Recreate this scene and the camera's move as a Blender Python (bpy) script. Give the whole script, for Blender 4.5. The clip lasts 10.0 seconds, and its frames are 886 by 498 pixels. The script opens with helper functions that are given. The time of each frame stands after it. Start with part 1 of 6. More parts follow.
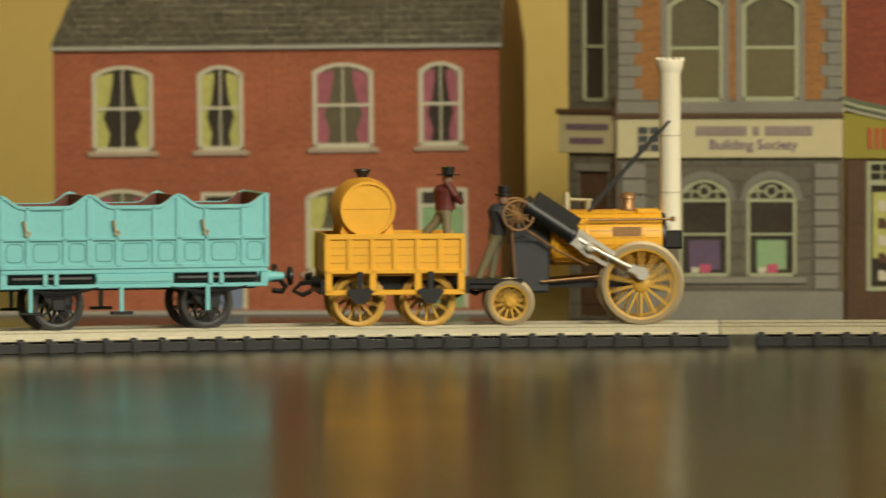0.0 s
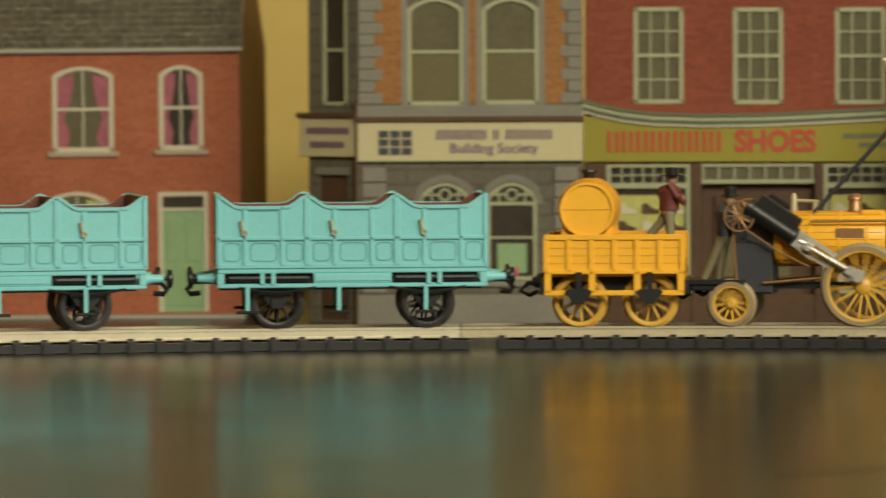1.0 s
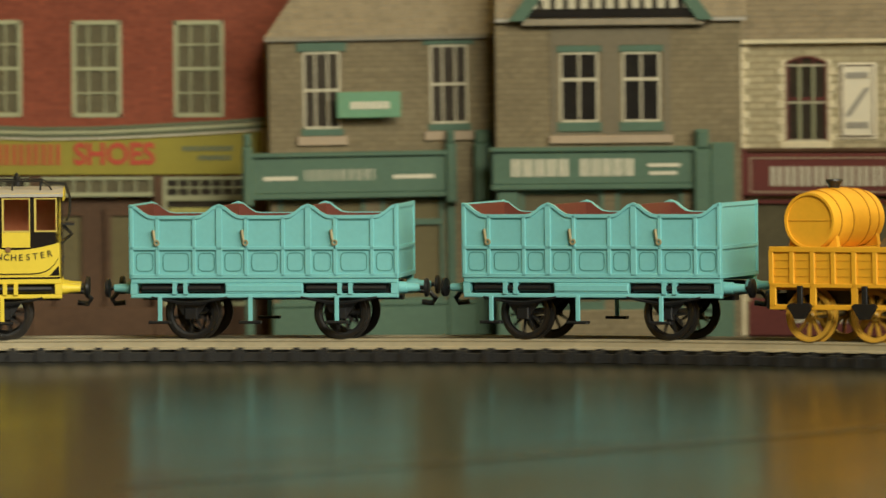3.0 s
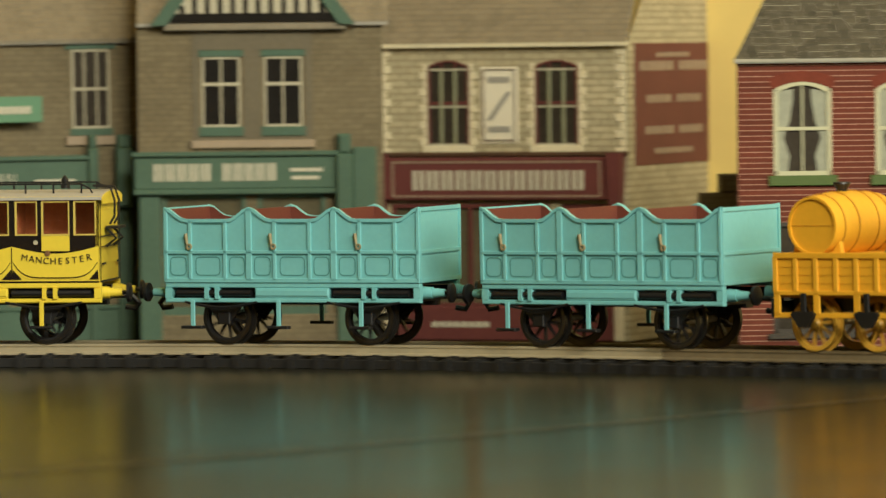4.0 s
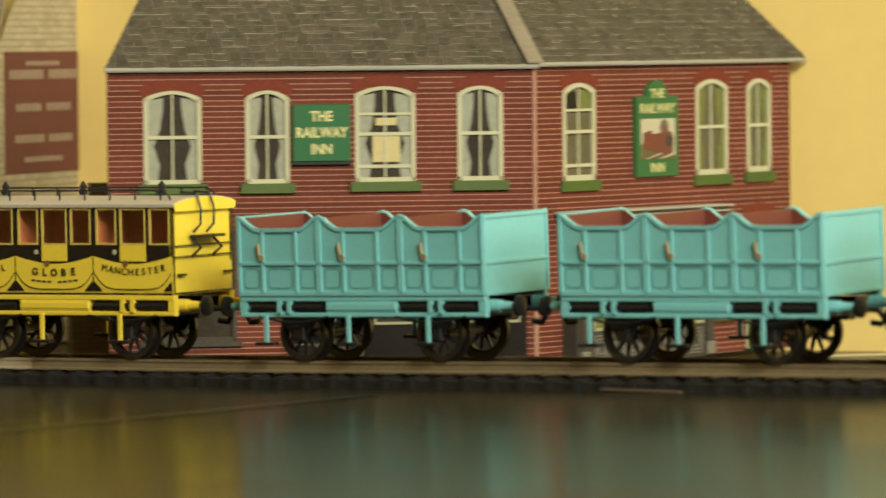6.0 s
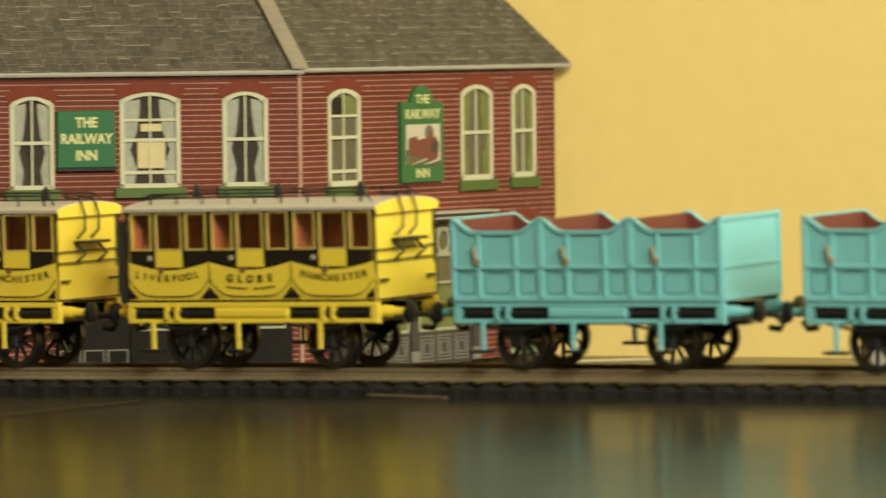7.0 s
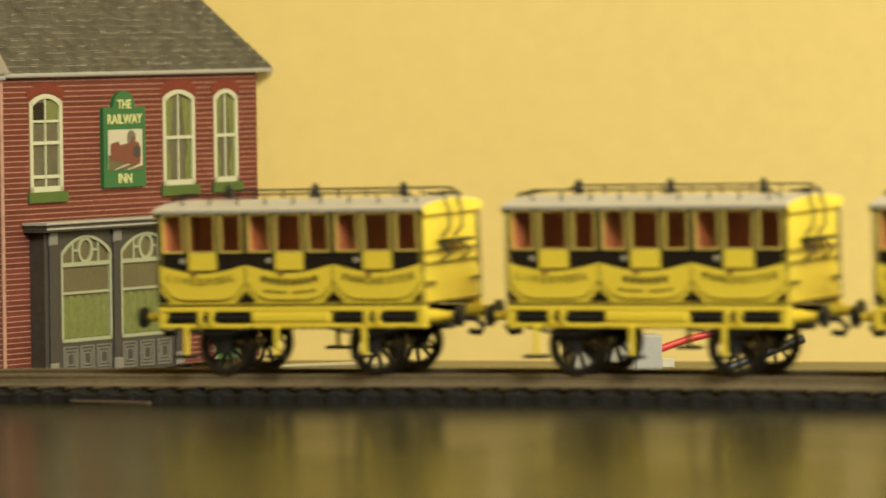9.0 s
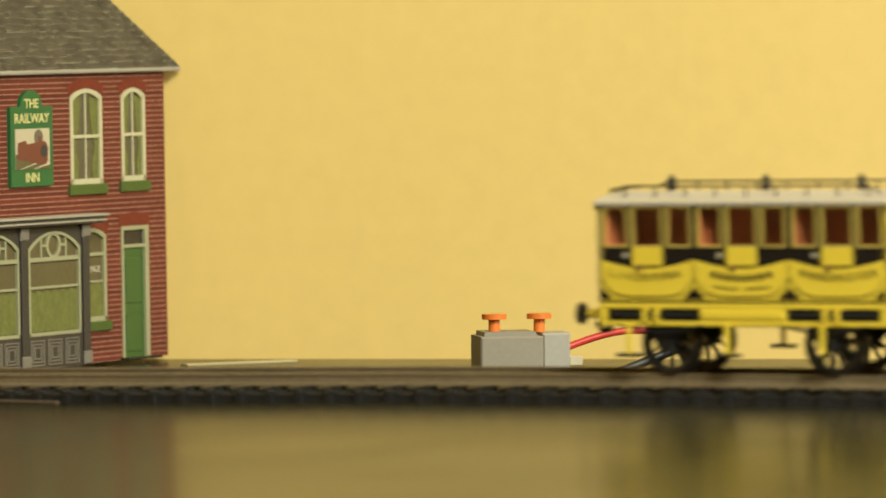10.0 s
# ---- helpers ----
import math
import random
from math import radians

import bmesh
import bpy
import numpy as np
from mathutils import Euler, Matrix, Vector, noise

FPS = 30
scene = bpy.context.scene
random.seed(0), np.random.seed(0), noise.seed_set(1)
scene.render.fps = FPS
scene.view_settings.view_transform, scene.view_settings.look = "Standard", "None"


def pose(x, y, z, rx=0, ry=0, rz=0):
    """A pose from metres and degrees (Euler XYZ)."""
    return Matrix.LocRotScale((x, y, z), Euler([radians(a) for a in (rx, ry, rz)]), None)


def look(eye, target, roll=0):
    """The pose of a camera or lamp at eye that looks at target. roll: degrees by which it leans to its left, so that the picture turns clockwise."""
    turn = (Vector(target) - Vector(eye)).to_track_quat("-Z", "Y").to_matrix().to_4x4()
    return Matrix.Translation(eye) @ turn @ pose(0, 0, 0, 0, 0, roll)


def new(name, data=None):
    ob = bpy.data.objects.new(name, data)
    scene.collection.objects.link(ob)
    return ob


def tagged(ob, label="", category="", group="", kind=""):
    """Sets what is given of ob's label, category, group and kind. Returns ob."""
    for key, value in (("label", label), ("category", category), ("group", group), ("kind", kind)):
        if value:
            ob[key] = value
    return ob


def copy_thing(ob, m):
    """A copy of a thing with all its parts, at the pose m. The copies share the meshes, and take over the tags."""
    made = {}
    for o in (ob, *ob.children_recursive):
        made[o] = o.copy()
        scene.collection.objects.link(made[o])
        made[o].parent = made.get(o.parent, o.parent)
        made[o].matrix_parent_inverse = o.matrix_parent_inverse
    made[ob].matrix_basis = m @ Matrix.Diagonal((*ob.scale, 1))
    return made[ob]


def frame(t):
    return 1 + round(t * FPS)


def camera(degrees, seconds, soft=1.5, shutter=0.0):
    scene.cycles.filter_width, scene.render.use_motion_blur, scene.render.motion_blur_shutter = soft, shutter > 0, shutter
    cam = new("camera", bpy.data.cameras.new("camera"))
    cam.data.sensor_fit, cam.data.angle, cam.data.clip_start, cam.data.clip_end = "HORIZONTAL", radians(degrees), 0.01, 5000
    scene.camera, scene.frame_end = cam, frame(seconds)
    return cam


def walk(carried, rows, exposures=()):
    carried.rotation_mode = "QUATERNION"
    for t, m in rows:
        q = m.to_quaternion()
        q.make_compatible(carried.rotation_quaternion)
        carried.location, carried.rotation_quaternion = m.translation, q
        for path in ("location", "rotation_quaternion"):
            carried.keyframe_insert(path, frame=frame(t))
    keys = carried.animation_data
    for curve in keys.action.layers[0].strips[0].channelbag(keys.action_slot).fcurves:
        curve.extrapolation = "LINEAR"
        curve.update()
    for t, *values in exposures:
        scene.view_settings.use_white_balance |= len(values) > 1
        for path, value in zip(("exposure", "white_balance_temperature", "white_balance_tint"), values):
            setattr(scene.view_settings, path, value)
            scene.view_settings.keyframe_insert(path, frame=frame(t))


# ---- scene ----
cam = camera(8.153, 10.0, soft=1.5, shutter=0.45)
cam.data.dof.use_dof, cam.data.dof.focus_distance, cam.data.dof.aperture_fstop = True, 1.435, 34.0
EYE = (0.0, 0.0, 0.080)
# seconds, turn to the right, tilt, lean: a pan on a stand
PAN = [(0.0, 0.000, -2.193, -0.189),
       (0.5, 1.188, -2.191, -0.207),
       (1.0, 2.393, -2.167, -0.254),
       (1.5, 3.714, -2.137, -0.302),
       (2.0, 5.165, -2.114, -0.332),
       (2.5, 6.812, -2.090, -0.327),
       (2.7, 7.477, -2.083, -0.282),
       (3.8, 11.135, -2.052, -0.297),
       (4.0, 11.780, -2.046, -0.289),
       (4.5, 13.475, -2.027, -0.324),
       (5.0, 14.939, -2.025, -0.420),
       (5.2, 15.387, -2.017, -0.213),
       (6.3, 18.305, -1.975, -0.198),
       (6.5, 18.694, -1.966, -0.184),
       (7.0, 19.744, -1.938, -0.221),
       (7.5, 20.621, -1.921, -0.181),
       (8.0, 21.293, -1.906, -0.242),
       (8.5, 21.957, -1.909, -0.400),
       (9.0, 22.491, -1.912, -0.415),
       (9.5, 22.939, -1.917, -0.438),
       (10.0, 23.346, -1.935, -0.563)]
walk(cam, [(t, pose(*EYE, 90 + tilt, -lean, -turn)) for t, turn, tilt, lean in PAN],
     exposures=[(0.0, 0.0), (10.0, 0.0)])

# ---- light: two unseen lamps added, one at right, a warm one low in front ----
world = bpy.data.worlds.new("room_air")
scene.world = world
world.use_nodes = True
world.node_tree.nodes["Background"].inputs["Color"].default_value = (1.0, 0.96, 0.80, 1)
world.node_tree.nodes["Background"].inputs["Strength"].default_value = 0.10


def area_lamp(name, eye, target, size, size_y, watts, colour):
    data = bpy.data.lights.new(name, "AREA")
    data.shape, data.size, data.size_y, data.energy, data.color = "RECTANGLE", size, size_y, watts, colour
    ob = new(name, data)
    ob.matrix_world = look(eye, target)
    return ob


area_lamp("added_right_light", (1.10, 0.22, 0.64), (0.52, 1.40, 0.05), 1.0, 0.8, 15.6, (1.0, 0.975, 0.81))
area_lamp("added_front_light", (0.36, 0.10, 0.74), (0.46, 1.35, 0.0), 0.4, 0.3, 14.9, (1.0, 0.94, 0.73))


# ---- materials ----
def material(name, colour, rough=0.5, metal=0.0, vary=0.12, grain=900.0, blotch=60.0, bump=0.15, island=0.0, spec=0.5):
    """Base colour with fine grain, wider blotches and a slight relief."""
    m = bpy.data.materials.new(name)
    m.use_nodes = True
    nt = m.node_tree
    b = nt.nodes["Principled BSDF"]
    co = nt.nodes.new("ShaderNodeTexCoord")
    fine, wide = nt.nodes.new("ShaderNodeTexNoise"), nt.nodes.new("ShaderNodeTexNoise")
    fine.inputs["Scale"].default_value, wide.inputs["Scale"].default_value = grain, blotch
    fine.inputs["Detail"].default_value = 4
    for n in (fine, wide):
        nt.links.new(co.outputs["Object"], n.inputs["Vector"])
    add = nt.nodes.new("ShaderNodeMath")
    add.operation = "ADD"
    nt.links.new(fine.outputs["Fac"], add.inputs[0])
    nt.links.new(wide.outputs["Fac"], add.inputs[1])
    value = add.outputs[0]
    if island:
        geo, mul, plus = nt.nodes.new("ShaderNodeNewGeometry"), nt.nodes.new("ShaderNodeMath"), nt.nodes.new("ShaderNodeMath")
        mul.operation, plus.operation = "MULTIPLY_ADD", "ADD"
        mul.inputs[1].default_value, mul.inputs[2].default_value = island, -island / 2
        nt.links.new(geo.outputs["Random Per Island"], mul.inputs[0])
        nt.links.new(value, plus.inputs[0])
        nt.links.new(mul.outputs[0], plus.inputs[1])
        value = plus.outputs[0]
    ramp = nt.nodes.new("ShaderNodeMapRange")
    ramp.inputs["From Min"].default_value, ramp.inputs["From Max"].default_value = 0.5, 1.5
    ramp.inputs["To Min"].default_value, ramp.inputs["To Max"].default_value = 1 - vary, 1 + vary
    ramp.clamp = False
    nt.links.new(value, ramp.inputs["Value"])
    mix = nt.nodes.new("ShaderNodeVectorMath")
    mix.operation = "SCALE"
    mix.inputs[0].default_value = colour
    nt.links.new(ramp.outputs[0], mix.inputs["Scale"])
    nt.links.new(mix.outputs[0], b.inputs["Base Color"])
    b.inputs["Roughness"].default_value, b.inputs["Metallic"].default_value = rough, metal
    b.inputs["Specular IOR Level"].default_value = spec
    if bump:
        bm = nt.nodes.new("ShaderNodeBump")
        bm.inputs["Strength"].default_value, bm.inputs["Distance"].default_value = bump, 0.0002
        nt.links.new(fine.outputs["Fac"], bm.inputs["Height"])
        nt.links.new(bm.outputs["Normal"], b.inputs["Normal"])
    return m


def brick_print(name, colour, joint, course, length, strength=1.0, vary=0.3, joint_size=0.12):
    """Printed brick or stone courses on card; course and length in metres, joints run along the wall's own x and z."""
    m = bpy.data.materials.new(name)
    m.use_nodes = True
    nt = m.node_tree
    b = nt.nodes["Principled BSDF"]
    co, sep, com = nt.nodes.new("ShaderNodeTexCoord"), nt.nodes.new("ShaderNodeSeparateXYZ"), nt.nodes.new("ShaderNodeCombineXYZ")
    nt.links.new(co.outputs["Object"], sep.inputs[0])
    both = nt.nodes.new("ShaderNodeMath")
    both.operation = "ADD"
    nt.links.new(sep.outputs["X"], both.inputs[0])
    nt.links.new(sep.outputs["Y"], both.inputs[1])
    nt.links.new(both.outputs[0], com.inputs["X"])
    nt.links.new(sep.outputs["Z"], com.inputs["Y"])
    br = nt.nodes.new("ShaderNodeTexBrick")
    br.inputs["Scale"].default_value = 1.0
    br.inputs["Brick Width"].default_value, br.inputs["Row Height"].default_value = length, course
    br.inputs["Mortar Size"].default_value = course * joint_size
    br.inputs["Mortar Smooth"].default_value = 0.3
    dark = tuple(c * (1 - vary) for c in colour)
    br.inputs["Color1"].default_value, br.inputs["Color2"].default_value = (*colour, 1), (*dark, 1)
    br.inputs["Mortar"].default_value = (*joint, 1)
    nt.links.new(com.outputs[0], br.inputs["Vector"])
    wide, fine = nt.nodes.new("ShaderNodeTexNoise"), nt.nodes.new("ShaderNodeTexNoise")
    wide.inputs["Scale"].default_value, fine.inputs["Scale"].default_value = 45.0, 700.0
    ramp = nt.nodes.new("ShaderNodeMapRange")
    ramp.inputs["From Min"].default_value, ramp.inputs["From Max"].default_value = 0.6, 1.4
    ramp.inputs["To Min"].default_value, ramp.inputs["To Max"].default_value = 0.78, 1.2
    add = nt.nodes.new("ShaderNodeMath")
    nt.links.new(co.outputs["Object"], wide.inputs["Vector"])
    nt.links.new(co.outputs["Object"], fine.inputs["Vector"])
    nt.links.new(wide.outputs["Fac"], add.inputs[0])
    nt.links.new(fine.outputs["Fac"], add.inputs[1])
    nt.links.new(add.outputs[0], ramp.inputs["Value"])
    mix = nt.nodes.new("ShaderNodeVectorMath")
    mix.operation = "SCALE"
    nt.links.new(br.outputs["Color"], mix.inputs[0])
    nt.links.new(ramp.outputs[0], mix.inputs["Scale"])
    nt.links.new(mix.outputs[0], b.inputs["Base Color"])
    b.inputs["Roughness"].default_value = 0.7
    b.inputs["Specular IOR Level"].default_value = 0.15
    bm = nt.nodes.new("ShaderNodeBump")
    bm.inputs["Strength"].default_value, bm.inputs["Distance"].default_value = 0.25, 0.0001
    nt.links.new(br.outputs["Fac"], bm.inputs["Height"])
    bm.invert = True
    nt.links.new(bm.outputs["Normal"], b.inputs["Normal"])
    return m


M_TEAL = material("teal_plastic", (0.203, 0.552, 0.578), 0.42, vary=0.06)
M_TEAL_LINE = material("teal_lining", (0.07, 0.26, 0.26), 0.5, vary=0.05)
M_BROWN = material("brown_plastic", (0.16, 0.045, 0.03), 0.5)
M_AMBER = material("amber_plastic", (0.84, 0.43, 0.03), 0.4, vary=0.07)
# the same amber with shade put into the colour, also for joints and hoops
M_AMBER_SHADED = material("amber_shaded_plastic", (0.52, 0.23, 0.015), 0.45, vary=0.1)
M_LEMON = material("lemon_plastic", (0.84, 0.65, 0.06), 0.4, vary=0.05)
M_BLACK = material("black_plastic", (0.012, 0.012, 0.013), 0.4, vary=0.2)
M_COACHBLACK = material("gloss_black_print", (0.014, 0.011, 0.010), 0.25, vary=0.15)
M_GREYBLACK = material("dark_grey_plastic", (0.035, 0.037, 0.042), 0.5, vary=0.2)
M_STEEL = material("bright_steel", (0.66, 0.64, 0.58), 0.34, 0.6, vary=0.12)
M_TYRE = material("turned_tyre", (0.40, 0.31, 0.18), 0.34, 0.4, vary=0.15)
M_DARKTYRE = material("blackened_tyre", (0.09, 0.085, 0.08), 0.3, 0.9, vary=0.2)
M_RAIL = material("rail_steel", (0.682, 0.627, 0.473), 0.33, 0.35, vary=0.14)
M_RAIL_MID = material("mid_rail_steel", (0.51, 0.45, 0.31), 0.4, 0.3, vary=0.2)
M_RAIL_DARK = material("dark_rail_steel", (0.25, 0.20, 0.12), 0.45, 0.25, vary=0.3)
M_COPPER = material("copper", (0.36, 0.20, 0.09), 0.42, 0.6, vary=0.15)
M_WHITE = material("ivory_plastic", (0.80, 0.74, 0.58), 0.4, vary=0.05)
M_ROOFWHITE = material("pale_grey_roof", (0.47, 0.45, 0.40), 0.45, vary=0.08)
M_MAROONIN = material("brown_interior", (0.47, 0.19, 0.095), 0.5, vary=0.3, blotch=150)
M_SLEEPER = material("black_sleeper_plastic", (0.016, 0.016, 0.016), 0.55, vary=0.3, bump=0.4)
M_CARD = material("grey_card", (0.34, 0.32, 0.27), 0.7, vary=0.1)
M_TAN = material("tan_board", (0.102, 0.072, 0.042), 0.7, vary=0.15, blotch=25)
M_CREAM = material("cream_paint_print", (0.50, 0.46, 0.33), 0.55, vary=0.06)
M_PALEFRAME = material("pale_window_print", (0.34, 0.347, 0.213), 0.55, vary=0.05, spec=0.2)
M_PANE = material("dark_window_print", (0.045, 0.037, 0.027), 0.3, vary=0.4, blotch=120, spec=0.2)
M_PANE_OLIVE = material("olive_window_print", (0.116, 0.102, 0.0612), 0.3, vary=0.25, blotch=140, spec=0.2)
M_CURTAIN_YELLOW = material("yellow_curtain_print", (0.42, 0.40, 0.11), 0.6, vary=0.25, blotch=300)
M_CURTAIN_PINK = material("pink_curtain_print", (0.30, 0.08, 0.10), 0.6, vary=0.35, blotch=300)
M_CURTAIN_PALE = material("net_curtain_print", (0.30, 0.31, 0.23), 0.6, vary=0.2, blotch=300)
M_CURTAIN_GREEN = material("green_curtain_print", (0.145, 0.162, 0.0425), 0.6, vary=0.3, blotch=400)
M_DRAB = material("drab_blind_print", (0.13, 0.109, 0.052), 0.6, vary=0.15, spec=0.2)
M_SILL_STONE = material("buff_sill", (0.36, 0.28, 0.192), 0.65)
M_SILL_GREEN = material("green_sill", (0.0638, 0.109, 0.0188), 0.6)
M_GREEN_DOOR = material("green_door_print", (0.0473, 0.115, 0.0263), 0.5)
M_SAGE = material("sage_door_print", (0.22, 0.34, 0.16), 0.5)
M_BLUE = material("blue_door_print", (0.16, 0.20, 0.28), 0.5)
M_SIGN_GREEN = material("pub_sign_green", (0.015, 0.12, 0.0375), 0.4, vary=0.08)
M_SHOP_GREEN = material("shopfront_green", (0.085, 0.145, 0.102), 0.5, vary=0.15, spec=0.2)
M_SHOP_GREEN_PALE = material("signboard_pale_green", (0.117, 0.27, 0.153), 0.45, vary=0.1)
M_MAROON = material("maroon_board", (0.145, 0.045, 0.040), 0.5, vary=0.18, spec=0.2)
M_OLIVE = material("olive_fascia", (0.266, 0.229, 0.0369), 0.5, vary=0.1, spec=0.2)
M_IVORY_SIGN = material("ivory_fascia", (0.494, 0.434, 0.254), 0.5, vary=0.06, spec=0.2)
M_RED_LETTER = material("red_lettering", (0.40, 0.05, 0.018), 0.5)
M_PALE_LETTER = material("pale_lettering", (0.55, 0.52, 0.40), 0.5)
M_GOLD_LETTER = material("gold_lettering", (0.64, 0.60, 0.27), 0.5)
M_VIOLET_LETTER = material("violet_lettering", (0.16, 0.10, 0.14), 0.5)
M_BLACK_LETTER = material("black_lettering", (0.02, 0.015, 0.01), 0.5)
M_DARKWOOD = material("dark_shopfront_wood", (0.09, 0.05, 0.028), 0.55, vary=0.3, spec=0.2)
M_SMOKE_GREEN = material("striped_cornice_green", (0.10, 0.12, 0.06), 0.55)
M_BLACKWOOD = material("black_bay_print", (0.060, 0.052, 0.042), 0.5, vary=0.25, spec=0.2)
M_SLATE = material("slate_card", (0.088, 0.078, 0.055), 0.8, vary=0.42, grain=1500, blotch=200, island=0.35, spec=0.12)
M_TILE_TAN = material("tan_tile_card", (0.245, 0.200, 0.128), 0.75, vary=0.2, grain=1500, blotch=200, island=0.5)
M_RIDGE = material("pale_hip_card", (0.38, 0.36, 0.29), 0.75)
M_SLATE_LIP = material("worn_slate_edge", (0.40, 0.37, 0.27), 0.8, vary=0.35, grain=900, blotch=400, island=0.5, spec=0.12)
M_HIP = material("weathered_hip_card", (0.25, 0.215, 0.15), 0.8, vary=0.25)
M_FRAMEYELLOW = material("pale_yellow_frame", (0.66, 0.52, 0.12), 0.42, vary=0.08)
M_ENDCAP = material("pale_grey_plastic", (0.36, 0.35, 0.31), 0.5, vary=0.08)
M_OCHRE = material("ochre_wheel_plastic", (0.60, 0.34, 0.045), 0.42, vary=0.12)
M_INNFRAME = material("cream_window_print", (0.52, 0.51, 0.34), 0.55, vary=0.05, spec=0.2)
M_PANE_BLACK = material("black_window_print", (0.014, 0.012, 0.010), 0.35, vary=0.4, blotch=120, spec=0.15)
M_GABLE_SHADED = material("shaded_gable_card", (0.15, 0.082, 0.030), 0.75, vary=0.15, blotch=30, spec=0.15)
M_FOLD = material("worn_card_fold", (0.42, 0.25, 0.18), 0.75, vary=0.3, blotch=300, spec=0.15)
M_PARCEL = material("pale_parcel_print", (0.56, 0.48, 0.24), 0.6, vary=0.1, spec=0.2)
M_PINK = material("pink_leaflet_print", (0.45, 0.07, 0.12), 0.6, vary=0.2)
M_ARCHBRICK = material("plain_red_arch_print", (0.175, 0.040, 0.022), 0.7, vary=0.2, blotch=250, spec=0.15)
M_STONE_DULL = material("dull_stone_surround", (0.165, 0.142, 0.096), 0.7, vary=0.15, spec=0.2)
M_TERRACE = brick_print("terrace_brick", (0.345, 0.105, 0.051), (0.345, 0.133, 0.076), 0.00099, 0.0030, vary=0.18)
M_INN = brick_print("inn_brick", (0.165, 0.043, 0.026), (0.38, 0.21, 0.15), 0.00126, 2.0, vary=0.3, joint_size=0.10)
M_BENSON = brick_print("shop_brick", (0.235, 0.062, 0.034), (0.185, 0.0619, 0.0387), 0.00099, 0.0030, vary=0.2)
M_GREYBRICK = brick_print("grey_stone_courses", (0.208, 0.170, 0.102), (0.160, 0.132, 0.080), 0.00135, 0.0042, vary=0.16)
M_ASHLAR = brick_print("grey_ashlar", (0.140, 0.124, 0.090), (0.105, 0.091, 0.067), 0.0040, 0.0125, vary=0.12)
M_ORANGEBRICK = brick_print("orange_brick", (0.288, 0.132, 0.044), (0.292, 0.146, 0.0602), 0.00099, 0.0030, vary=0.2)
M_BUFFSTONE = brick_print("buff_coursed_stone", (0.51, 0.442, 0.281), (0.306, 0.255, 0.153), 0.0017, 0.0052, vary=0.2)
M_QUOIN = material("pale_quoin", (0.704, 0.627, 0.429), 0.65, vary=0.18, island=0.4, spec=0.2)
M_QUOIN_GREY = material("grey_quoin", (0.199, 0.184, 0.148), 0.65, vary=0.18, island=0.5, spec=0.2)
M_HANDLE = material("pale_brass", (0.42, 0.36, 0.22), 0.45, 0.25)
M_NOTICE = material("violet_notice", (0.10, 0.06, 0.11), 0.6, vary=0.3)
M_WALL = material("yellow_wall_paint", (0.83, 0.63, 0.21), 0.6, vary=0.05, grain=160, blotch=5, bump=0.3)
M_CEILING = material("white_ceiling_paint", (0.8, 0.76, 0.68), 0.8, vary=0.03, grain=60, blotch=4)
M_CARPET = material("room_floor_carpet", (0.12, 0.09, 0.06), 0.95, grain=500, blotch=8)
M_RED_WIRE = material("red_wire", (0.55, 0.04, 0.03), 0.4)
M_BLACK_WIRE = material("black_wire", (0.024, 0.028, 0.028), 0.4)
M_ORANGE = material("orange_plug", (0.75, 0.20, 0.03), 0.4)
M_GREYBOX = material("grey_terminal_block", (0.27, 0.25, 0.20), 0.55, vary=0.1)
M_FLESH = material("painted_skin", (0.27, 0.15, 0.096), 0.6)
M_RUSSET = material("painted_figure_red", (0.119, 0.021, 0.0175), 0.6, vary=0.25)
M_KHAKI = material("painted_figure_khaki", (0.195, 0.169, 0.0975), 0.6, vary=0.2)

# the table's varnish: dark stained, nearly a mirror at this low angle
M_TABLE = material("varnished_table", (0.026, 0.025, 0.015), 0.19, vary=0.35, grain=90, blotch=7, bump=0.0)
M_TABLE.node_tree.nodes["Principled BSDF"].inputs["IOR"].default_value = 1.108

nt = M_TABLE.node_tree
rub, spread = nt.nodes.new("ShaderNodeTexNoise"), nt.nodes.new("ShaderNodeMapRange")
rub.inputs["Scale"].default_value, rub.inputs["Detail"].default_value = 20.0, 6.0
spread.inputs["From Min"].default_value, spread.inputs["From Max"].default_value = 0.3, 0.7
spread.inputs["To Min"].default_value, spread.inputs["To Max"].default_value = 0.165, 0.22
nt.links.new(nt.nodes["Texture Coordinate"].outputs["Object"], rub.inputs["Vector"])
nt.links.new(rub.outputs["Fac"], spread.inputs["Value"])
nt.links.new(spread.outputs[0], nt.nodes["Principled BSDF"].inputs["Roughness"])

# ---- small builder: everything in millimetres ----
MM = 0.001


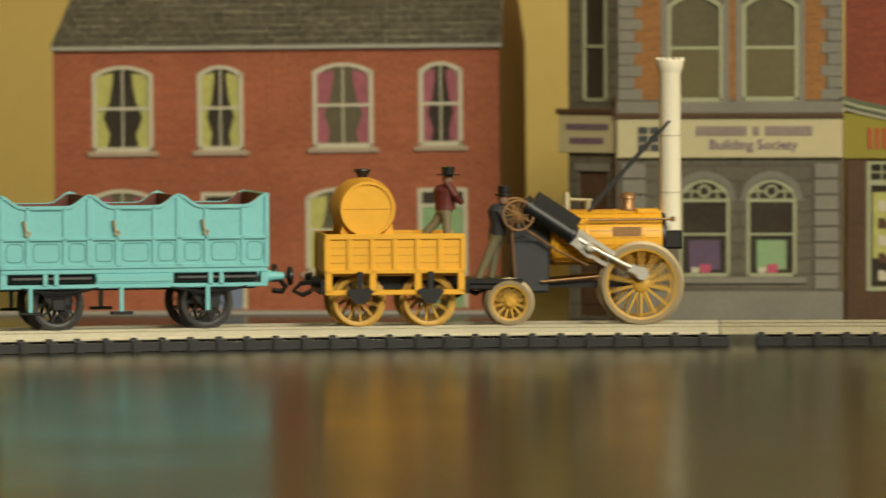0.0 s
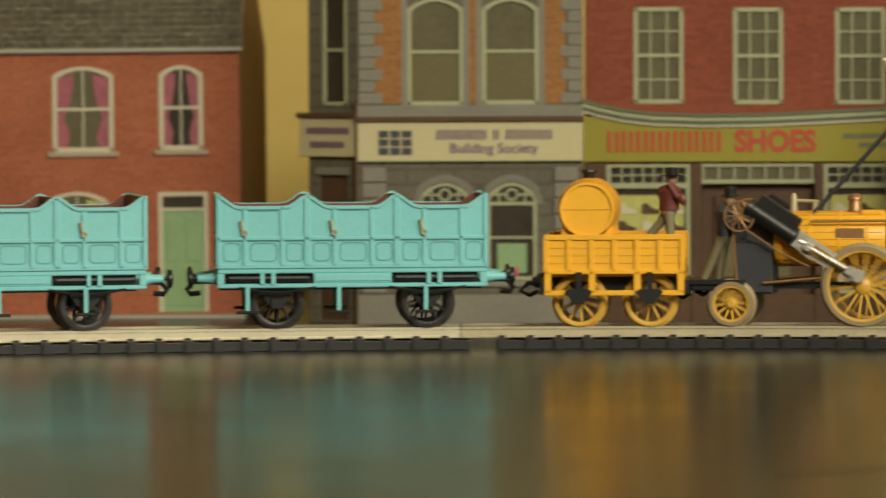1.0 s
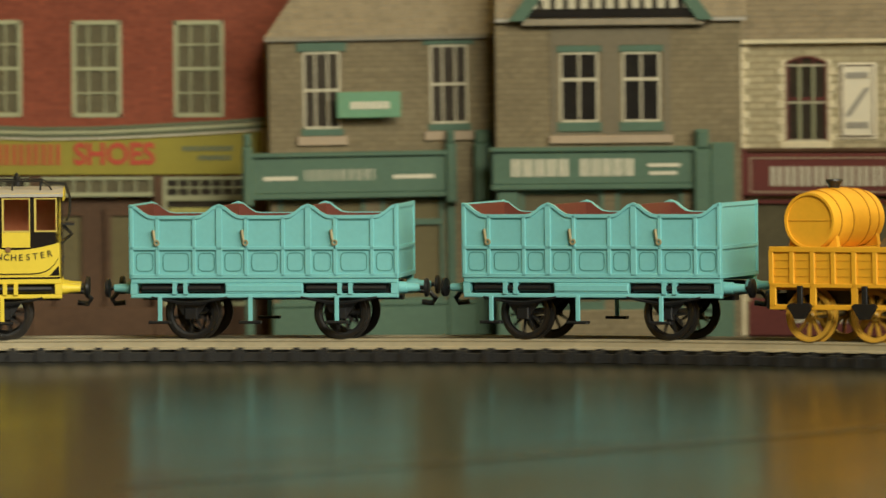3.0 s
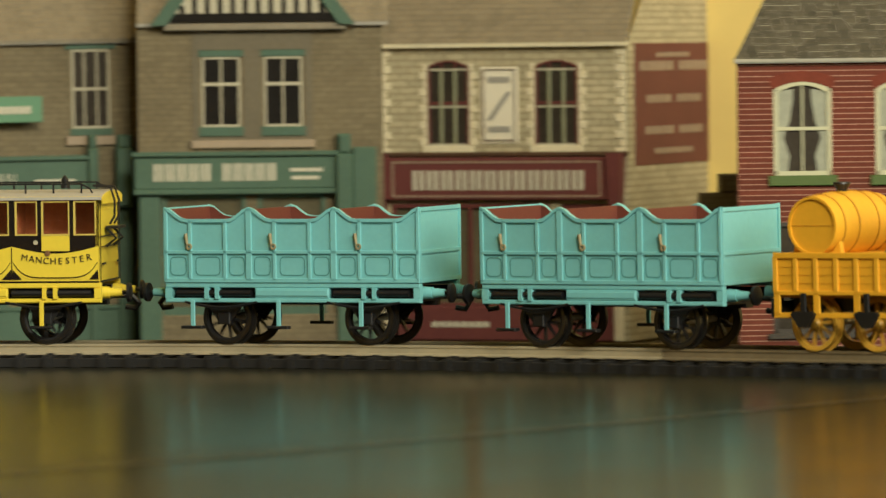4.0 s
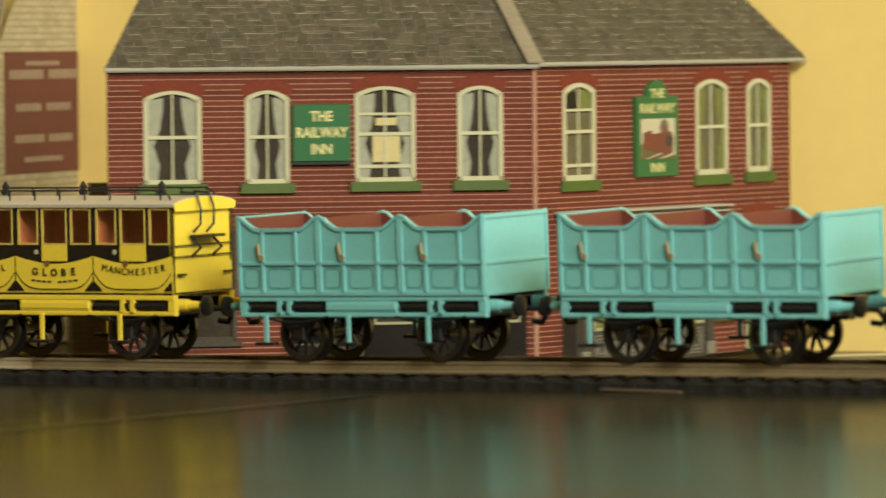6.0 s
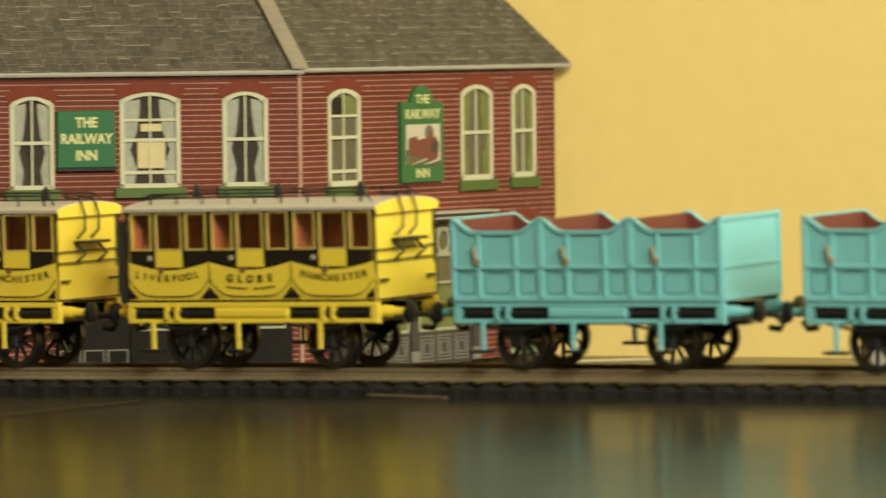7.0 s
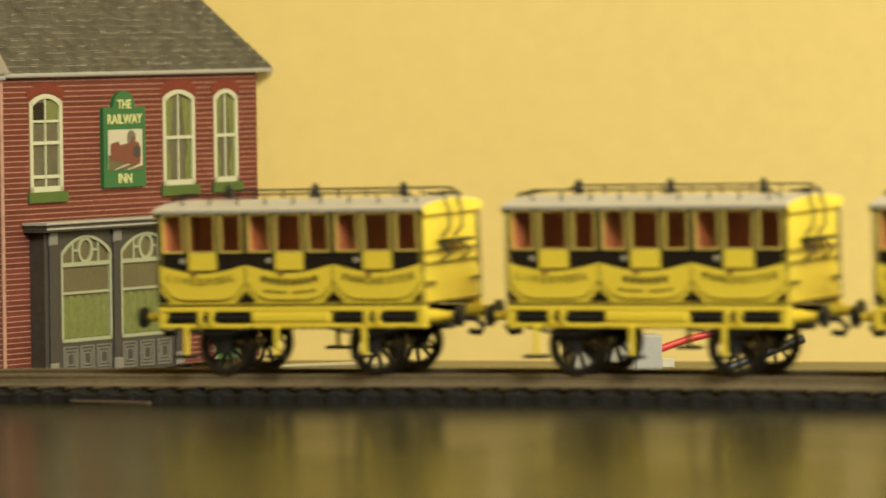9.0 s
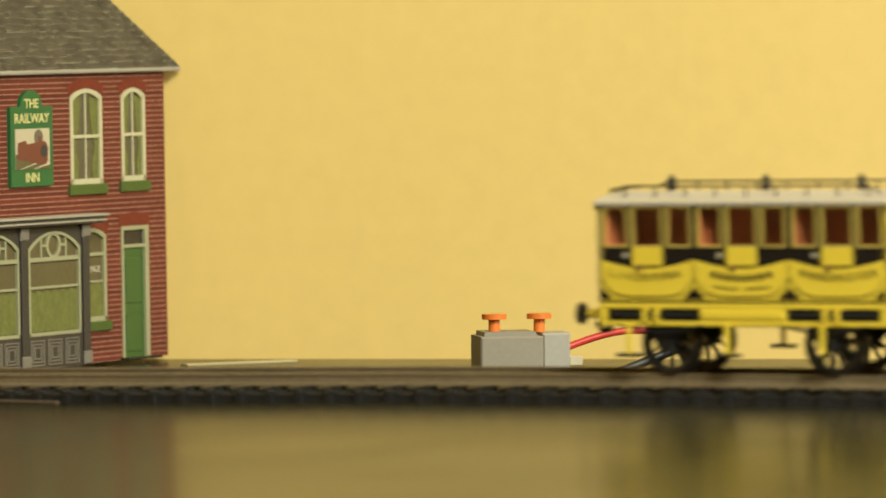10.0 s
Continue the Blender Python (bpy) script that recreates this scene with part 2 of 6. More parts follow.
class Build:
    def __init__(self):
        self.v, self.f, self.sm = [], [], []

    def add(self, verts, faces, smooth=False, m=None):
        o = len(self.v)
        self.v += [tuple(m @ Vector(p)) if m else tuple(p) for p in verts]
        self.f += [tuple(i + o for i in f) for f in faces]
        self.sm += [smooth] * len(faces)
        return self

    def box(self, x0, y0, z0, x1, y1, z1, c=0.0, m=None):
        """A box; c chamfers the four edges that run along y and softens the front rim."""
        if c <= 0:
            p = [(x, y, z) for z in (z0, z1) for y in (y0, y1) for x in (x0, x1)]
            return self.add(p, [(0, 2, 3, 1), (4, 5, 7, 6), (0, 1, 5, 4), (2, 6, 7, 3), (0, 4, 6, 2), (1, 3, 7, 5)], m=m)
        a = [(x0, z0), (x1, z0), (x1, z1), (x0, z1)]
        i = [(x0 + c, z0 + c), (x1 - c, z0 + c), (x1 - c, z1 - c), (x0 + c, z1 - c)]
        p = [(x, y0, z) for x, z in i] + [(x, y0 + c, z) for x, z in a] + [(x, y1 - c, z) for x, z in a] + [(x, y1, z) for x, z in i]
        f = [(0, 1, 2, 3), (15, 14, 13, 12)]
        for r in (0, 4, 8):
            f += [(r + k, r + 4 + k, r + 4 + (k + 1) % 4, r + (k + 1) % 4) for k in range(4)]
        return self.add(p, f, m=m)

    def prism(self, poly, y0, y1, m=None):
        """A polygon of (x, z), counter-clockwise seen from the front, drawn from y0 back to y1."""
        n = len(poly)
        p = [(x, y0, z) for x, z in poly] + [(x, y1, z) for x, z in poly]
        f = [tuple(range(n)), tuple(range(2 * n - 1, n - 1, -1))] + [(k, n + k, n + (k + 1) % n, (k + 1) % n) for k in range(n)]
        return self.add(p, f, m=m)

    def lathe(self, profile, n=20, m=None, smooth=True, caps=True):
        """Profile of (radius, height) turned about z."""
        p, f = [], []
        for r, h in profile:
            p += [(r * math.cos(2 * math.pi * k / n), r * math.sin(2 * math.pi * k / n), h) for k in range(n)]
        for j in range(len(profile) - 1):
            f += [(j * n + k, j * n + (k + 1) % n, (j + 1) * n + (k + 1) % n, (j + 1) * n + k) for k in range(n)]
        self.add(p, f, smooth, m)
        if caps:
            o = len(self.v) - len(p)
            e = (len(profile) - 1) * n
            self.f += [tuple(o + k for k in range(n - 1, -1, -1)), tuple(o + e + k for k in range(n))]
            self.sm += [False, False]
        return self

    def rod(self, a, b, r, n=8, r2=None):
        a, b = Vector(a), Vector(b)
        m = Matrix.Translation(a) @ (b - a).to_track_quat("Z", "Y").to_matrix().to_4x4()
        return self.lathe([(r, 0), (r if r2 is None else r2, (b - a).length)], n, m)

    def tube(self, pts, r, n=8):
        """A continuous bent tube through the points, mitred at each bend."""
        p = [Vector(q) for q in pts]
        vs, side = [], None
        for i, c in enumerate(p):
            d = (p[min(i + 1, len(p) - 1)] - p[max(i - 1, 0)]).normalized()
            side = (d.orthogonal() if side is None else side - d * side.dot(d)).normalized()
            up = d.cross(side)
            vs += [tuple(c + (side * math.cos(2 * math.pi * k / n) + up * math.sin(2 * math.pi * k / n)) * r) for k in range(n)]
        fs = [(i * n + k, i * n + (k + 1) % n, (i + 1) * n + (k + 1) % n, (i + 1) * n + k) for i in range(len(p) - 1) for k in range(n)]
        last = (len(p) - 1) * n
        return self.add(vs, fs + [tuple(range(n))[::-1], tuple(range(last, last + n))], True)

    def mesh(self, name, mats):
        me = bpy.data.meshes.new(name)
        me.from_pydata([(x * MM, y * MM, z * MM) for x, y, z in self.v], [], self.f)
        me.polygons.foreach_set("use_smooth", self.sm)
        me.set_sharp_from_angle(angle=radians(38))
        for m in (mats if isinstance(mats, (list, tuple)) else [mats]):
            me.materials.append(m)
        return me


def part(name, b, mat, parent, label="", at=None):
    ob = new(name, b if isinstance(b, bpy.types.Mesh) else b.mesh(name, mat))
    ob.parent = parent
    if at is not None:
        ob.matrix_basis = at
    if label:
        ob["label"] = label
    return ob


def mm(x, y, z, rx=0, ry=0, rz=0):
    return pose(x * MM, y * MM, z * MM, rx, ry, rz)


def glyphs(words, size, mat, spacing=1.0, squeeze=1.0, bold=0.0):
    """Lettering as a mesh, centred, standing in the xz plane and facing -y, raised a little."""
    cu = bpy.data.curves.new("lettering", "FONT")
    cu.body, cu.size, cu.extrude, cu.space_character = words, size * MM, 0.00006, spacing
    cu.align_x, cu.align_y = "CENTER", "CENTER"
    cu.resolution_u, cu.offset = 3, bold * MM
    ob = bpy.data.objects.new("lettering", cu)
    me = bpy.data.meshes.new_from_object(ob)
    me.transform(Matrix.Rotation(radians(90), 4, "X") @ Matrix.Diagonal((squeeze, 1, 1, 1)))
    bpy.data.objects.remove(ob)
    me.materials.clear()
    me.materials.append(mat)
    return me


def thing(name, m, label, category, group="", kind=""):
    ob = new(name)
    ob.matrix_basis = m
    ob.empty_display_size = 0.01
    return tagged(ob, label, category, group, kind)


def solid(name, b, mat, m, label, category, group="", kind=""):
    ob = new(name, b.mesh(name, mat))
    ob.matrix_basis = m
    return tagged(ob, label, category, group, kind)


# ---- the room and the table ----
def slab(name, x0, y0, z0, x1, y1, z1, mat, label, category, m=Matrix()):
    return solid(name, Build().box(x0, y0, z0, x1, y1, z1), mat, m, label, category, kind="structure")


WALL_AT, WALL_TURN = (0.5585, 1.4690), -34.0
slab("wall_north", -2600, 0, -760, 1560, 60, 1700, M_WALL, "matt yellow painted room wall behind the model houses", "wall",
     pose(WALL_AT[0], WALL_AT[1], 0, 0, 0, WALL_TURN))
slab("wall_east", 1900, -2100, -760, 1960, 1500, 1700, M_WALL, "plain yellow painted room wall", "wall")
slab("wall_west", -1960, -2100, -760, -1900, 3700, 1700, M_WALL, "plain yellow painted room wall", "wall")
slab("wall_south", -1960, -2160, -760, 1960, -2100, 1700, M_WALL, "plain yellow painted room wall", "wall")
slab("ceiling", -1960, -2160, 1700, 1960, 3800, 1760, M_CEILING, "plain white painted ceiling", "ceiling")
slab("floor", -1960, -2160, -820, 1960, 3800, -760, M_CARPET, "dark brown carpeted room floor", "floor")

# ---- the track: plan by bearing from the stand and by the angle at which it crosses that bearing ----
FOC = 11000.0
BEARING = np.array([-1600, -393, 295, 943, 1523, 2292, 2748, 3220, 3624, 4000, 4670, 6200.0]) / FOC
CROSS = np.radians([-24, -9, -2.5, 4.5, 13, 28.5, 34, 34.5, 31.2, 29.8, 26.5, 22])
aa = np.linspace(BEARING[0], BEARING[-1], 2400)
cr = np.interp(aa, BEARING, CROSS)
hann = np.hanning(201) / np.hanning(201).sum()
cr = np.convolve(np.pad(cr, 100, "edge"), hann, "valid")
lnr = -np.concatenate([[0], np.cumsum(np.tan(cr[1:]) * np.diff(aa))])
rho = 1.46 * np.exp(lnr - np.interp(295 / FOC, aa, lnr))
nx, ny = rho * np.sin(aa), rho * np.cos(aa)
hd = np.arctan2(np.gradient(ny), np.gradient(nx))
TX, TY = nx - np.sin(hd) * 0.00825, ny + np.cos(hd) * 0.00825
TS = np.concatenate([[0], np.cumsum(np.hypot(np.diff(TX), np.diff(TY)))])
TS = (TS - np.interp(0, aa, TS)) * 1000
RISE_AT = np.array([-1600, 300, 1400, 2200, 2727, 3100, 3519, 4050, 4385, 5000, 6200.0]) / FOC
RISE = np.interp(aa, RISE_AT, [6.2, 6.3, 6.7, 7.6, 8.5, 9.4, 10.9, 12.2, 13.1, 14.0, 14.6])
RISE = np.convolve(np.pad(RISE, 100, "edge"), hann, "valid")
BANK = np.interp(aa, np.array([2000, 3600.0]) / FOC, [0.0, 1.6])


def on_track(s):
    """Place (metres), heading and bank (degrees) at s millimetres along the centre line, at rail-top level."""
    x, y, z = (float(np.interp(s, TS, q)) for q in (TX, TY, RISE * 0.001))
    return x, y, z, float(np.degrees(np.interp(s, TS, hd))), float(np.interp(s, TS, BANK))


table = thing("table", Matrix(), "dark varnished table, its glossy top slightly bowed", "table")


def bed_depth(al):
    """From rail top down to the table in millimetres: shallow at the left, packed up at the right."""
    return float(np.interp(al, [0.10, 0.36], [5.1, 6.0]))


def table_level(x, y):
    """Height of the top in millimetres: flat at the left, bowed up under the far end of the track."""
    al, r = math.atan2(x, y), math.hypot(x, y)
    h = float(np.interp(al, aa, RISE)) - bed_depth(al)
    if al > aa[-1]:
        h *= max(0.0, 1 - (al - aa[-1]) / 0.25)
    d = r - float(np.interp(al, aa, rho))
    u = min(1.0, max(0.0, (d - 0.02) / 0.13)) if d > 0 else min(1.0, max(0.0, (0.62 - r) / 0.35))
    return max(0.0, h) * (1 - u * u * (3 - 2 * u))


turn_wall = pose(WALL_AT[0], WALL_AT[1], 0, 0, 0, WALL_TURN)
us, ws = np.linspace(-1.05, 0.90, 140), np.linspace(-0.004, -1.75, 130)
top = Build()
pts = []
for w in ws:
    for u in us:
        p = turn_wall @ Vector((u, w, 0))
        pts.append((p.x * 1000, p.y * 1000, table_level(p.x, p.y) if math.hypot(p.x, p.y) > 0.2 else 0.0))
nu = len(us)
top.add(pts, [(j * nu + i, (j + 1) * nu + i, (j + 1) * nu + i + 1, j * nu + i + 1) for j in range(len(ws) - 1) for i in range(nu - 1)], True)
rim = [turn_wall @ Vector((u, w, 0)) * 1000 for u, w in ((-1.05, -0.004), (-1.05, -1.75), (0.90, -1.75), (0.90, -0.004))]
under = Build().add([(p.x, p.y, -0.2) for p in rim] + [(p.x, p.y, -28) for p in rim], [(3, 2, 1, 0)[::-1], (4, 7, 6, 5), (0, 4, 5, 1), (1, 5, 6, 2), (2, 6, 7, 3), (3, 7, 4, 0)][1:])
part("tabletop", top, M_TABLE, table)
seam = Build()
ends = ((100, 1053), (190, 1112), (300, 1190), (380, 1246))
for (xa, ya), (xb, yb) in zip(ends, ends[1:]):
    d = Vector((xb - xa, yb - ya, 0)).normalized()
    q = Vector((-d.y, d.x, 0)) * 1.1
    p = [(xa, ya), (xb, yb)]
    seam.add([(x + s_ * q.x, y + s_ * q.y, table_level(x * MM, y * MM) + 0.25) for x, y in p for s_ in (-1, 1)], [(0, 2, 3, 1)])
part("table_seam", seam, M_BLACK, table, "dark hairline seam in the top")
part("table_frame", under, M_DARKWOOD, table)
for u, w in ((-0.98, -0.08), (-0.98, -1.68), (0.83, -1.68), (0.83, -0.08)):
    p = turn_wall @ Vector((u, w, 0)) * 1000
    part("leg", Build().box(p.x - 30, p.y - 30, -760, p.x + 30, p.y + 30, -28, 3), M_DARKWOOD, table)


def rail_mesh(side, s0, s1):
    """A length of rail of I section swept along the line; side in millimetres from the centre."""
    prof = [(-0.45, 0), (0.45, 0), (0.45, -0.5), (0.15, -0.8), (0.15, -1.9), (0.9, -2.2), (0.9, -2.5), (-0.9, -2.5), (-0.9, -2.2), (-0.15, -1.9), (-0.15, -0.8), (-0.45, -0.5)]
    b, k = Build(), len(prof)
    ss = np.linspace(s0, s1, int((s1 - s0) / 4.0) + 1)
    pts, faces = [], []
    for s in ss:
        x, y, z, h, bank = on_track(float(s))
        m = pose(x * 1000, y * 1000, z * 1000, bank, 0, h)
        pts += [m @ Vector((0, side + p, q)) for p, q in prof]
    for i in range(len(ss) - 1):
        faces += [(i * k + j, i * k + (j + 1) % k, (i + 1) * k + (j + 1) % k, (i + 1) * k + j) for j in range(k)]
    last = (len(ss) - 1) * k
    faces += [tuple(range(k))[::-1], tuple(range(last, last + k))]
    return b.add(pts, faces)


track = thing("railway_track", Matrix(), "nickel rails on black plastic sleepers curving across the table", "model track")
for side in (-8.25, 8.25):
    # three lengths of rail, each darker than the one to its left
    for s0, s1, mat, words in ((-215, 65.8, M_RAIL, "bright nickel rail"), (66.2, 369.8, M_RAIL_MID, "mid-toned nickel rail"), (370.2, 880, M_RAIL_DARK, "dull dark rail")):
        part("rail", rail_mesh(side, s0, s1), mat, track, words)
GAP_S = 66.0   # a sleeper is missing at the first rail joint
sleeper = Build().box(-1.3, -13.2, -6.0, 1.3, 13.2, -2.5)
for yy in (-8.25, 8.25):
    for d in (-1.5, 1.5):
        sleeper.box(-0.75, yy + d - 0.5, -2.5, 0.75, yy + d + 0.5, -1.75)
sleeper.box(-0.85, -13.9, -5.9, 0.85, -13.2, -2.9)
sleeper_mesh = sleeper.mesh("sleeper", M_SLEEPER)
web_mesh = Build().box(0.9, -13.0, -5.8, 5.9, -10.6, -3.2).mesh("sleeper_web", M_SLEEPER)
s = -205.0
while s < 868:
    x, y, z, h, bank = on_track(s)
    m = pose(x, y, z, bank, 0, h)
    deep = bed_depth(math.atan2(x, y))
    drop = np.interp(deep, [5.1, 6.0], [0.0, 0.8])
    m = m @ mm(0, 0, -2.5 - drop) @ Matrix.Diagonal((1, 1, (deep - 2.5 - drop) / 3.5, 1)) @ mm(0, 0, 2.5)
    if abs(s - GAP_S) > 3.0:
        part("sleeper", sleeper_mesh, None, track, at=m)
        for side in (0.0, 23.6):
            part("sleeper_web", web_mesh, None, track, at=m @ mm(0, side, 0))
    s += 6.85

for s, side, w in ((531, -14.4, 19),):
    x, y, z, h, bank = on_track(s)
    base = pose(x, y, 0, 0, 0, h) @ mm(0, side, 0)
    p = base.translation
    solid("packing_shim", Build().box(-w / 2, -0.9, 0, w / 2, 0.9, 0.55, 0.15), M_TAN, base @ mm(0, 0, table_level(p.x, p.y) + 0.05),
          "small tan wooden shim packed under the track", "shim", "packing under the track")


AXIS_Y = Matrix.Rotation(radians(-90), 4, "X")   # turns a lathe's z into the axle's y


def holed_wall(x0, z0, x1, z1, holes, y0, y1):
    """A wall slab between y0 (front) and y1 with rectangular openings cut through it."""
    xs = sorted({x0, x1, *(q for h in holes for q in (h[0], h[2]) if x0 < q < x1)})
    zs = sorted({z0, z1, *(q for h in holes for q in (h[1], h[3]) if z0 < q < z1)})
    inside = lambda x, z: any(h[0] < x < h[2] and h[1] < z < h[3] for h in holes) or not (x0 < x < x1 and z0 < z < z1)
    b = Build()
    for i in range(len(xs) - 1):
        for j in range(len(zs) - 1):
            a, c, e, g = xs[i], xs[i + 1], zs[j], zs[j + 1]
            mx, mz = (a + c) / 2, (e + g) / 2
            if inside(mx, mz):
                continue
            b.add([(a, y0, e), (c, y0, e), (c, y0, g), (a, y0, g)], [(0, 1, 2, 3)])
            b.add([(a, y1, e), (c, y1, e), (c, y1, g), (a, y1, g)], [(3, 2, 1, 0)])
            nl = inside((xs[i - 1] + a) / 2, mz) if i else True
            nr = inside((xs[i + 2] + c) / 2, mz) if i + 2 < len(xs) else True
            nb = inside(mx, (zs[j - 1] + e) / 2) if j else True
            na = inside(mx, (zs[j + 2] + g) / 2) if j + 2 < len(zs) else True
            if nl:
                b.add([(a, y0, e), (a, y0, g), (a, y1, g), (a, y1, e)], [(0, 1, 2, 3)])
            if nr:
                b.add([(c, y0, e), (c, y1, e), (c, y1, g), (c, y0, g)], [(0, 1, 2, 3)])
            if nb:
                b.add([(a, y0, e), (a, y1, e), (c, y1, e), (c, y0, e)], [(0, 1, 2, 3)])
            if na:
                b.add([(a, y0, g), (c, y0, g), (c, y1, g), (a, y1, g)], [(0, 1, 2, 3)])
    return b

# ---- houses: printed card kits; local x runs along the front, y goes back, z up ----
def arch_top(x0, x1, z, rise, n=10):
    """Points of a segmental arch from right to left."""
    return [(x1 + (x0 - x1) * k / n, z - rise + rise * math.sin(math.pi * k / n) ** 0.8) for k in range(n + 1)]


def arch_infill(house, arches, mat, y0=0.0, y1=1.2):
    for x0, x1, z1, rise in arches:
        a = arch_top(x0, x1, z1, rise)
        h = len(a) // 2
        for poly in ([(x1, z1 + 0.02), (a[h][0], z1 + 0.02)] + a[h:0:-1] + [a[0]], [(a[h][0], z1 + 0.02), (x0, z1 + 0.02), a[-1]] + a[-2:h - 1:-1]):
            part("arch_corner", Build().prism(poly, y0, y1), mat, house)


def window(parent, x0, z0, x1, z1, frame, pane, style="sash", rise=0.0, curtain=None, sill=None, w=0.85, y=0.0, sill_h=1.3, meet=0.5):
    """A sash or small-paned window set in its opening."""
    f = Build()
    top = z1 - rise
    f.box(x0, y - 0.2, z0, x0 + w, y + 0.5, top).box(x1 - w, y - 0.2, z0, x1, y + 0.5, top).box(x0, y - 0.2, z0, x1, y + 0.5, z0 + w)
    if rise:
        o, i = arch_top(x0, x1, z1, rise), arch_top(x0 + w, x1 - w, z1 - w * 0.8, rise)
        for k in range(len(o) - 1):
            f.prism([i[k], o[k], o[k + 1], i[k + 1]], y - 0.2, y + 0.5)
    else:
        f.box(x0, y - 0.2, z1 - w, x1, y + 0.5, z1)
    glazing = []
    bar_box = lambda *q: glazing.append(q)
    mid, zm = (x0 + x1) / 2, z0 + (z1 - z0) * meet
    bar = 0.22
    if style in ("sash", "tall"):
        bar_box(x0, y - 0.12, zm - 0.4, x1, y + 0.5, zm + 0.4); bar_box(mid - bar, y, z0, mid + bar, y + 0.45, top + rise * 0.8)
    elif style == "plain":
        bar_box(x0, y - 0.12, zm - 0.4, x1, y + 0.5, zm + 0.4)
    elif style == "three":
        bar_box(x0, y - 0.12, zm - 0.35, x1, y + 0.5, zm + 0.35)
        for q in (1 / 3, 2 / 3):
            xx = x0 + (x1 - x0) * q
            bar_box(xx - bar, y, z0, xx + bar, y + 0.45, z1)
    elif style == "low":
        bar_box(x0, y - 0.12, zm - 0.4, x1, y + 0.5, zm + 0.4); bar_box(mid - bar, y, z0, mid + bar, y + 0.45, zm)
        bar_box(mid - bar, y, zm, mid + bar, y + 0.45, top + rise * 0.8); bar_box(x0, y, z0 + 3.2, x1, y + 0.45, z0 + 4.0)
        bar_box(x0, y, z1 - 6.8, x1, y + 0.45, z1 - 6.2)
    elif style == "grid":
        for q in (1 / 3, 2 / 3):
            xx = x0 + (x1 - x0) * q
            bar_box(xx - bar, y, z0, xx + bar, y + 0.45, z1)
        for q in (0.25, 0.75):
            zz = z0 + (z1 - z0) * q
            bar_box(x0, y, zz - bar, x1, y + 0.45, zz + bar)
        bar_box(x0, y - 0.1, zm - 0.45, x1, y + 0.45, zm + 0.45)
    win = part("window", f, frame, parent)
    for q in glazing:
        part("glazing_bar", Build().box(*q), frame, win)
    part("pane", Build().box(x0 + 0.1, y + 0.5, z0 + 0.1, x1 - 0.1, y + 0.8, z1 - 0.05), pane, win)
    if curtain:
        for side in (0, 1):
            e, g = (x0 + w, 1) if side == 0 else (x1 - w, -1)
            ww = (x1 - x0) * 0.34
            poly = [(e, z0 + w), (e + g * ww * 0.5, z0 + w), (e + g * ww * 0.62, z0 + (z1 - z0) * 0.2), (e + g * ww * 0.3, z0 + (z1 - z0) * 0.4),
                    (e + g * ww * 0.62, z0 + (z1 - z0) * 0.58), (e + g * ww * 0.78, z0 + (z1 - z0) * 0.8), (e + g * ww * 0.8, z1 - w - rise * 0.35), (e, z1 - w - rise * 0.7)]
            part("curtain", Build().prism(poly if g > 0 else poly[::-1], y + 0.3, y + 0.5), curtain, win)
    if sill:
        part("sill", Build().box(x0 - 1.3, y - 0.9, z0 - sill_h, x1 + 1.3, y + 0.4, z0, 0.15), sill, win)
    return win


def shell(name, x, y, turn, lean, W, D, H, mat, openings, label, arches=(), side_mat=None):
    """Card shell: the front with its openings, two sides and a back."""
    v = thing(name, pose(x, y, 0, 0, lean, turn), label, "model house", "card houses behind the track")
    b = holed_wall(0, 0, W, H, openings, 0, 1.2)
    part("front_wall", b, mat, v)
    arch_infill(v, arches, mat)
    for xx in (0, W - 1.2):
        part("side_wall", Build().box(xx, 1.2, 0, xx + 1.2, D, H), side_mat or mat, v)
    part("back_wall", Build().box(1.2, D - 1.2, 0, W - 1.2, D, H), M_CARD, v)
    return v


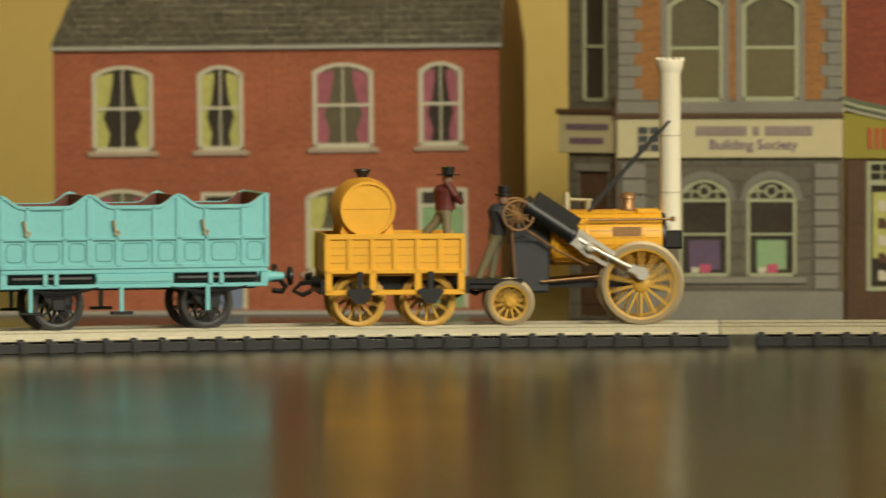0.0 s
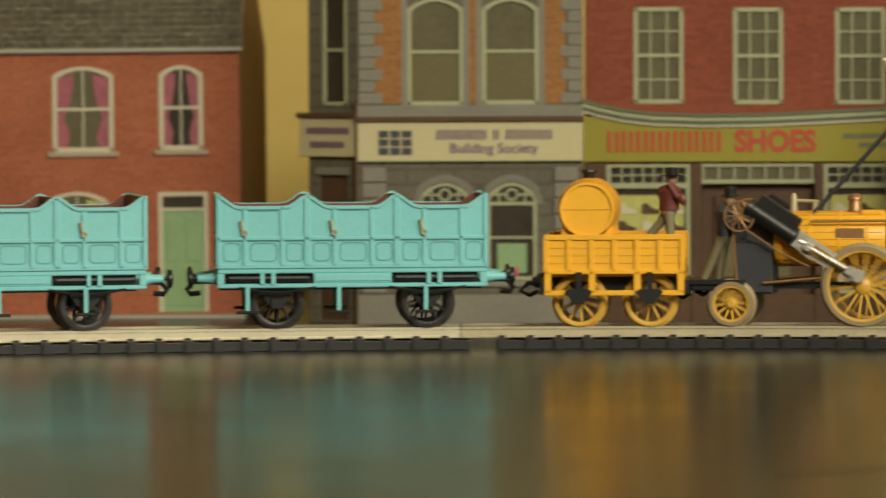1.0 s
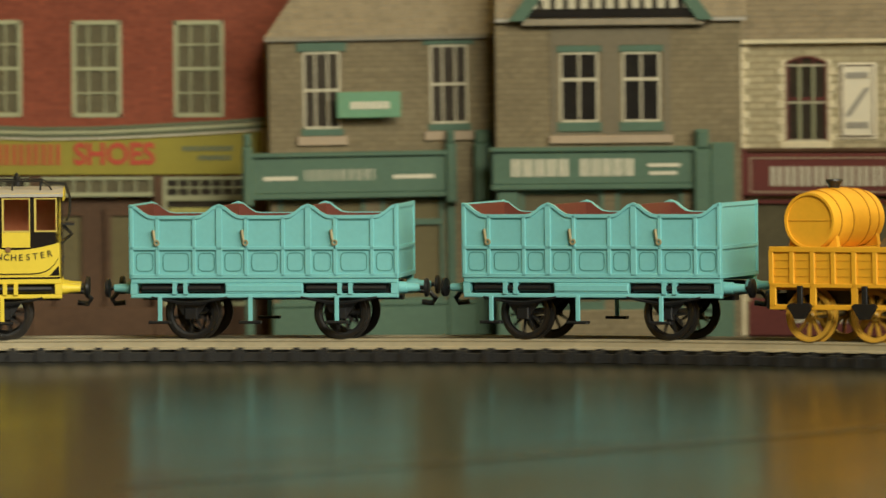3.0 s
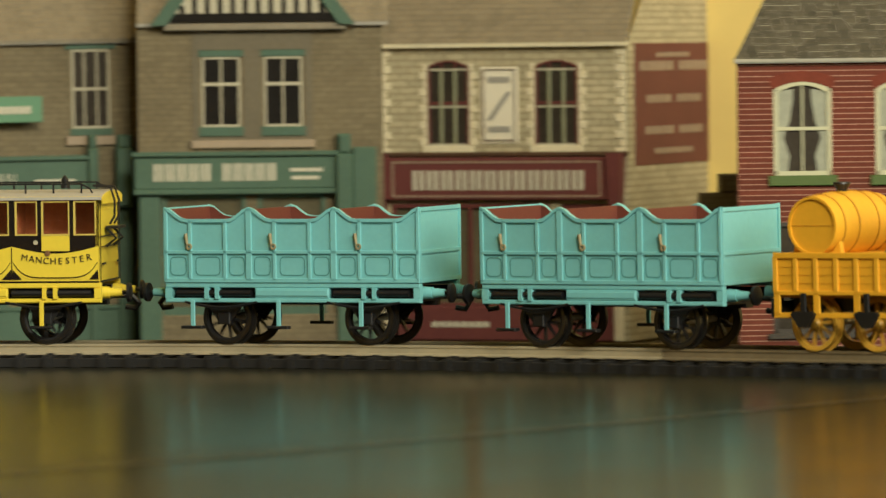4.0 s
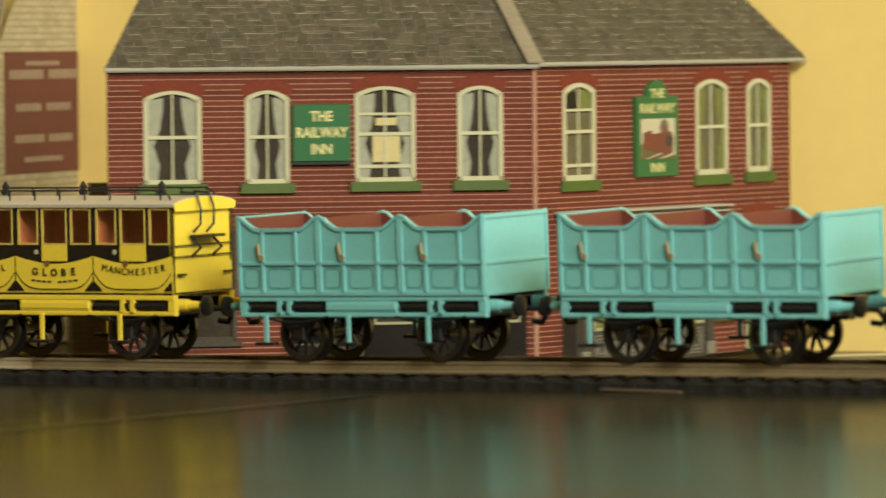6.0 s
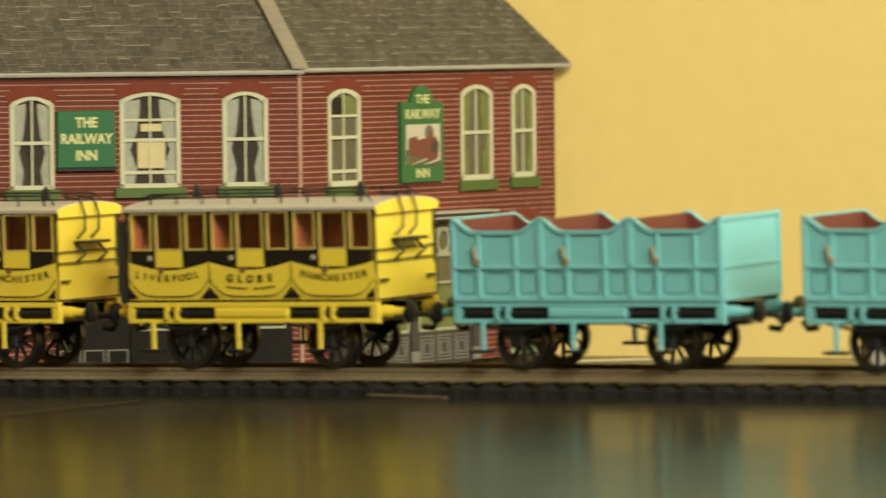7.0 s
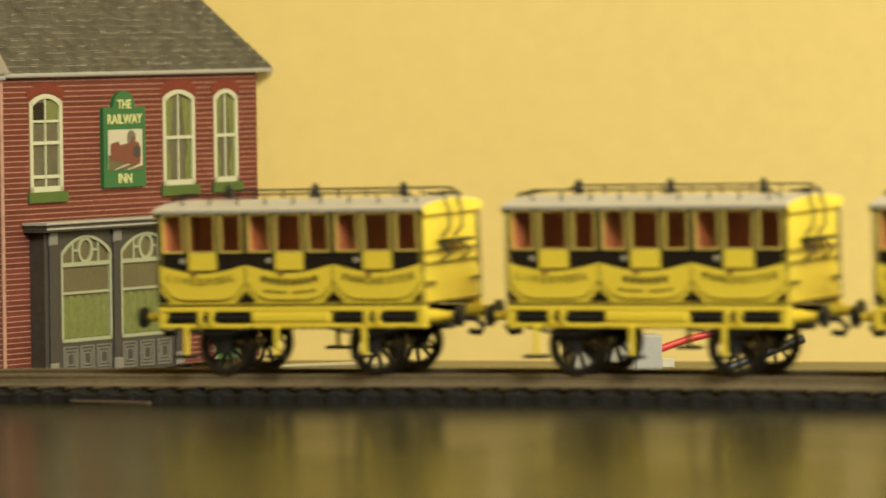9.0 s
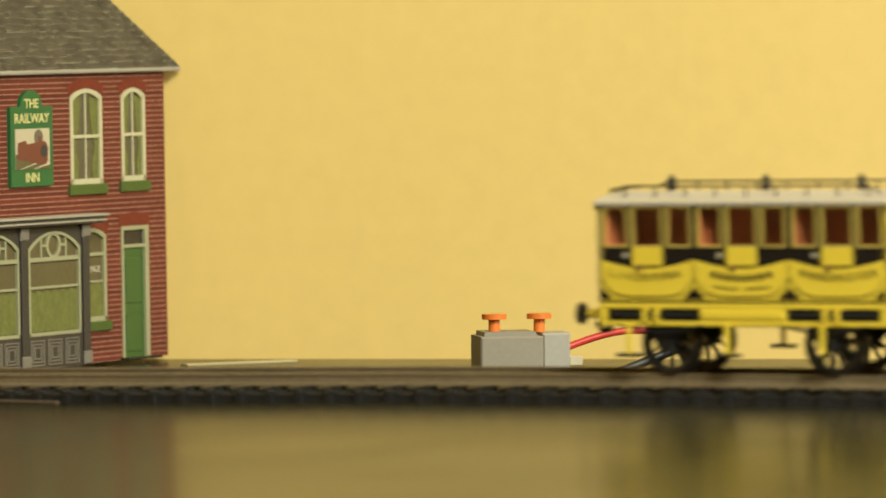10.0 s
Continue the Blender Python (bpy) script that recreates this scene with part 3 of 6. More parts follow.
def slates(parent, z0, z1, pitch, left, right, mat, row=1.75, width=3.3, y0=-1.6, seed=1, under=M_CARD):
    """Rows of overlapping slates on a slope that rises to the back; left and right give its ends by height."""
    rnd = random.Random(seed)
    t = math.tan(radians(pitch))
    b, lip = Build(), Build()
    rows = int((z1 - z0) / row)
    for r in range(rows):
        za, zb = z0 + r * row, z0 + (r + 1.25) * row
        ya, yb = y0 + (za - z0) / t, y0 + (zb - z0) / t
        x, e = left(za), right(za)
        first = True
        while x < e - 0.3:
            w = width * (0.55 if first and r % 2 else 1.0) * rnd.uniform(0.94, 1.06)
            xe = min(x + w, e)
            up = rnd.uniform(0.0, 0.14)
            drop = rnd.uniform(-0.12, 0.12)
            shift = (left(zb) - left(za)) if first else 0.0
            b.add([(x + 0.05, ya, za + 0.30 + up + drop * 0.3), (xe - 0.05, ya, za + 0.30 + up), (xe - 0.05, yb, zb + 0.06), (x + 0.05 + shift, yb, zb + 0.06),
                   (x + 0.05, ya + 0.02, za - 0.05), (xe - 0.05, ya + 0.02, za - 0.05)],
                  [(0, 1, 2, 3), (4, 5, 1, 0), (4, 0, 3), (1, 5, 2)])
            if rnd.random() < 0.95:
                zl, h = za + 0.30 + up, rnd.uniform(0.20, 0.42)
                lip.add([(x + 0.06, ya - 0.03, zl - 0.34), (xe - 0.06, ya - 0.03, zl - 0.34), (xe - 0.06, ya + h * 0.5, zl + h * 0.55), (x + 0.06, ya + h * 0.5, zl + h * 0.55)], [(0, 1, 2, 3)])
            x, first = xe, False
    for nm, shape, m_ in (("slate_covering", b, mat), ("slate_edging", lip, M_SLATE_LIP if mat is M_SLATE else mat)):
        sl = part(nm, shape, m_, parent, "weathered printed slates")
        sl["kind"] = "stuff"
    zt = z0 + rows * row
    yt = y0 + (zt - z0) / t
    part("roof", Build().add([(left(z0), y0, z0 - 0.1), (right(z0), y0, z0 - 0.1), (right(zt), yt, zt), (left(zt), yt, zt),
                              (left(z0), y0, z0 - 0.9), (right(z0), y0, z0 - 0.9), (right(zt), yt + 0.8, zt - 0.9), (left(zt), yt + 0.8, zt - 0.9)],
                             [(0, 1, 2, 3), (7, 6, 5, 4), (4, 5, 1, 0), (5, 6, 2, 1), (6, 7, 3, 2), (7, 4, 0, 3)]), under, parent)
    return zt, yt


def bars(parent, x0, z, widths, height, gap, mat, y=-0.35):
    """Unreadable or withheld lettering as plain upright bars."""
    x = x0
    for w in widths:
        if w > 0:
            part("lettering_bar", Build().box(x, y, z, x + w, y + 0.3, z + height), mat, parent)
        x += abs(w) + gap


def soldier_arch(parent, x0, x1, z, rise, mat, deep=2.6):
    """A flat-coloured brick arch over an opening."""
    low, high = arch_top(x0 - 0.3, x1 + 0.3, z + 0.1, rise), arch_top(x0 - 1.2, x1 + 1.2, z + deep, rise)
    b = Build()
    for k in range(len(low) - 1):
        b.prism([low[k], high[k], high[k + 1], low[k + 1]], -0.12, 0.0)
    part("brick_arch", b, mat, parent)


def strokes(parent, x0, x1, z, count, height, mat, y, heavy=0.55):
    """Withheld lettering as pairs of plain narrow bars, one pair a letter."""
    pitch = (x1 - x0) / count
    for k in range(count):
        b, x = Build(), x0 + pitch * k
        w = pitch * heavy * 0.36
        b.box(x + pitch * 0.08, y, z, x + pitch * 0.08 + w, y + 0.3, z + height)
        b.box(x + pitch * 0.86 - w, y, z, x + pitch * 0.86, y + 0.3, z + height)
        part("lettering_bar", b, mat, parent)


def quoins(parent, x, z0, z1, mat, long=3.4, short=2.2, h=2.9, side=1, y=-0.25):
    k, z = 0, z0
    while z < z1 - 0.5:
        w = long if k % 2 == 0 else short
        part("quoin", Build().box(x if side > 0 else x - w, y, z + 0.1, x + w if side > 0 else x, 0.05, min(z + h, z1) - 0.1, 0.12), mat, parent)
        z, k = z + h, k + 1


def join_wing(wing, house):
    """Hands the wing's parts over to the house that it belongs to."""
    rel = house.matrix_basis.inverted() @ wing.matrix_basis
    for ch in list(wing.children):
        ch.parent = house
        ch.matrix_basis = rel @ ch.matrix_basis
    bpy.data.objects.remove(wing)


# terrace of red brick houses
T_WIN = [(10.2, 42.9, 26.4, 65.7), (38.1, 43.0, 50.3, 65.6), (68.6, 43.5, 84.7, 66.0), (96.7, 43.8, 108.3, 66.1)]
T_LOW = [(9.0, 10.5, 27.0, 33.0), (66.5, 10.5, 83.0, 33.0)]
T_DOOR = [(38.8, 1.0, 50.8, 32.0), (96.2, 1.0, 109.3, 32.7)]
terr = shell("terraced_house", -0.1028, 1.6453, -2, -0.35, 118, 44, 70.3, M_TERRACE, T_WIN + T_LOW + T_DOOR,
             "red brick card terrace with arched windows and slate roof",
             [(a, c, d, 2.2) for a, b, c, d in T_WIN] + [(a, c, d, 2.4) for a, b, c, d in T_LOW])
for k, (a, b, c, d) in enumerate(T_WIN):
    window(terr, a, b, c, d, M_CREAM, M_PANE if k != 2 else M_PANE_OLIVE, "sash", 2.2, M_CURTAIN_YELLOW if k < 2 else M_CURTAIN_PINK, M_SILL_STONE, w=1.2)
for k, (a, b, c, d) in enumerate(T_LOW):
    window(terr, a, b, c, d, M_CREAM, M_PANE_OLIVE, "sash", 2.4, M_CURTAIN_YELLOW if k else M_CURTAIN_PINK, M_SILL_STONE, w=1.2)
for (a, b, c, d), mat in zip(T_DOOR, (M_BLUE, M_SAGE)):
    fr = part("door_frame", Build().box(a, -0.3, b, a + 1.1, 0.8, d).box(c - 1.1, -0.3, b, c, 0.8, d).box(a + 1.1, -0.3, d - 1.1, c - 1.1, 0.8, d).box(a + 1.1, -0.2, d - 5.0, c - 1.1, 0.8, d - 4.2), M_CREAM, terr)
    dr = Build().box(a + 1.1, 0.2, b, c - 1.1, 0.9, d - 5.0)
    for u0, u1 in ((0.1, 0.45), (0.55, 0.9)):
        for v0, v1 in ((0.06, 0.42), (0.5, 0.94)):
            w_, h_ = c - a - 2.2, d - b - 5.0
            dr.box(a + 1.1 + w_ * u0, 0.0, b + h_ * v0, a + 1.1 + w_ * u1, 0.25, b + h_ * v1, 0.12)
    part("door", dr, mat, terr)
    part("fanlight", Build().box(a + 1.1, 0.3, d - 4.2, c - 1.1, 0.8, d - 1.1), M_PANE, terr)
# gable end: the shade on it is put into its brown card colour
part("gable_wall", Build().add([(118.05, 0.2, 0), (118.05, 0.2, 70.3), (121.0, 27, 95), (123.6, 60, 70.3), (123.6, 60, 0), (117.2, 0.2, 0), (117.2, 0.2, 70.3), (119.6, 27, 95), (122.4, 60, 70.3), (122.4, 60, 0)],
                               [(0, 4, 3, 2, 1), (5, 6, 7, 8, 9), (1, 2, 7, 6), (2, 3, 8, 7), (3, 4, 9, 8)]), M_GABLE_SHADED, terr, "brown card gable end, darkened for shade")
slates(terr, 70.6, 96, 47, lambda z: -0.6 + (z - 70.6) * 0.34, lambda z: 118.8, M_SLATE, seed=3)
part("eave_board", Build().box(-0.7, -1.9, 70.0, 118.9, -1.2, 70.75), M_RIDGE, terr)
solid("kerb_strip", Build().box(-26, -6.5, 0, 119, -0.05, 1.0, 0.2), M_CARD, pose(-0.1028, 1.6453, 0, 0, 0, -2), "pale grey card pavement strip in front of the terrace", "pavement")

# stone building society on the corner
B_WIN = [(12.9, 56.5, 27.2, 84.0), (32.1, 56.7, 46.6, 84.0)]
B_LOW = [(15.8, 11.4, 28.9, 36.4), (33.2, 11.4, 46.0, 36.4)]
soc = shell("office_house", 0.0448, 1.6008, -3, 0, 58, 42, 100, M_ASHLAR, B_WIN + B_LOW, "grey stone corner office with orange brick upper floor and ivory fascia",
            [(a, c, d, 2.6) for a, b, c, d in B_WIN] + [(a, c, d, 3.4) for a, b, c, d in B_LOW])
up = holed_wall(4.5, 57.0, 53.5, 96, [(a - 1.6, b - 1.6, c + 1.6, d + 1.0) for a, b, c, d in B_WIN], -0.12, 0.0)
part("brick_panel", up, M_ORANGEBRICK, soc, "orange brick upper panel")
for k, (a, b, c, d) in enumerate(B_WIN):
    part("surround", holed_wall(a - 1.6, b - 1.6, c + 1.6, d + 1.0, [(a, b, c, d)], -0.25, 0.0), M_QUOIN_GREY, soc)
    win = window(soc, a, b, c, d, M_PALEFRAME, M_PANE_OLIVE, "plain", 2.6, None, None, w=1.0)
    part("blind", Build().box(a + 1.0, 0.2, b + 1.0, c - 1.0, 0.4, (b + d) / 2 - 0.4), M_DRAB, win)
quoins(soc, 0.2, 56.8, 96, M_QUOIN_GREY, 6.2, 4.2, 3.0)
quoins(soc, 57.8, 56.8, 96, M_QUOIN_GREY, 5.4, 3.6, 3.0, -1)
for k, (a, b, c, d) in enumerate(B_LOW):
    win = window(soc, a, b, c, d, M_PALEFRAME, M_PANE, "none", 3.4, None, None, w=0.9)
    part("transom", Build().box(a, -0.1, 30.6, c, 0.5, 31.5).box(a, -0.1, 22.0, c, 0.5, 22.6), M_PALEFRAME, win)
    ro = Build()
    m_ = Matrix.Translation(((a + c) / 2, 0.3, 33.4)) @ AXIS_Y
    ro.lathe([(1.1, -0.3), (1.7, -0.3), (1.7, 0.2), (1.1, 0.2), (1.1, -0.3)], 20, m_, caps=False)
    for q in (-1, 1):
        ro.box((a + c) / 2 + q * 1.7, 0, 33.1, (a + c) / 2 + q * 5.8, 0.4, 33.6).box((a + c) / 2 + q * 3.4 - 0.25, 0, 31.4, (a + c) / 2 + q * 3.4 + 0.25, 0.4, 35.0)
    part("tracery", ro, M_PALEFRAME, win)
    part("notice", Build().box(a + 2.6, 0.3, 13.2, c - 2.6, 0.5, 20.8), M_NOTICE if k == 0 else M_SAGE, win)
    part("leaflet", Build().box((a + c) / 2 - 1.2, 0.15, 12.4, (a + c) / 2 + 1.6, 0.3, 14.6), M_PINK, win)
    part("leaflet", Build().box((a + c) / 2 - 3.4, 0.15, 12.4, (a + c) / 2 - 1.4, 0.3, 13.8), M_CREAM, win)
    part("arch_ring", Build().prism([(a - 1.8, 31.0), (a - 0.2, 31.0)] + arch_top(a - 0.2, c + 0.2, d + 0.3, 3.6)[::-1][1:-1] + [(c + 0.2, 31.0), (c + 1.8, 31.0)] + arch_top(a - 1.8, c + 1.8, d + 2.2, 4.6)[1:-1], -0.3, 0.0), M_QUOIN_GREY, soc)
part("plinth", Build().box(-0.3, -0.8, 0, 58, 0, 7.6, 0.2).box(13.6, -0.8, 9.6, 48.4, 0, 11.2, 0.2), M_QUOIN_GREY, soc)
for xx in (1.0, 50.5):
    for k in range(8):
        part("pier_stone", Build().box(xx, -0.55, 8.0 + k * 4.1, xx + 6.2, 0, 11.8 + k * 4.1, 0.25), M_QUOIN_GREY, soc)
fas = part("fascia", Build().box(-0.4, -1.6, 42.0, 57.9, 0, 52.2, 0.2), M_IVORY_SIGN, soc, "ivory shop fascia")
part("cornice", Build().box(-0.8, -2.4, 52.2, 58.2, 0, 53.4, 0.2).box(-0.6, -2.0, 58.0, 0, 42.0, 0.2), M_DARKWOOD, soc)
part("string_course", Build().box(-0.5, -0.7, 53.4, 58.0, 0, 56.4, 0.2), M_QUOIN_GREY, soc)
strokes(fas, 20.2, 33.4, 47.7, 8, 2.5, M_VIOLET_LETTER, -1.85, 0.8)
strokes(fas, 34.8, 36.6, 47.7, 1, 2.5, M_VIOLET_LETTER, -1.85, 0.8)
strokes(fas, 38.0, 50.2, 47.7, 7, 2.5, M_VIOLET_LETTER, -1.85, 0.8)
part("lettering", glyphs("Building Society", 3.6, M_VIOLET_LETTER, squeeze=1.0, bold=0.06), None, fas, at=mm(35.0, -1.75, 45.3))
for r in range(3):
    for c_ in range(3):
        part("emblem_block", Build().box(5.4 + c_ * 3.0, -1.85, 43.8 + r * 2.2, 7.9 + c_ * 3.0, -1.6, 45.6 + r * 2.2), M_GREYBLACK, fas)
# its canted end with the entrance
cant = thing("office_entrance_bay", pose(0.0448, 1.6008, 0, 0, 0, -3) @ mm(-12.9, 9.4, 0, 0, 0, -36), "grey stone entrance bay of the corner office, canted away", "model house")
part("front_wall", holed_wall(0, 0, 15.6, 100, [(3.2, 1, 12.4, 38.5), (4.6, 56.5, 12.6, 85)], 0, 1.2), M_ASHLAR, cant)
window(cant, 4.6, 56.5, 12.6, 85, M_PALEFRAME, M_PANE, "plain", 0, w=0.9)
part("door", Build().box(3.2, 0.7, 1, 12.4, 1.1, 38.5).box(4.4, 0.4, 4, 11.2, 0.7, 24, 0.1), M_DARKWOOD, cant)
part("door_arch", Build().box(2.2, -0.4, 38.5, 13.4, 0, 40.4, 0.1), M_QUOIN_GREY, cant)
cf = part("fascia", Build().box(-2.2, -1.4, 43.2, 16.0, 0, 53.2, 0.2), M_IVORY_SIGN, cant)
part("cornice", Build().box(-2.8, -2.0, 53.2, 16.2, 0, 54.6, 0.2), M_DARKWOOD, cant)
bars(cf, 0.4, 49.2, [1.1] * 10, 1.6, 0.3, M_VIOLET_LETTER, -1.6)
bars(cf, 1.6, 45.6, [1.1] * 8, 1.6, 0.3, M_VIOLET_LETTER, -1.6)
part("side_wall", Build().box(0, 1.2, 0, 1.2, 34, 100), M_ASHLAR, cant)

join_wing(cant, soc)

# red brick shoe shop
S_WIN = [(12.6, 56.6, 25.4, 81.5), (38.2, 56.4, 51.0, 81.3), (64.4, 56.3, 77.3, 81.2)]
S_HOLE = [(5.5, 7.6, 27.1, 41.2), (30.0, 1.0, 59.0, 41.1), (61.4, 7.6, 83.5, 41.0)]
shop = shell("shoe_shop", 0.1034, 1.5999, -6, 0, 95, 42, 104, M_BENSON, S_WIN + S_HOLE, "red brick card shoe shop with olive fascia and dark wooden front")
for a, b, c, d in S_WIN:
    window(shop, a, b, c, d, M_PALEFRAME, M_PANE_OLIVE, "grid", 0, None, None, w=1.1)
line = [(-0.6, 57.9), (4, 56.6), (10, 55.3), (18, 54.4), (30, 54.0), (45, 54.1), (60, 54.7), (75, 55.4), (88.4, 56.2)]
for dz, h, mat, y in ((0.0, 0.8, M_SMOKE_GREEN, -3.4), (-1.0, 0.9, M_PALEFRAME, -3.0), (-1.9, 0.8, M_SMOKE_GREEN, -2.6), (-2.7, 0.7, M_CREAM, -2.2)):
    part("cornice", Build().prism([(x, z + dz - h) for x, z in line] + [(x, z + dz) for x, z in line[::-1]], y, 0), mat, shop)
fas = part("fascia", Build().prism([(-0.2, 41.8), (86.9, 41.6)] + [(x, z - 3.3) for x, z in line[:0:-1]] + [(-0.2, 53.4)], -1.5, 0), M_OLIVE, shop, "olive green shop fascia")
strokes(fas, 5.6, 35.6, 44.2, 8, 5.4, M_RED_LETTER, -1.75, 0.72)
part("lettering", glyphs("SHOES", 7.6, M_RED_LETTER, squeeze=0.93, bold=0.28), None, fas, at=mm(49.0, -1.65, 46.7))
bars(fas, 66.5, 47.6, [1.2] * 9, 1.3, 0.25, M_SMOKE_GREEN, -1.7)
bars(fas, 70.5, 45.2, [1.2] * 6, 1.3, 0.25, M_SMOKE_GREEN, -1.7)
part("end_bracket", Build().box(86.9, -2.0, 42.0, 89.0, 0, 54.5, 0.3), M_CREAM, shop)
part("stall_riser", Build().box(0, -0.5, 0, 89, 0, 7.4, 0.2), M_DARKWOOD, shop)
for a, b in ((0.2, 5.4), (27.2, 30.0), (59.0, 61.4), (83.5, 88.5)):
    part("pilaster", Build().box(a, -0.9, 0, b, 0, 41.5, 0.25), M_DARKWOOD, shop)
for a, c in ((5.5, 27.1), (61.4, 83.5)):
    f = holed_wall(a, 7.6, c, 41.0, [(a + 1.1, 8.7, c - 1.1, 34.8), (a + 1.1, 36.2, c - 1.1, 40.2)], -0.4, 0.4)
    for k in range(1, 7):
        xx = a + 1.1 + (c - a - 2.2) * k / 7
        f.box(xx - 0.2, -0.1, 36.2, xx + 0.2, 0.3, 40.2)
    f.box(a + 1.1, -0.1, 38.0, c - 1.1, 0.3, 38.4)
    win = part("shop_window", f, M_PALEFRAME, shop)
    part("pane", Build().box(a + 0.2, 0.8, 7.7, c - 0.2, 1.1, 40.9), M_PANE, win)
    part("display_back", Build().box(a + 1.6, 0.55, 16, c - 1.6, 0.75, 33.0), M_CURTAIN_YELLOW, win, "yellow display card")
    for r in range(5):
        for q in range(3):
            xx = a + 3.0 + q * 6.2
            part("shoe", Build().prism([(xx, 10.2 + r * 4.5), (xx + 4.6, 10.2 + r * 4.5), (xx + 4.6, 11.2 + r * 4.5), (xx + 2.4, 11.8 + r * 4.5), (xx + 1.4, 12.9 + r * 4.5), (xx, 12.9 + r * 4.5)], 0.25, 0.55), M_DARKWOOD if (r + q) % 2 else M_CREAM, win)
f = Build().box(30.0, -0.3, 36.0, 59.0, 0.5, 37.0).box(30, -0.3, 40.3, 59, 0.5, 41.1)
for k in range(8):
    xx = 30.4 + 28.0 * k / 7
    f.box(xx - 0.25, -0.2, 37.0, xx + 0.25, 0.4, 40.3)
part("transom_light", f, M_PALEFRAME, shop)
part("pane", Build().box(30, 0.5, 36.4, 59, 0.8, 41), M_PANE_OLIVE, shop)
lob = Build().box(30.0, 3.0, 0.5, 59.0, 4.0, 36.0)
part("lobby_back", lob, M_DARKWOOD, shop)
for a, c in ((33.5, 42.0), (46.5, 55.0)):
    dd = part("shop_door", holed_wall(a, 1.0, c, 33.0, [(a + 1.6, 12, c - 1.6, 31)], 1.8, 2.6), M_DARKWOOD, shop)
    part("pane", Build().box(a + 1.5, 2.6, 11.9, c - 1.5, 2.8, 31.1), M_DRAB, dd)

# buff cottage shop with a pale green hanging board
K_WIN = [(8.7, 53.3, 18.2, 72.9), (41.1, 54.1, 50.8, 74.2)]
kin = shell("corner_shop", 0.1900, 1.5695, -4, -0.7, 60.0, 44, 76.2, M_GREYBRICK, K_WIN + [(2.0, 2.0, 24.0, 36.5), (28.0, 2.0, 44.0, 36.5)], "grey-buff stone card shop with dark green shopfront")
for a, b, c, d in K_WIN:
    win = window(kin, a, b, c, d, M_CREAM, M_PANE, "three", 0, None, None, w=0.6)
    part("sill", Build().box(a - 1.6, -1.0, b - 4.2, c + 1.6, 0.0, b - 1.9, 0.15), M_SILL_STONE, win)
    part("lintel", Build().box(a - 1.6, -0.5, d, c + 1.6, 0, d + 2.4, 0.15).box(a - 0.6, -0.3, b - 1.8, c + 0.6, 0.3, b, 0.1), M_SHOP_GREEN, win)
slates(kin, 76.6, 100, 50, lambda z: -1.0 + (z - 76.6) * 0.75, lambda z: 60.6, M_TILE_TAN, seed=5, width=2.6, row=1.5)
part("eave_board", Build().box(-1.0, -1.8, 76.0, 60, -1.0, 76.8), M_HIP, kin)
sb = part("hanging_board", Build().box(17.0, -4.6, 56.0, 33.2, -3.8, 62.6, 0.15).box(24, -3.8, 58, 26, 0, 60.5), M_SHOP_GREEN_PALE, kin, "pale green projecting board")
bars(sb, 20.4, 58.2, [1.5] * 6, 1.9, 0.18, M_PALE_LETTER, -4.8)
kf = part("fascia", Build().box(-6.0, -3.2, 37.0, 46.4, 0, 46.2, 0.25), M_SHOP_GREEN, kin, "dark green shop fascia")
part("fascia_moulding", Build().box(-6.8, -4.2, 46.2, 47.0, 0, 47.4, 0.25), M_SHOP_GREEN, kin)
part("fascia_moulding", Build().box(-6.4, -3.8, 35.6, 46.6, 0, 37.0, 0.25), M_SHOP_GREEN, kin)
strokes(kf, 8.5, 26.5, 40.2, 9, 2.8, M_PALE_LETTER, -3.4, 0.45)
bars(kf, -2.0, 40.4, [8.6], 1.0, 0.3, M_PALE_LETTER, -3.4)
bars(kf, 31.0, 40.4, [10.5], 1.0, 0.3, M_PALE_LETTER, -3.4)
for xx, ww in ((-7.2, 2.6), (44.6, 2.6), (51.8, 4.4)):
    part("console_bracket", Build().box(xx, -4.6, 34.0, xx + ww, 0, 49.0, 0.5).box(xx + 0.3, -3.6, 48.8, xx + ww - 0.3, 0, 52.4, 0.6), M_SHOP_GREEN, kin)
    part("pilaster", Build().box(xx + 0.2, -1.6, 0, xx + ww - 0.2, 0, 34.0, 0.3), M_SHOP_GREEN, kin)
part("stall_riser", Build().box(0, -0.9, 0, 57, 0, 8.0, 0.3).box(0, -1.2, 8.0, 57, 0, 9.2, 0.2), M_SHOP_GREEN, kin)
for a, c in ((2.0, 24.0), (28.0, 44.0)):
    win = part("shop_window", holed_wall(a, 2, c, 36.5, [(a + 1, 10, c - 1, 28.5), (a + 1, 30, c - 1, 35.6)], -0.4, 0.4), M_SHOP_GREEN, kin)
    part("pane", Build().box(a, 0.6, 2, c, 0.9, 36.5), M_DRAB, win)

# grey brick shop with a half-timbered gable
F_WIN = [(16.2, 55.0, 25.9, 72.6), (31.9, 55.0, 41.5, 72.6)]
fk = shell("gabled_shop", 0.2448, 1.5497, -11, -0.3, 61.8, 44, 81, M_GREYBRICK, F_WIN + [(6.0, 2.0, 27.0, 38.0), (30.0, 2.0, 47.0, 38.0)], "grey brick card shop with half-timbered gable and green front")
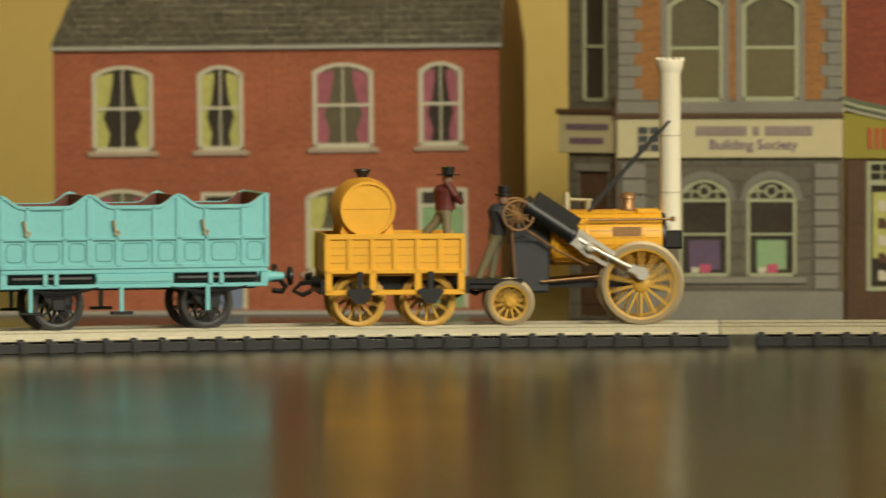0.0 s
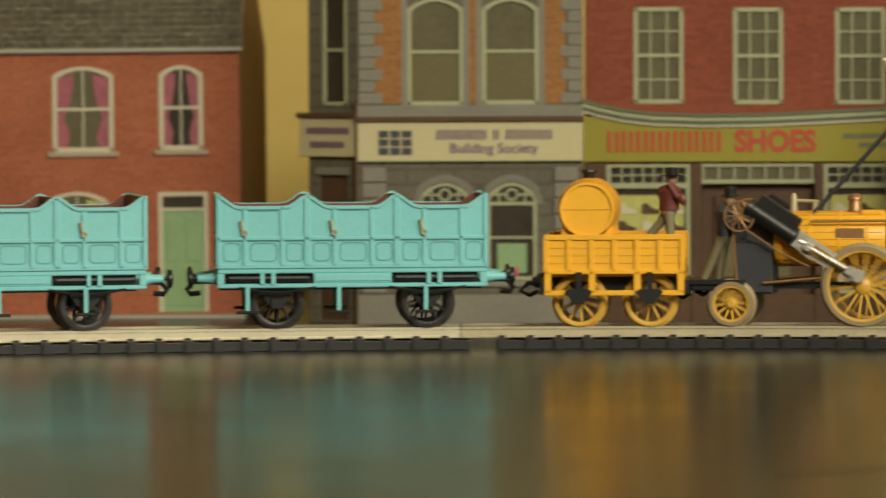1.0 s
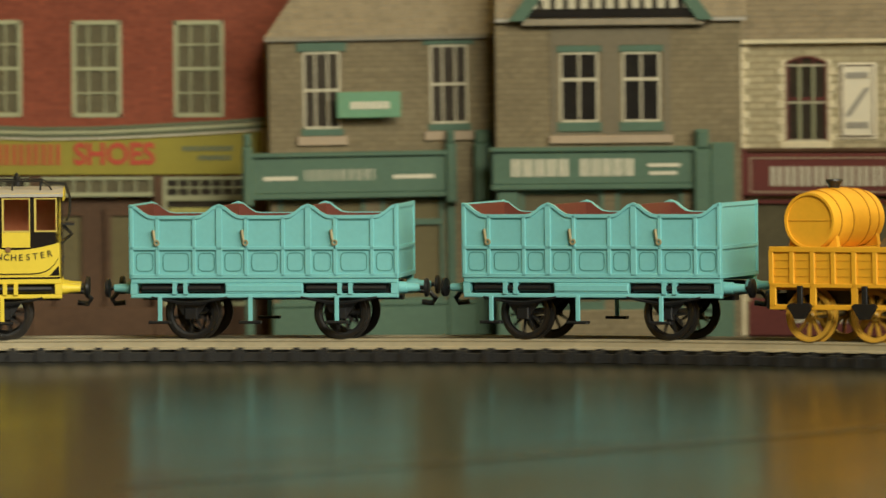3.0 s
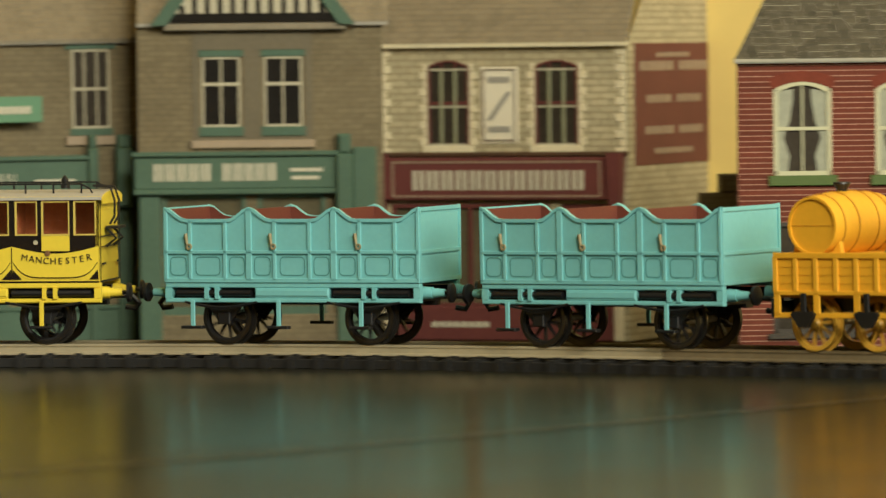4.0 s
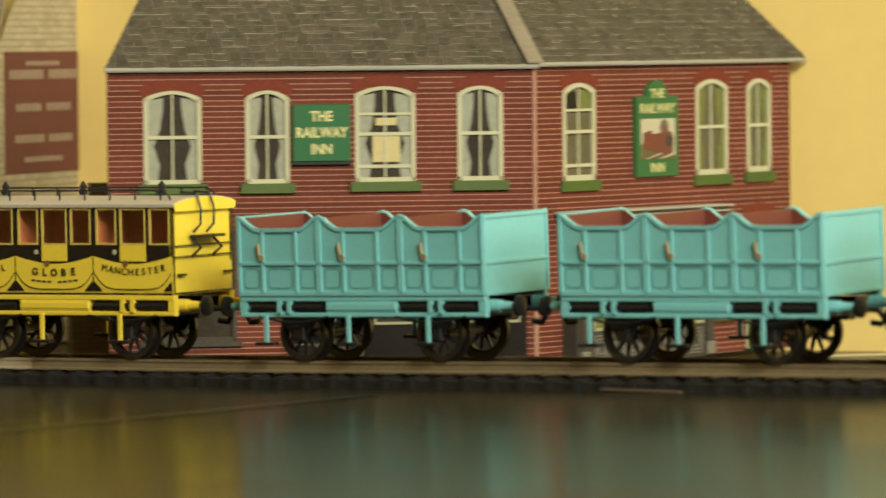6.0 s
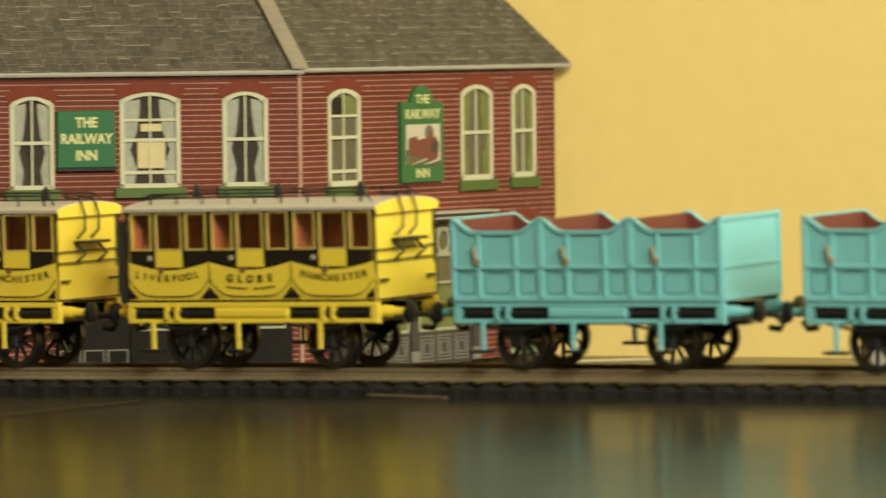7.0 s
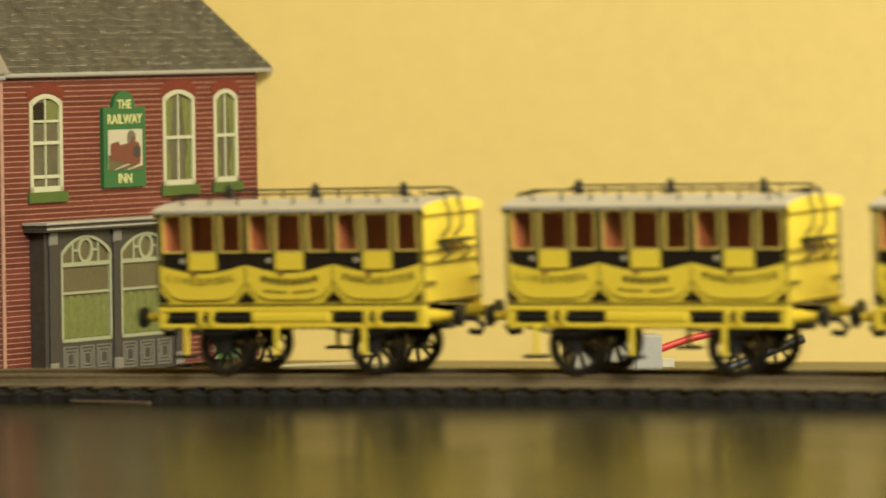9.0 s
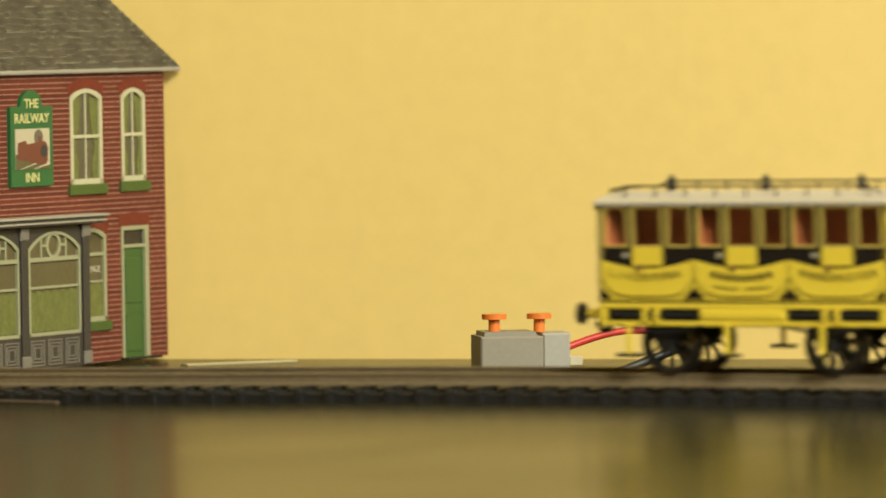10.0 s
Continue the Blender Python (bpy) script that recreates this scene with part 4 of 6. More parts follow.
for a, b, c, d in F_WIN:
    win = window(fk, a, b, c, d, M_CREAM, M_PANE_BLACK, "sash", 0, None, None, w=0.55, meet=0.61)
    part("apron", Build().box(a - 0.8, -0.5, b - 2.4, c + 0.8, 0.2, b, 0.12).box(a - 0.8, -0.5, d, c + 0.8, 0.2, d + 1.7, 0.12), M_SHOP_GREEN, win)
part("stone_surround", holed_wall(13.8, 51.6, 44.0, 79.2, [(15.4, 52.4, 26.7, 74.4), (31.1, 52.4, 42.3, 74.4)], -0.3, 0.0), M_STONE_DULL, fk)
part("sill", Build().box(13.4, -1.2, 49.6, 44.6, 0, 51.6, 0.2), M_SILL_STONE, fk)
gb = part("gable", Build().prism([(8.0, 81.6), (50.5, 81.6), (29.2, 112)], -2.2, 6), M_CREAM, fk)
for k in range(12):
    xx = 11.5 + k * 3.2
    part("timber_stud", Build().box(xx - 0.6, -2.5, 83.6, xx + 0.6, -2.2, 83.6 + max(1.0, 25 - abs(xx - 29.2) * 1.3)), M_PANE_BLACK, gb)
part("timber_beam", Build().box(8.2, -2.5, 81.4, 50.3, -2.2, 83.6), M_PANE_BLACK, gb)
bb = Build().prism([(3.5, 80.6), (7.5, 80.6), (31.0, 113), (27.4, 113)], -3.6, -2.3).prism([(55.0, 80.6), (31.0, 113), (27.4, 113), (51.0, 80.6)][::-1], -3.6, -2.3)
part("bargeboard", bb, M_SHOP_GREEN, fk)
part("gable_sill", Build().box(6.8, -2.6, 79.3, 52.6, 0, 81.0, 0.2), M_HIP, fk)
slates(fk, 81.2, 100, 50, lambda z: 0, lambda z: 63.2, M_TILE_TAN, seed=8, width=2.8, row=1.7)
ff = part("fascia", Build().box(-1.0, -2.6, 39.4, 50.0, 0, 47.6, 0.25), M_SHOP_GREEN, fk, "green shop fascia")
part("fascia_moulding", Build().box(-1.6, -3.6, 47.6, 50.4, 0, 48.8, 0.25), M_SHOP_GREEN, fk)
part("fascia_moulding", Build().box(-1.2, -3.0, 38.0, 50.2, 0, 39.4, 0.25), M_SHOP_GREEN, fk)
strokes(ff, 3.6, 18.6, 41.4, 5, 4.4, M_PALE_LETTER, -2.8, 0.9)
strokes(ff, 21.0, 35.0, 41.4, 5, 4.4, M_PALE_LETTER, -2.8, 0.9)
bars(ff, 38.2, 43.6, [8.2], 0.9, 0.3, M_PALE_LETTER, -2.8)
bars(ff, 38.6, 41.6, [7.0], 0.9, 0.3, M_PALE_LETTER, -2.8)
part("console_bracket", Build().box(49.8, -4.4, 30.0, 54.0, 0, 48.0, 0.6).box(50.2, -3.6, 47.8, 53.6, 0, 53.0, 0.8).box(54.0, -2.2, 30.0, 60.0, 0, 49.6, 0.4), M_SHOP_GREEN, fk)
part("pilaster", Build().box(49.8, -1.8, 0, 59.8, 0, 30.0, 0.4), M_SHOP_GREEN, fk)
part("pilaster", Build().box(0, -1.6, 0, 5.6, 0, 38, 0.4), M_SHOP_GREEN, fk)
part("stall_riser", Build().box(0, -0.7, 0, 59, 0, 7.6, 0.3), M_GREYBRICK, fk)
for a, c in ((6.0, 27.0), (30.0, 47.0)):
    win = part("shop_window", holed_wall(a, 2, c, 38, [(a + 1, 9.6, c - 1, 29.5), (a + 1, 31, c - 1, 37)], -0.4, 0.4), M_SHOP_GREEN, fk)
    part("pane", Build().box(a, 0.6, 2, c, 0.9, 38), M_PANE_OLIVE, win)

# buff stone print shop with maroon boards
A_WIN = [(13.2, 49.6, 24.4, 71.3), (42.4, 49.6, 53.9, 71.2)]
alp = shell("print_shop", 0.3092, 1.5604, -33, -0.4, 67, 66, 75, M_BUFFSTONE, A_WIN + [(3.2, 2.0, 46, 34.8), (49, 1, 63.0, 34.8)], "buff coursed stone card shop with maroon fascia and painted gable",
            [(a, c, d, 1.6) for a, b, c, d in A_WIN])
for a, b, c, d in A_WIN:
    win = window(alp, a, b, c, d, M_MAROON, M_PANE, "three", 1.6, None, M_QUOIN, w=0.55, sill_h=2.0)
    part("white_bar", Build().box(a + 0.5, -0.25, (b + d) / 2 - 1.2, c - 0.5, 0, (b + d) / 2 - 0.7).box(a + 0.5, -0.25, d - 2.6, c - 0.5, 0, d - 2.1).box(a + 0.5, -0.25, b, c - 0.5, 0, b + 0.5), M_CREAM, win)
    for q in (1, 2):
        xx = a + (c - a) * q / 3
        part("glazing_bar", Build().box(xx - 0.3, -0.3, b + 0.5, xx + 0.3, 0.2, d - 2.6), M_PALEFRAME, win)
    quoins(alp, a - 0.1, b, d - 0.6, M_QUOIN, 2.2, 1.2, 2.1, -1)
    quoins(alp, c + 0.1, b, d - 0.6, M_QUOIN, 2.2, 1.2, 2.1, 1)
quoins(alp, 0.2, 47, 74.4, M_QUOIN, 2.8, 1.6, 2.1)
quoins(alp, 66.8, 47, 74.4, M_QUOIN, 2.8, 1.6, 2.1, -1)
po = part("wall_panel", Build().box(27.8, -0.5, 50.2, 37.8, 0, 69.6, 0.4), M_WHITE, alp, "cream painted wall panel")
part("panel_rim", Build().box(28.4, -0.7, 50.8, 28.7, -0.5, 69.0).box(36.9, -0.7, 50.8, 37.2, -0.5, 69.0).box(28.4, -0.7, 50.8, 37.2, -0.5, 51.1).box(28.4, -0.7, 68.7, 37.2, -0.5, 69.0), M_DARKWOOD, po)
for k, (z, w) in enumerate(((65.6, 6.0), (53.0, 6.0))):
    part("lettering_bar", Build().box(29.8, -0.72, z, 29.8 + w, -0.5, z + 1.5), M_CARD, po)
part("lettering_bar", Build().prism([(29.4, 56.0), (30.9, 56.0), (36.3, 63.2), (34.8, 63.2)], -0.72, -0.5), M_CARD, po)
part("string_course", Build().box(-0.4, -1.2, 46.9, 67.4, 0, 48.0, 0.2), M_DARKWOOD, alp)
af = part("fascia", Build().box(1.0, -2.2, 35.8, 63.4, 0, 46.6, 0.25), M_MAROON, alp, "maroon shop fascia")
strokes(af, 9.4, 56.6, 38.3, 12, 5.0, M_PALE_LETTER, -2.5, 0.85)
part("fascia_line", holed_wall(4.0, 36.6, 60.6, 45.6, [(4.35, 36.95, 60.25, 45.25)], -2.45, -2.2), M_SILL_STONE, af)
for xx in (-0.8, 63.2):
    part("console_bracket", Build().prism([(xx, 33.0), (xx + 2.6, 33.0), (xx + 3.4, 47.6), (xx - 0.8, 47.6)], -3.6, 0), M_MAROON, alp)
    part("pilaster", Build().box(xx + 0.2, -1.3, 0, xx + 2.6, 0, 33.0, 0.3), M_QUOIN, alp)
part("stall_riser", Build().box(2.6, -0.8, 0, 63.2, 0, 8.6, 0.3), M_MAROON, alp)
bars(alp, 14, 3.4, [1.6] * 8, 1.4, 0.4, M_PALE_LETTER, -1.0)
win = part("shop_window", holed_wall(3.2, 8.6, 46, 34.8, [(4.2, 9.6, 24, 33.8), (25, 9.6, 45, 33.8)], -0.4, 0.4), M_MAROON, alp)
part("pane", Build().box(3.2, 0.6, 8.6, 46, 0.9, 34.8), M_PANE_OLIVE, win)
part("door", Build().box(49, 0.7, 1, 63, 1.1, 34.8).box(50.4, 0.3, 3, 61.6, 0.7, 15, 0.1), M_MAROON, alp)
slates(alp, 75.4, 100, 52, lambda z: -0.8, lambda z: 67.6 - (z - 75.4) * 0.10, M_TILE_TAN, seed=11, width=2.6, row=1.45)
part("eave_board", Build().box(-1.0, -1.9, 74.6, 68, -1.0, 75.6), M_QUOIN, alp)
# its end wall with the painted maroon sign
endw = part("gable_wall", Build().prism([(0, 0), (66, 0), (66, 90), (33, 106), (0, 75)], -0.2, 0, Matrix.Translation((67.1, 0, 0)) @ Matrix.Rotation(radians(90), 4, "Z")), M_BUFFSTONE, alp)
es = part("painted_sign", Build().box(5.0, -0.4, 44.2, 64.5, -0.2, 75.2, m=Matrix.Translation((67.1, 0, 0)) @ Matrix.Rotation(radians(90), 4, "Z")), M_MAROON, endw, "faded maroon painted wall sign")
rot_end = Matrix.Translation((67.1, 0, 0)) @ Matrix.Rotation(radians(90), 4, "Z")
for z, h, a, c in ((68.2, 2.4, 9, 62), (60.0, 2.0, 14, 57), (52.0, 2.0, 13, 58), (71.6, 1.2, 22, 48), (47.0, 1.4, 20, 50)):
    n_ = int((c - a) / 3.6)
    for k in range(n_):
        if h > 1.5 and k == n_ // 2:
            continue
        u_ = a + (c - a) * k / n_
        part("lettering_bar", Build().box(u_, -0.55, z, u_ + 2.5, -0.4, z + h, m=rot_end), M_SILL_STONE, es)
solid("yard_wall", Build().box(0, 0, 0, 16, 3, 39, 0.3).box(5, -0.2, 39, 16, 3.2, 43.6, 0.4), M_GREYBRICK, pose(0.3730, 1.4800, 0, 0, 0, 0), "low grey stone yard wall beside the inn", "wall")

# the inn: two fronts meeting at a wide corner, slate roof hipped between them
inn = thing("railway_inn", pose(0.3632, 1.4040, 0, 0, -0.35, -7), "red brick corner inn with green sills and slate roof", "model house", "card houses behind the track")
I_WIN = [(8.4, 44.9, 22.0, 66.7), (32.4, 44.8, 42.8, 66.6), (58.4, 44.9, 72.8, 67.3), (82.9, 44.9, 93.8, 67.2)]
I_LOW = [(8, 8, 30, 34), (60, 4.0, 98.6, 36.0)]
b = holed_wall(0, 0, 101.2, 71.6, I_WIN + I_LOW, 0, 1.2)
part("front_wall", b, M_INN, inn)
arch_infill(inn, [(a, c, d, 1.8) for a, z0, c, d in I_WIN], M_INN)
for k, (a, z0, c, d) in enumerate(I_WIN):
    soldier_arch(inn, a, c, d, 1.8, M_ARCHBRICK)
    win = window(inn, a, z0, c, d, M_INNFRAME, M_PANE, "low" if k == 2 else "sash", 1.8, M_CURTAIN_PALE, M_SILL_GREEN, w=1.0, sill_h=2.4)
    if k == 2:
        part("parcel", Build().box(a + 4.2, 0.15, z0 + 4.6, c - 3.6, 0.3, z0 + 11.4).box(a + 5.0, 0.15, z0 + 13.2, c - 4.4, 0.3, z0 + 15.0), M_PARCEL, win)
sg = part("name_board", Build().box(43.4, -1.1, 49.8, 57.2, 0, 63.2, 0.2), M_SIGN_GREEN, inn, "green name board with gold lettering")
part("board_edge", Build().box(43.2, -1.0, 49.0, 57.4, 0, 49.8, 0.1), M_BLACK, sg)
for wds, z, sz in (("THE", 60.3, 3.3), ("RAILWAY", 56.5, 3.3), ("INN", 52.6, 3.3)):
    part("lettering", glyphs(wds, sz, M_GOLD_LETTER, squeeze=0.86, bold=0.1), None, sg, at=mm(50.3, -1.15, z))
# blacker than the bay: the shade behind the train is put into the colour
fl = part("ground_front", holed_wall(60, 0, 98.6, 37.0, [(62.5, 12, 78.5, 33.5), (81, 12, 96.5, 33.5)], -3.0, -2.0), M_PANE_BLACK, inn, "black panelled pub front, darkened for shade")
part("pane", Build().box(61, -1.9, 10, 98, -1.6, 35), M_PANE, fl)
part("frame_line", holed_wall(62.0, 11.4, 97.0, 34.0, [(62.6, 12.0, 78.4, 33.4), (81.1, 12.0, 96.4, 33.4)], -3.2, -3.0), M_PALEFRAME, fl)
part("ground_panel", Build().box(43.0, -2.8, 0, 59.9, -0.05, 37.0, 0.2), M_PANE_BLACK, inn, "black panelled pub front, darkened for shade")
for k in range(3):
    xa = 43.2 + 5.6 * k
    part("panel_moulding", holed_wall(xa, 1.0, xa + 4.9, 7.2, [(xa + 0.3, 1.3, xa + 4.6, 6.9)], -3.0, -2.82), M_QUOIN_GREY, inn)
window(inn, 8, 8, 30, 34, M_BLACKWOOD, M_PANE, "plain", 0, None, M_BLACKWOOD, w=1.0)
hip, RUN = math.tan(radians(22.5)), math.tan(radians(50))
slates(inn, 72.0, 98, 50, lambda z: -0.8 + (z - 72) * 0.62, lambda z: 101.6 - ((z - 72) / RUN - 1.6) * hip, M_SLATE, seed=21, row=1.55, width=3.0)
part("eave_board", Build().box(-1.0, -1.9, 71.4, 102.0, -1.2, 72.1), M_RIDGE, inn)
# the second front shares the inn's frame, turned by 45 degrees at the corner
TURN2 = mm(101.2, 0, 0, 0, 0, 45)
R_WIN = [(12.4, 44.2, 26.6, 67.5), (71.8, 44.2, 86.6, 67.7), (95.6, 44.4, 107.0, 67.6)]
R_DOOR, R_LOUNGE = (94.6, 0.4, 107.5, 33.2), (73.5, 10.2, 87.5, 33.3)
inn2 = thing("railway_inn_wing", pose(0.3632, 1.4040, 0, 0, -0.35, -7) @ TURN2, "red brick side of the corner inn with black bay front", "model house", "card houses behind the track")
b = holed_wall(0, 0, 116.4, 72.4, R_WIN + [R_DOOR, R_LOUNGE, (12, 1, 72, 34)], 0, 1.2)
part("front_wall", b, M_INN, inn2)
arch_infill(inn2, [(a, c, d, 1.9) for a, z0, c, d in R_WIN + [R_LOUNGE]], M_INN)
part("side_wall", Build().box(115.2, 1.2, 0, 116.4, 6, 72.4), M_INN, inn2)
for k, (a, z0, c, d) in enumerate(R_WIN):
    soldier_arch(inn2, a, c, d, 1.9, M_ARCHBRICK)
    window(inn2, a, z0, c, d, M_INNFRAME, M_PANE_OLIVE, "low" if k == 0 else "sash", 1.9, M_CURTAIN_GREEN if k else None, M_SILL_GREEN, w=1.3, sill_h=2.6)
a, z0, c, d = R_WIN[0]
part("dark_pane", Build().box(a + 1.5, 0.12, 60.6, a + 6.6, 0.3, 65.4), M_PANE_BLACK, inn2, "open dark upper pane")
part("curtain", Build().box(a + 7.4, 0.12, 60.6, c - 1.5, 0.3, 65.8), M_CURTAIN_GREEN, inn2, "green curtain")
sign = part("hanging_sign", Build().prism([(43.3, 45.4), (62.3, 45.4), (62.3, 64.8), (59.0, 64.8)] + [(52.8 + 5.0 * math.cos(math.pi * k / 8), 64.8 + 4.0 * math.sin(math.pi * k / 8)) for k in range(9)] + [(46.6, 64.8), (43.3, 64.8)], -1.0, 0), M_SIGN_GREEN, inn2, "green arched inn sign with a small engine picture")
sign.matrix_basis = mm(0, 0, -1.0)
for wds, z, sz in (("THE", 65.4, 3.1), ("RAILWAY", 61.8, 3.3), ("INN", 47.4, 3.2)):
    part("lettering", glyphs(wds, sz, M_GOLD_LETTER, squeeze=1.1, bold=0.05), None, sign, at=mm(52.8, -1.05, z))
pic = part("picture", Build().box(45.2, -1.15, 49.6, 60.6, -1.0, 59.4), M_CREAM, sign)
part("picture_ground", Build().prism([(45.2, 49.6), (60.6, 49.6), (60.6, 50.8), (53.0, 51.4), (45.2, 53.4)], -1.2, -1.15), M_DRAB, pic)
part("picture_track", Build().prism([(47.0, 49.6), (47.8, 49.6), (60.6, 52.0), (60.6, 52.5)], -1.22, -1.2).prism([(53.0, 49.6), (54.2, 49.6), (60.6, 50.6), (60.6, 51.1)], -1.22, -1.2), M_CREAM, pic)
part("picture_smoke", Build().lathe([(0.01, 0), (2.0, 0), (2.0, 0.05), (0.01, 0.05)], 14, Matrix.Translation((55.6, -1.16, 57.2)) @ Matrix.Rotation(radians(90), 4, "X")), M_STONE_DULL, pic)
part("picture_engine", Build().prism([(46.0, 52.2), (57.0, 50.6), (59.4, 51.2), (59.8, 54.6), (58.6, 56.2), (56.8, 56.4), (56.6, 57.6), (55.6, 57.6), (55.4, 56.2), (50.2, 55.6), (49.8, 56.6), (46.2, 56.0)], -1.27, -1.2), M_BROWN, pic)
part("picture_boiler_front", Build().lathe([(0.01, 0), (1.5, 0), (1.5, 0.06), (0.01, 0.06)], 14, Matrix.Translation((57.8, -1.28, 53.9)) @ Matrix.Rotation(radians(90), 4, "X")), M_GREYBLACK, pic)
# black bay front with two arched lights
bay = thing("pub_bay_front", pose(0.3632, 1.4040, 0, 0, -0.35, -7) @ TURN2 @ mm(0, -4.2, 0), "black panelled pub bay front with arched windows and green curtains", "bay window")
BAYW = [(18.6, 8.2, 40.8, 33.6), (45.0, 8.2, 68.6, 33.4)]
b = holed_wall(11.6, 0, 73.0, 34.8, BAYW, 0, 1.0)
arch_infill(bay, [(a, c, d, 4.0) for a, z0, c, d in BAYW], M_BLACKWOOD, 0, 1.0)
b.box(72.0, 1.0, 0, 73.0, 4.1, 34.8).box(11.6, 1.0, 0, 12.6, 4.1, 34.8)
part("panelling", b, M_BLACKWOOD, bay)
for xx in (13.2, 41.4, 69.4):
    part("pilaster", Build().box(xx, -0.7, 3.4, xx + 3.0, 0, 31.7, 0.3), M_BLACKWOOD, bay)
    for z in (0.4, 31.5):
        part("pilaster_block", Build().box(xx - 0.3, -0.9, z, xx + 3.3, 0, z + 3.2, 0.3), M_QUOIN_GREY, bay)
for a, z0, c, d in BAYW:
    win = window(bay, a, z0, c, d, M_PALEFRAME, M_DRAB, "none", 4.0, None, None, w=0.8)
    part("transom", Build().box(a, -0.1, 26.2, c, 0.5, 27.2).box(a, 0.0, 19.6, c, 0.5, 20.2), M_PALEFRAME, win)
    ring = Build().lathe([(2.4, -0.3), (3.3, -0.3), (3.3, 0.2), (2.4, 0.2), (2.4, -0.3)], 24, Matrix.Translation(((a + c) / 2, 0.3, 30.0)) @ AXIS_Y, caps=False)
    for q in (-1, 1):
        ring.box((a + c) / 2 + q * 5.6 - 0.3, 0, 27, (a + c) / 2 + q * 5.6 + 0.3, 0.4, 32.6)
        ring.box(min((a + c) / 2 + q * 3.2, (a + c) / 2 + q * 5.6), 0, 29.7, max((a + c) / 2 + q * 3.2, (a + c) / 2 + q * 5.6), 0.4, 30.3)
    part("tracery", ring, M_PALEFRAME, win)
    k = 22
    cu = Build().add([p for i in range(k + 1) for xx, yy in ((a + 1.2 + (c - a - 2.4) * i / k, 0.32 + 0.16 * math.cos(i * 1.6)),) for p in ((xx, yy, z0 + 1.0), (xx, yy, 19.0 + 0.35 * math.cos(i * 1.6)))],
                     [(2 * i, 2 * i + 2, 2 * i + 3, 2 * i + 1) for i in range(k)], True)
    part("curtain", cu, M_CURTAIN_GREEN, win, "half-height green curtain")
    for i in range(3):
        xa = a + 0.6 + (c - a) * i / 3
        for j in (0, 1, 2):
            s_ = 0.8 * j
            part("panel_moulding", holed_wall(xa + s_, 1.0 + s_, xa + 6.2 - s_, 7.2 - s_, [(xa + s_ + 0.3, 1.3 + s_, xa + 5.9 - s_, 6.9 - s_)], -0.2, 0.0), M_QUOIN_GREY, bay)
part("canopy", Build().box(9.0, -2.6, 34.8, 76.5, 4.1, 36.5, 0.2), M_BLACKWOOD, bay, "dark boarded canopy")
part("canopy_edge", Build().box(8.4, -3.2, 36.5, 78.0, 4.1, 37.1, 0.2), M_RIDGE, bay, "pale lead canopy edge")
part("canopy_moulding", Build().box(8.8, -2.9, 35.4, 77.0, -2.6, 35.8), M_RIDGE, bay)
soldier_arch(inn2, 73.5, 87.5, 33.3, 1.9, M_ARCHBRICK)
soldier_arch(inn2, R_DOOR[0], R_DOOR[2], R_DOOR[3], 0.6, M_ARCHBRICK, 3.4)
win = window(inn2, 73.5, 10.2, 87.5, 33.3, M_PALEFRAME, M_DRAB, "none", 1.9, None, M_SILL_GREEN, w=1.2, sill_h=2.4)
part("transom", Build().box(73.5, -0.1, 26.4, 87.5, 0.5, 27.2).box(73.5, 0, 19.8, 87.5, 0.5, 20.3), M_PALEFRAME, win)
part("lettering", glyphs("LOUNGE", 2.4, M_PALE_LETTER), None, win, at=mm(80.6, 0.4, 23.0))
part("curtain", Build().box(74.7, 0.3, 11.4, 86.3, 0.5, 19.6), M_CURTAIN_GREEN, win)
a, z0, c, d = R_DOOR
part("door_frame", Build().box(a, -0.3, z0, a + 1.0, 0.8, d).box(c - 1.8, -0.3, z0, c, 0.8, d).box(a + 1.0, -0.3, d - 1.0, c - 1.8, 0.8, d).box(a + 1.0, -0.2, d - 5.4, c - 1.8, 0.8, d - 4.6), M_PALEFRAME, inn2)
dr = Build().box(a + 1.0, 0.4, z0, c - 1.8, 1.0, d - 5.4)
for v0, v1 in ((0.05, 0.4), (0.5, 0.93)):
    dr.box(a + 2.4, 0.15, z0 + 27 * v0, c - 3.2, 0.45, z0 + 27 * v1, 0.2)
part("door", dr, M_GREEN_DOOR, inn2, "green panelled door")
part("fanlight", Build().box(a + 1.0, 0.5, d - 4.6, c - 1.8, 0.8, d - 1.0), M_PANE, inn2)
part("door_step", Build().box(a - 1, -2.6, 0, c + 2, 0, 0.5, 0.1), M_BLACK, inn2)
slates(inn2, 72.4, 98, 50, lambda z: -0.4 + ((z - 72.4) / RUN - 1.6) * hip, lambda z: 121.6 - (z - 72.4) * 0.6, M_SLATE, seed=23, row=1.55, width=3.0)
part("eave_board", Build().box(-0.6, -1.9, 71.8, 121.8, -1.2, 72.5), M_RIDGE, inn2)
cap = Build()
ridge_at = lambda z, out, side: (-0.4 + ((z - 72.4) / RUN - 1.6) * hip + (out if side > 0 else -out * 0.7071), -1.6 + (z - 72.4) / RUN + (0 if side > 0 else out * 0.7071), z + 0.85)
fold = [ridge_at(z, 2.4 if side else 0.0, side) for z in (71.8, 98.4) for side in (-1, 0, 1)]
cap.add([(x, y, z + 0.25) for x, y, z in fold] + [(x, y, z - 0.3) for x, y, z in fold], [(0, 1, 4, 3), (1, 2, 5, 4), (0, 6, 7, 1), (1, 7, 8, 2), (2, 8, 11, 5), (3, 9, 6, 0)])
part("hip_capping", cap, M_HIP, inn2, "pale folded card hip capping")
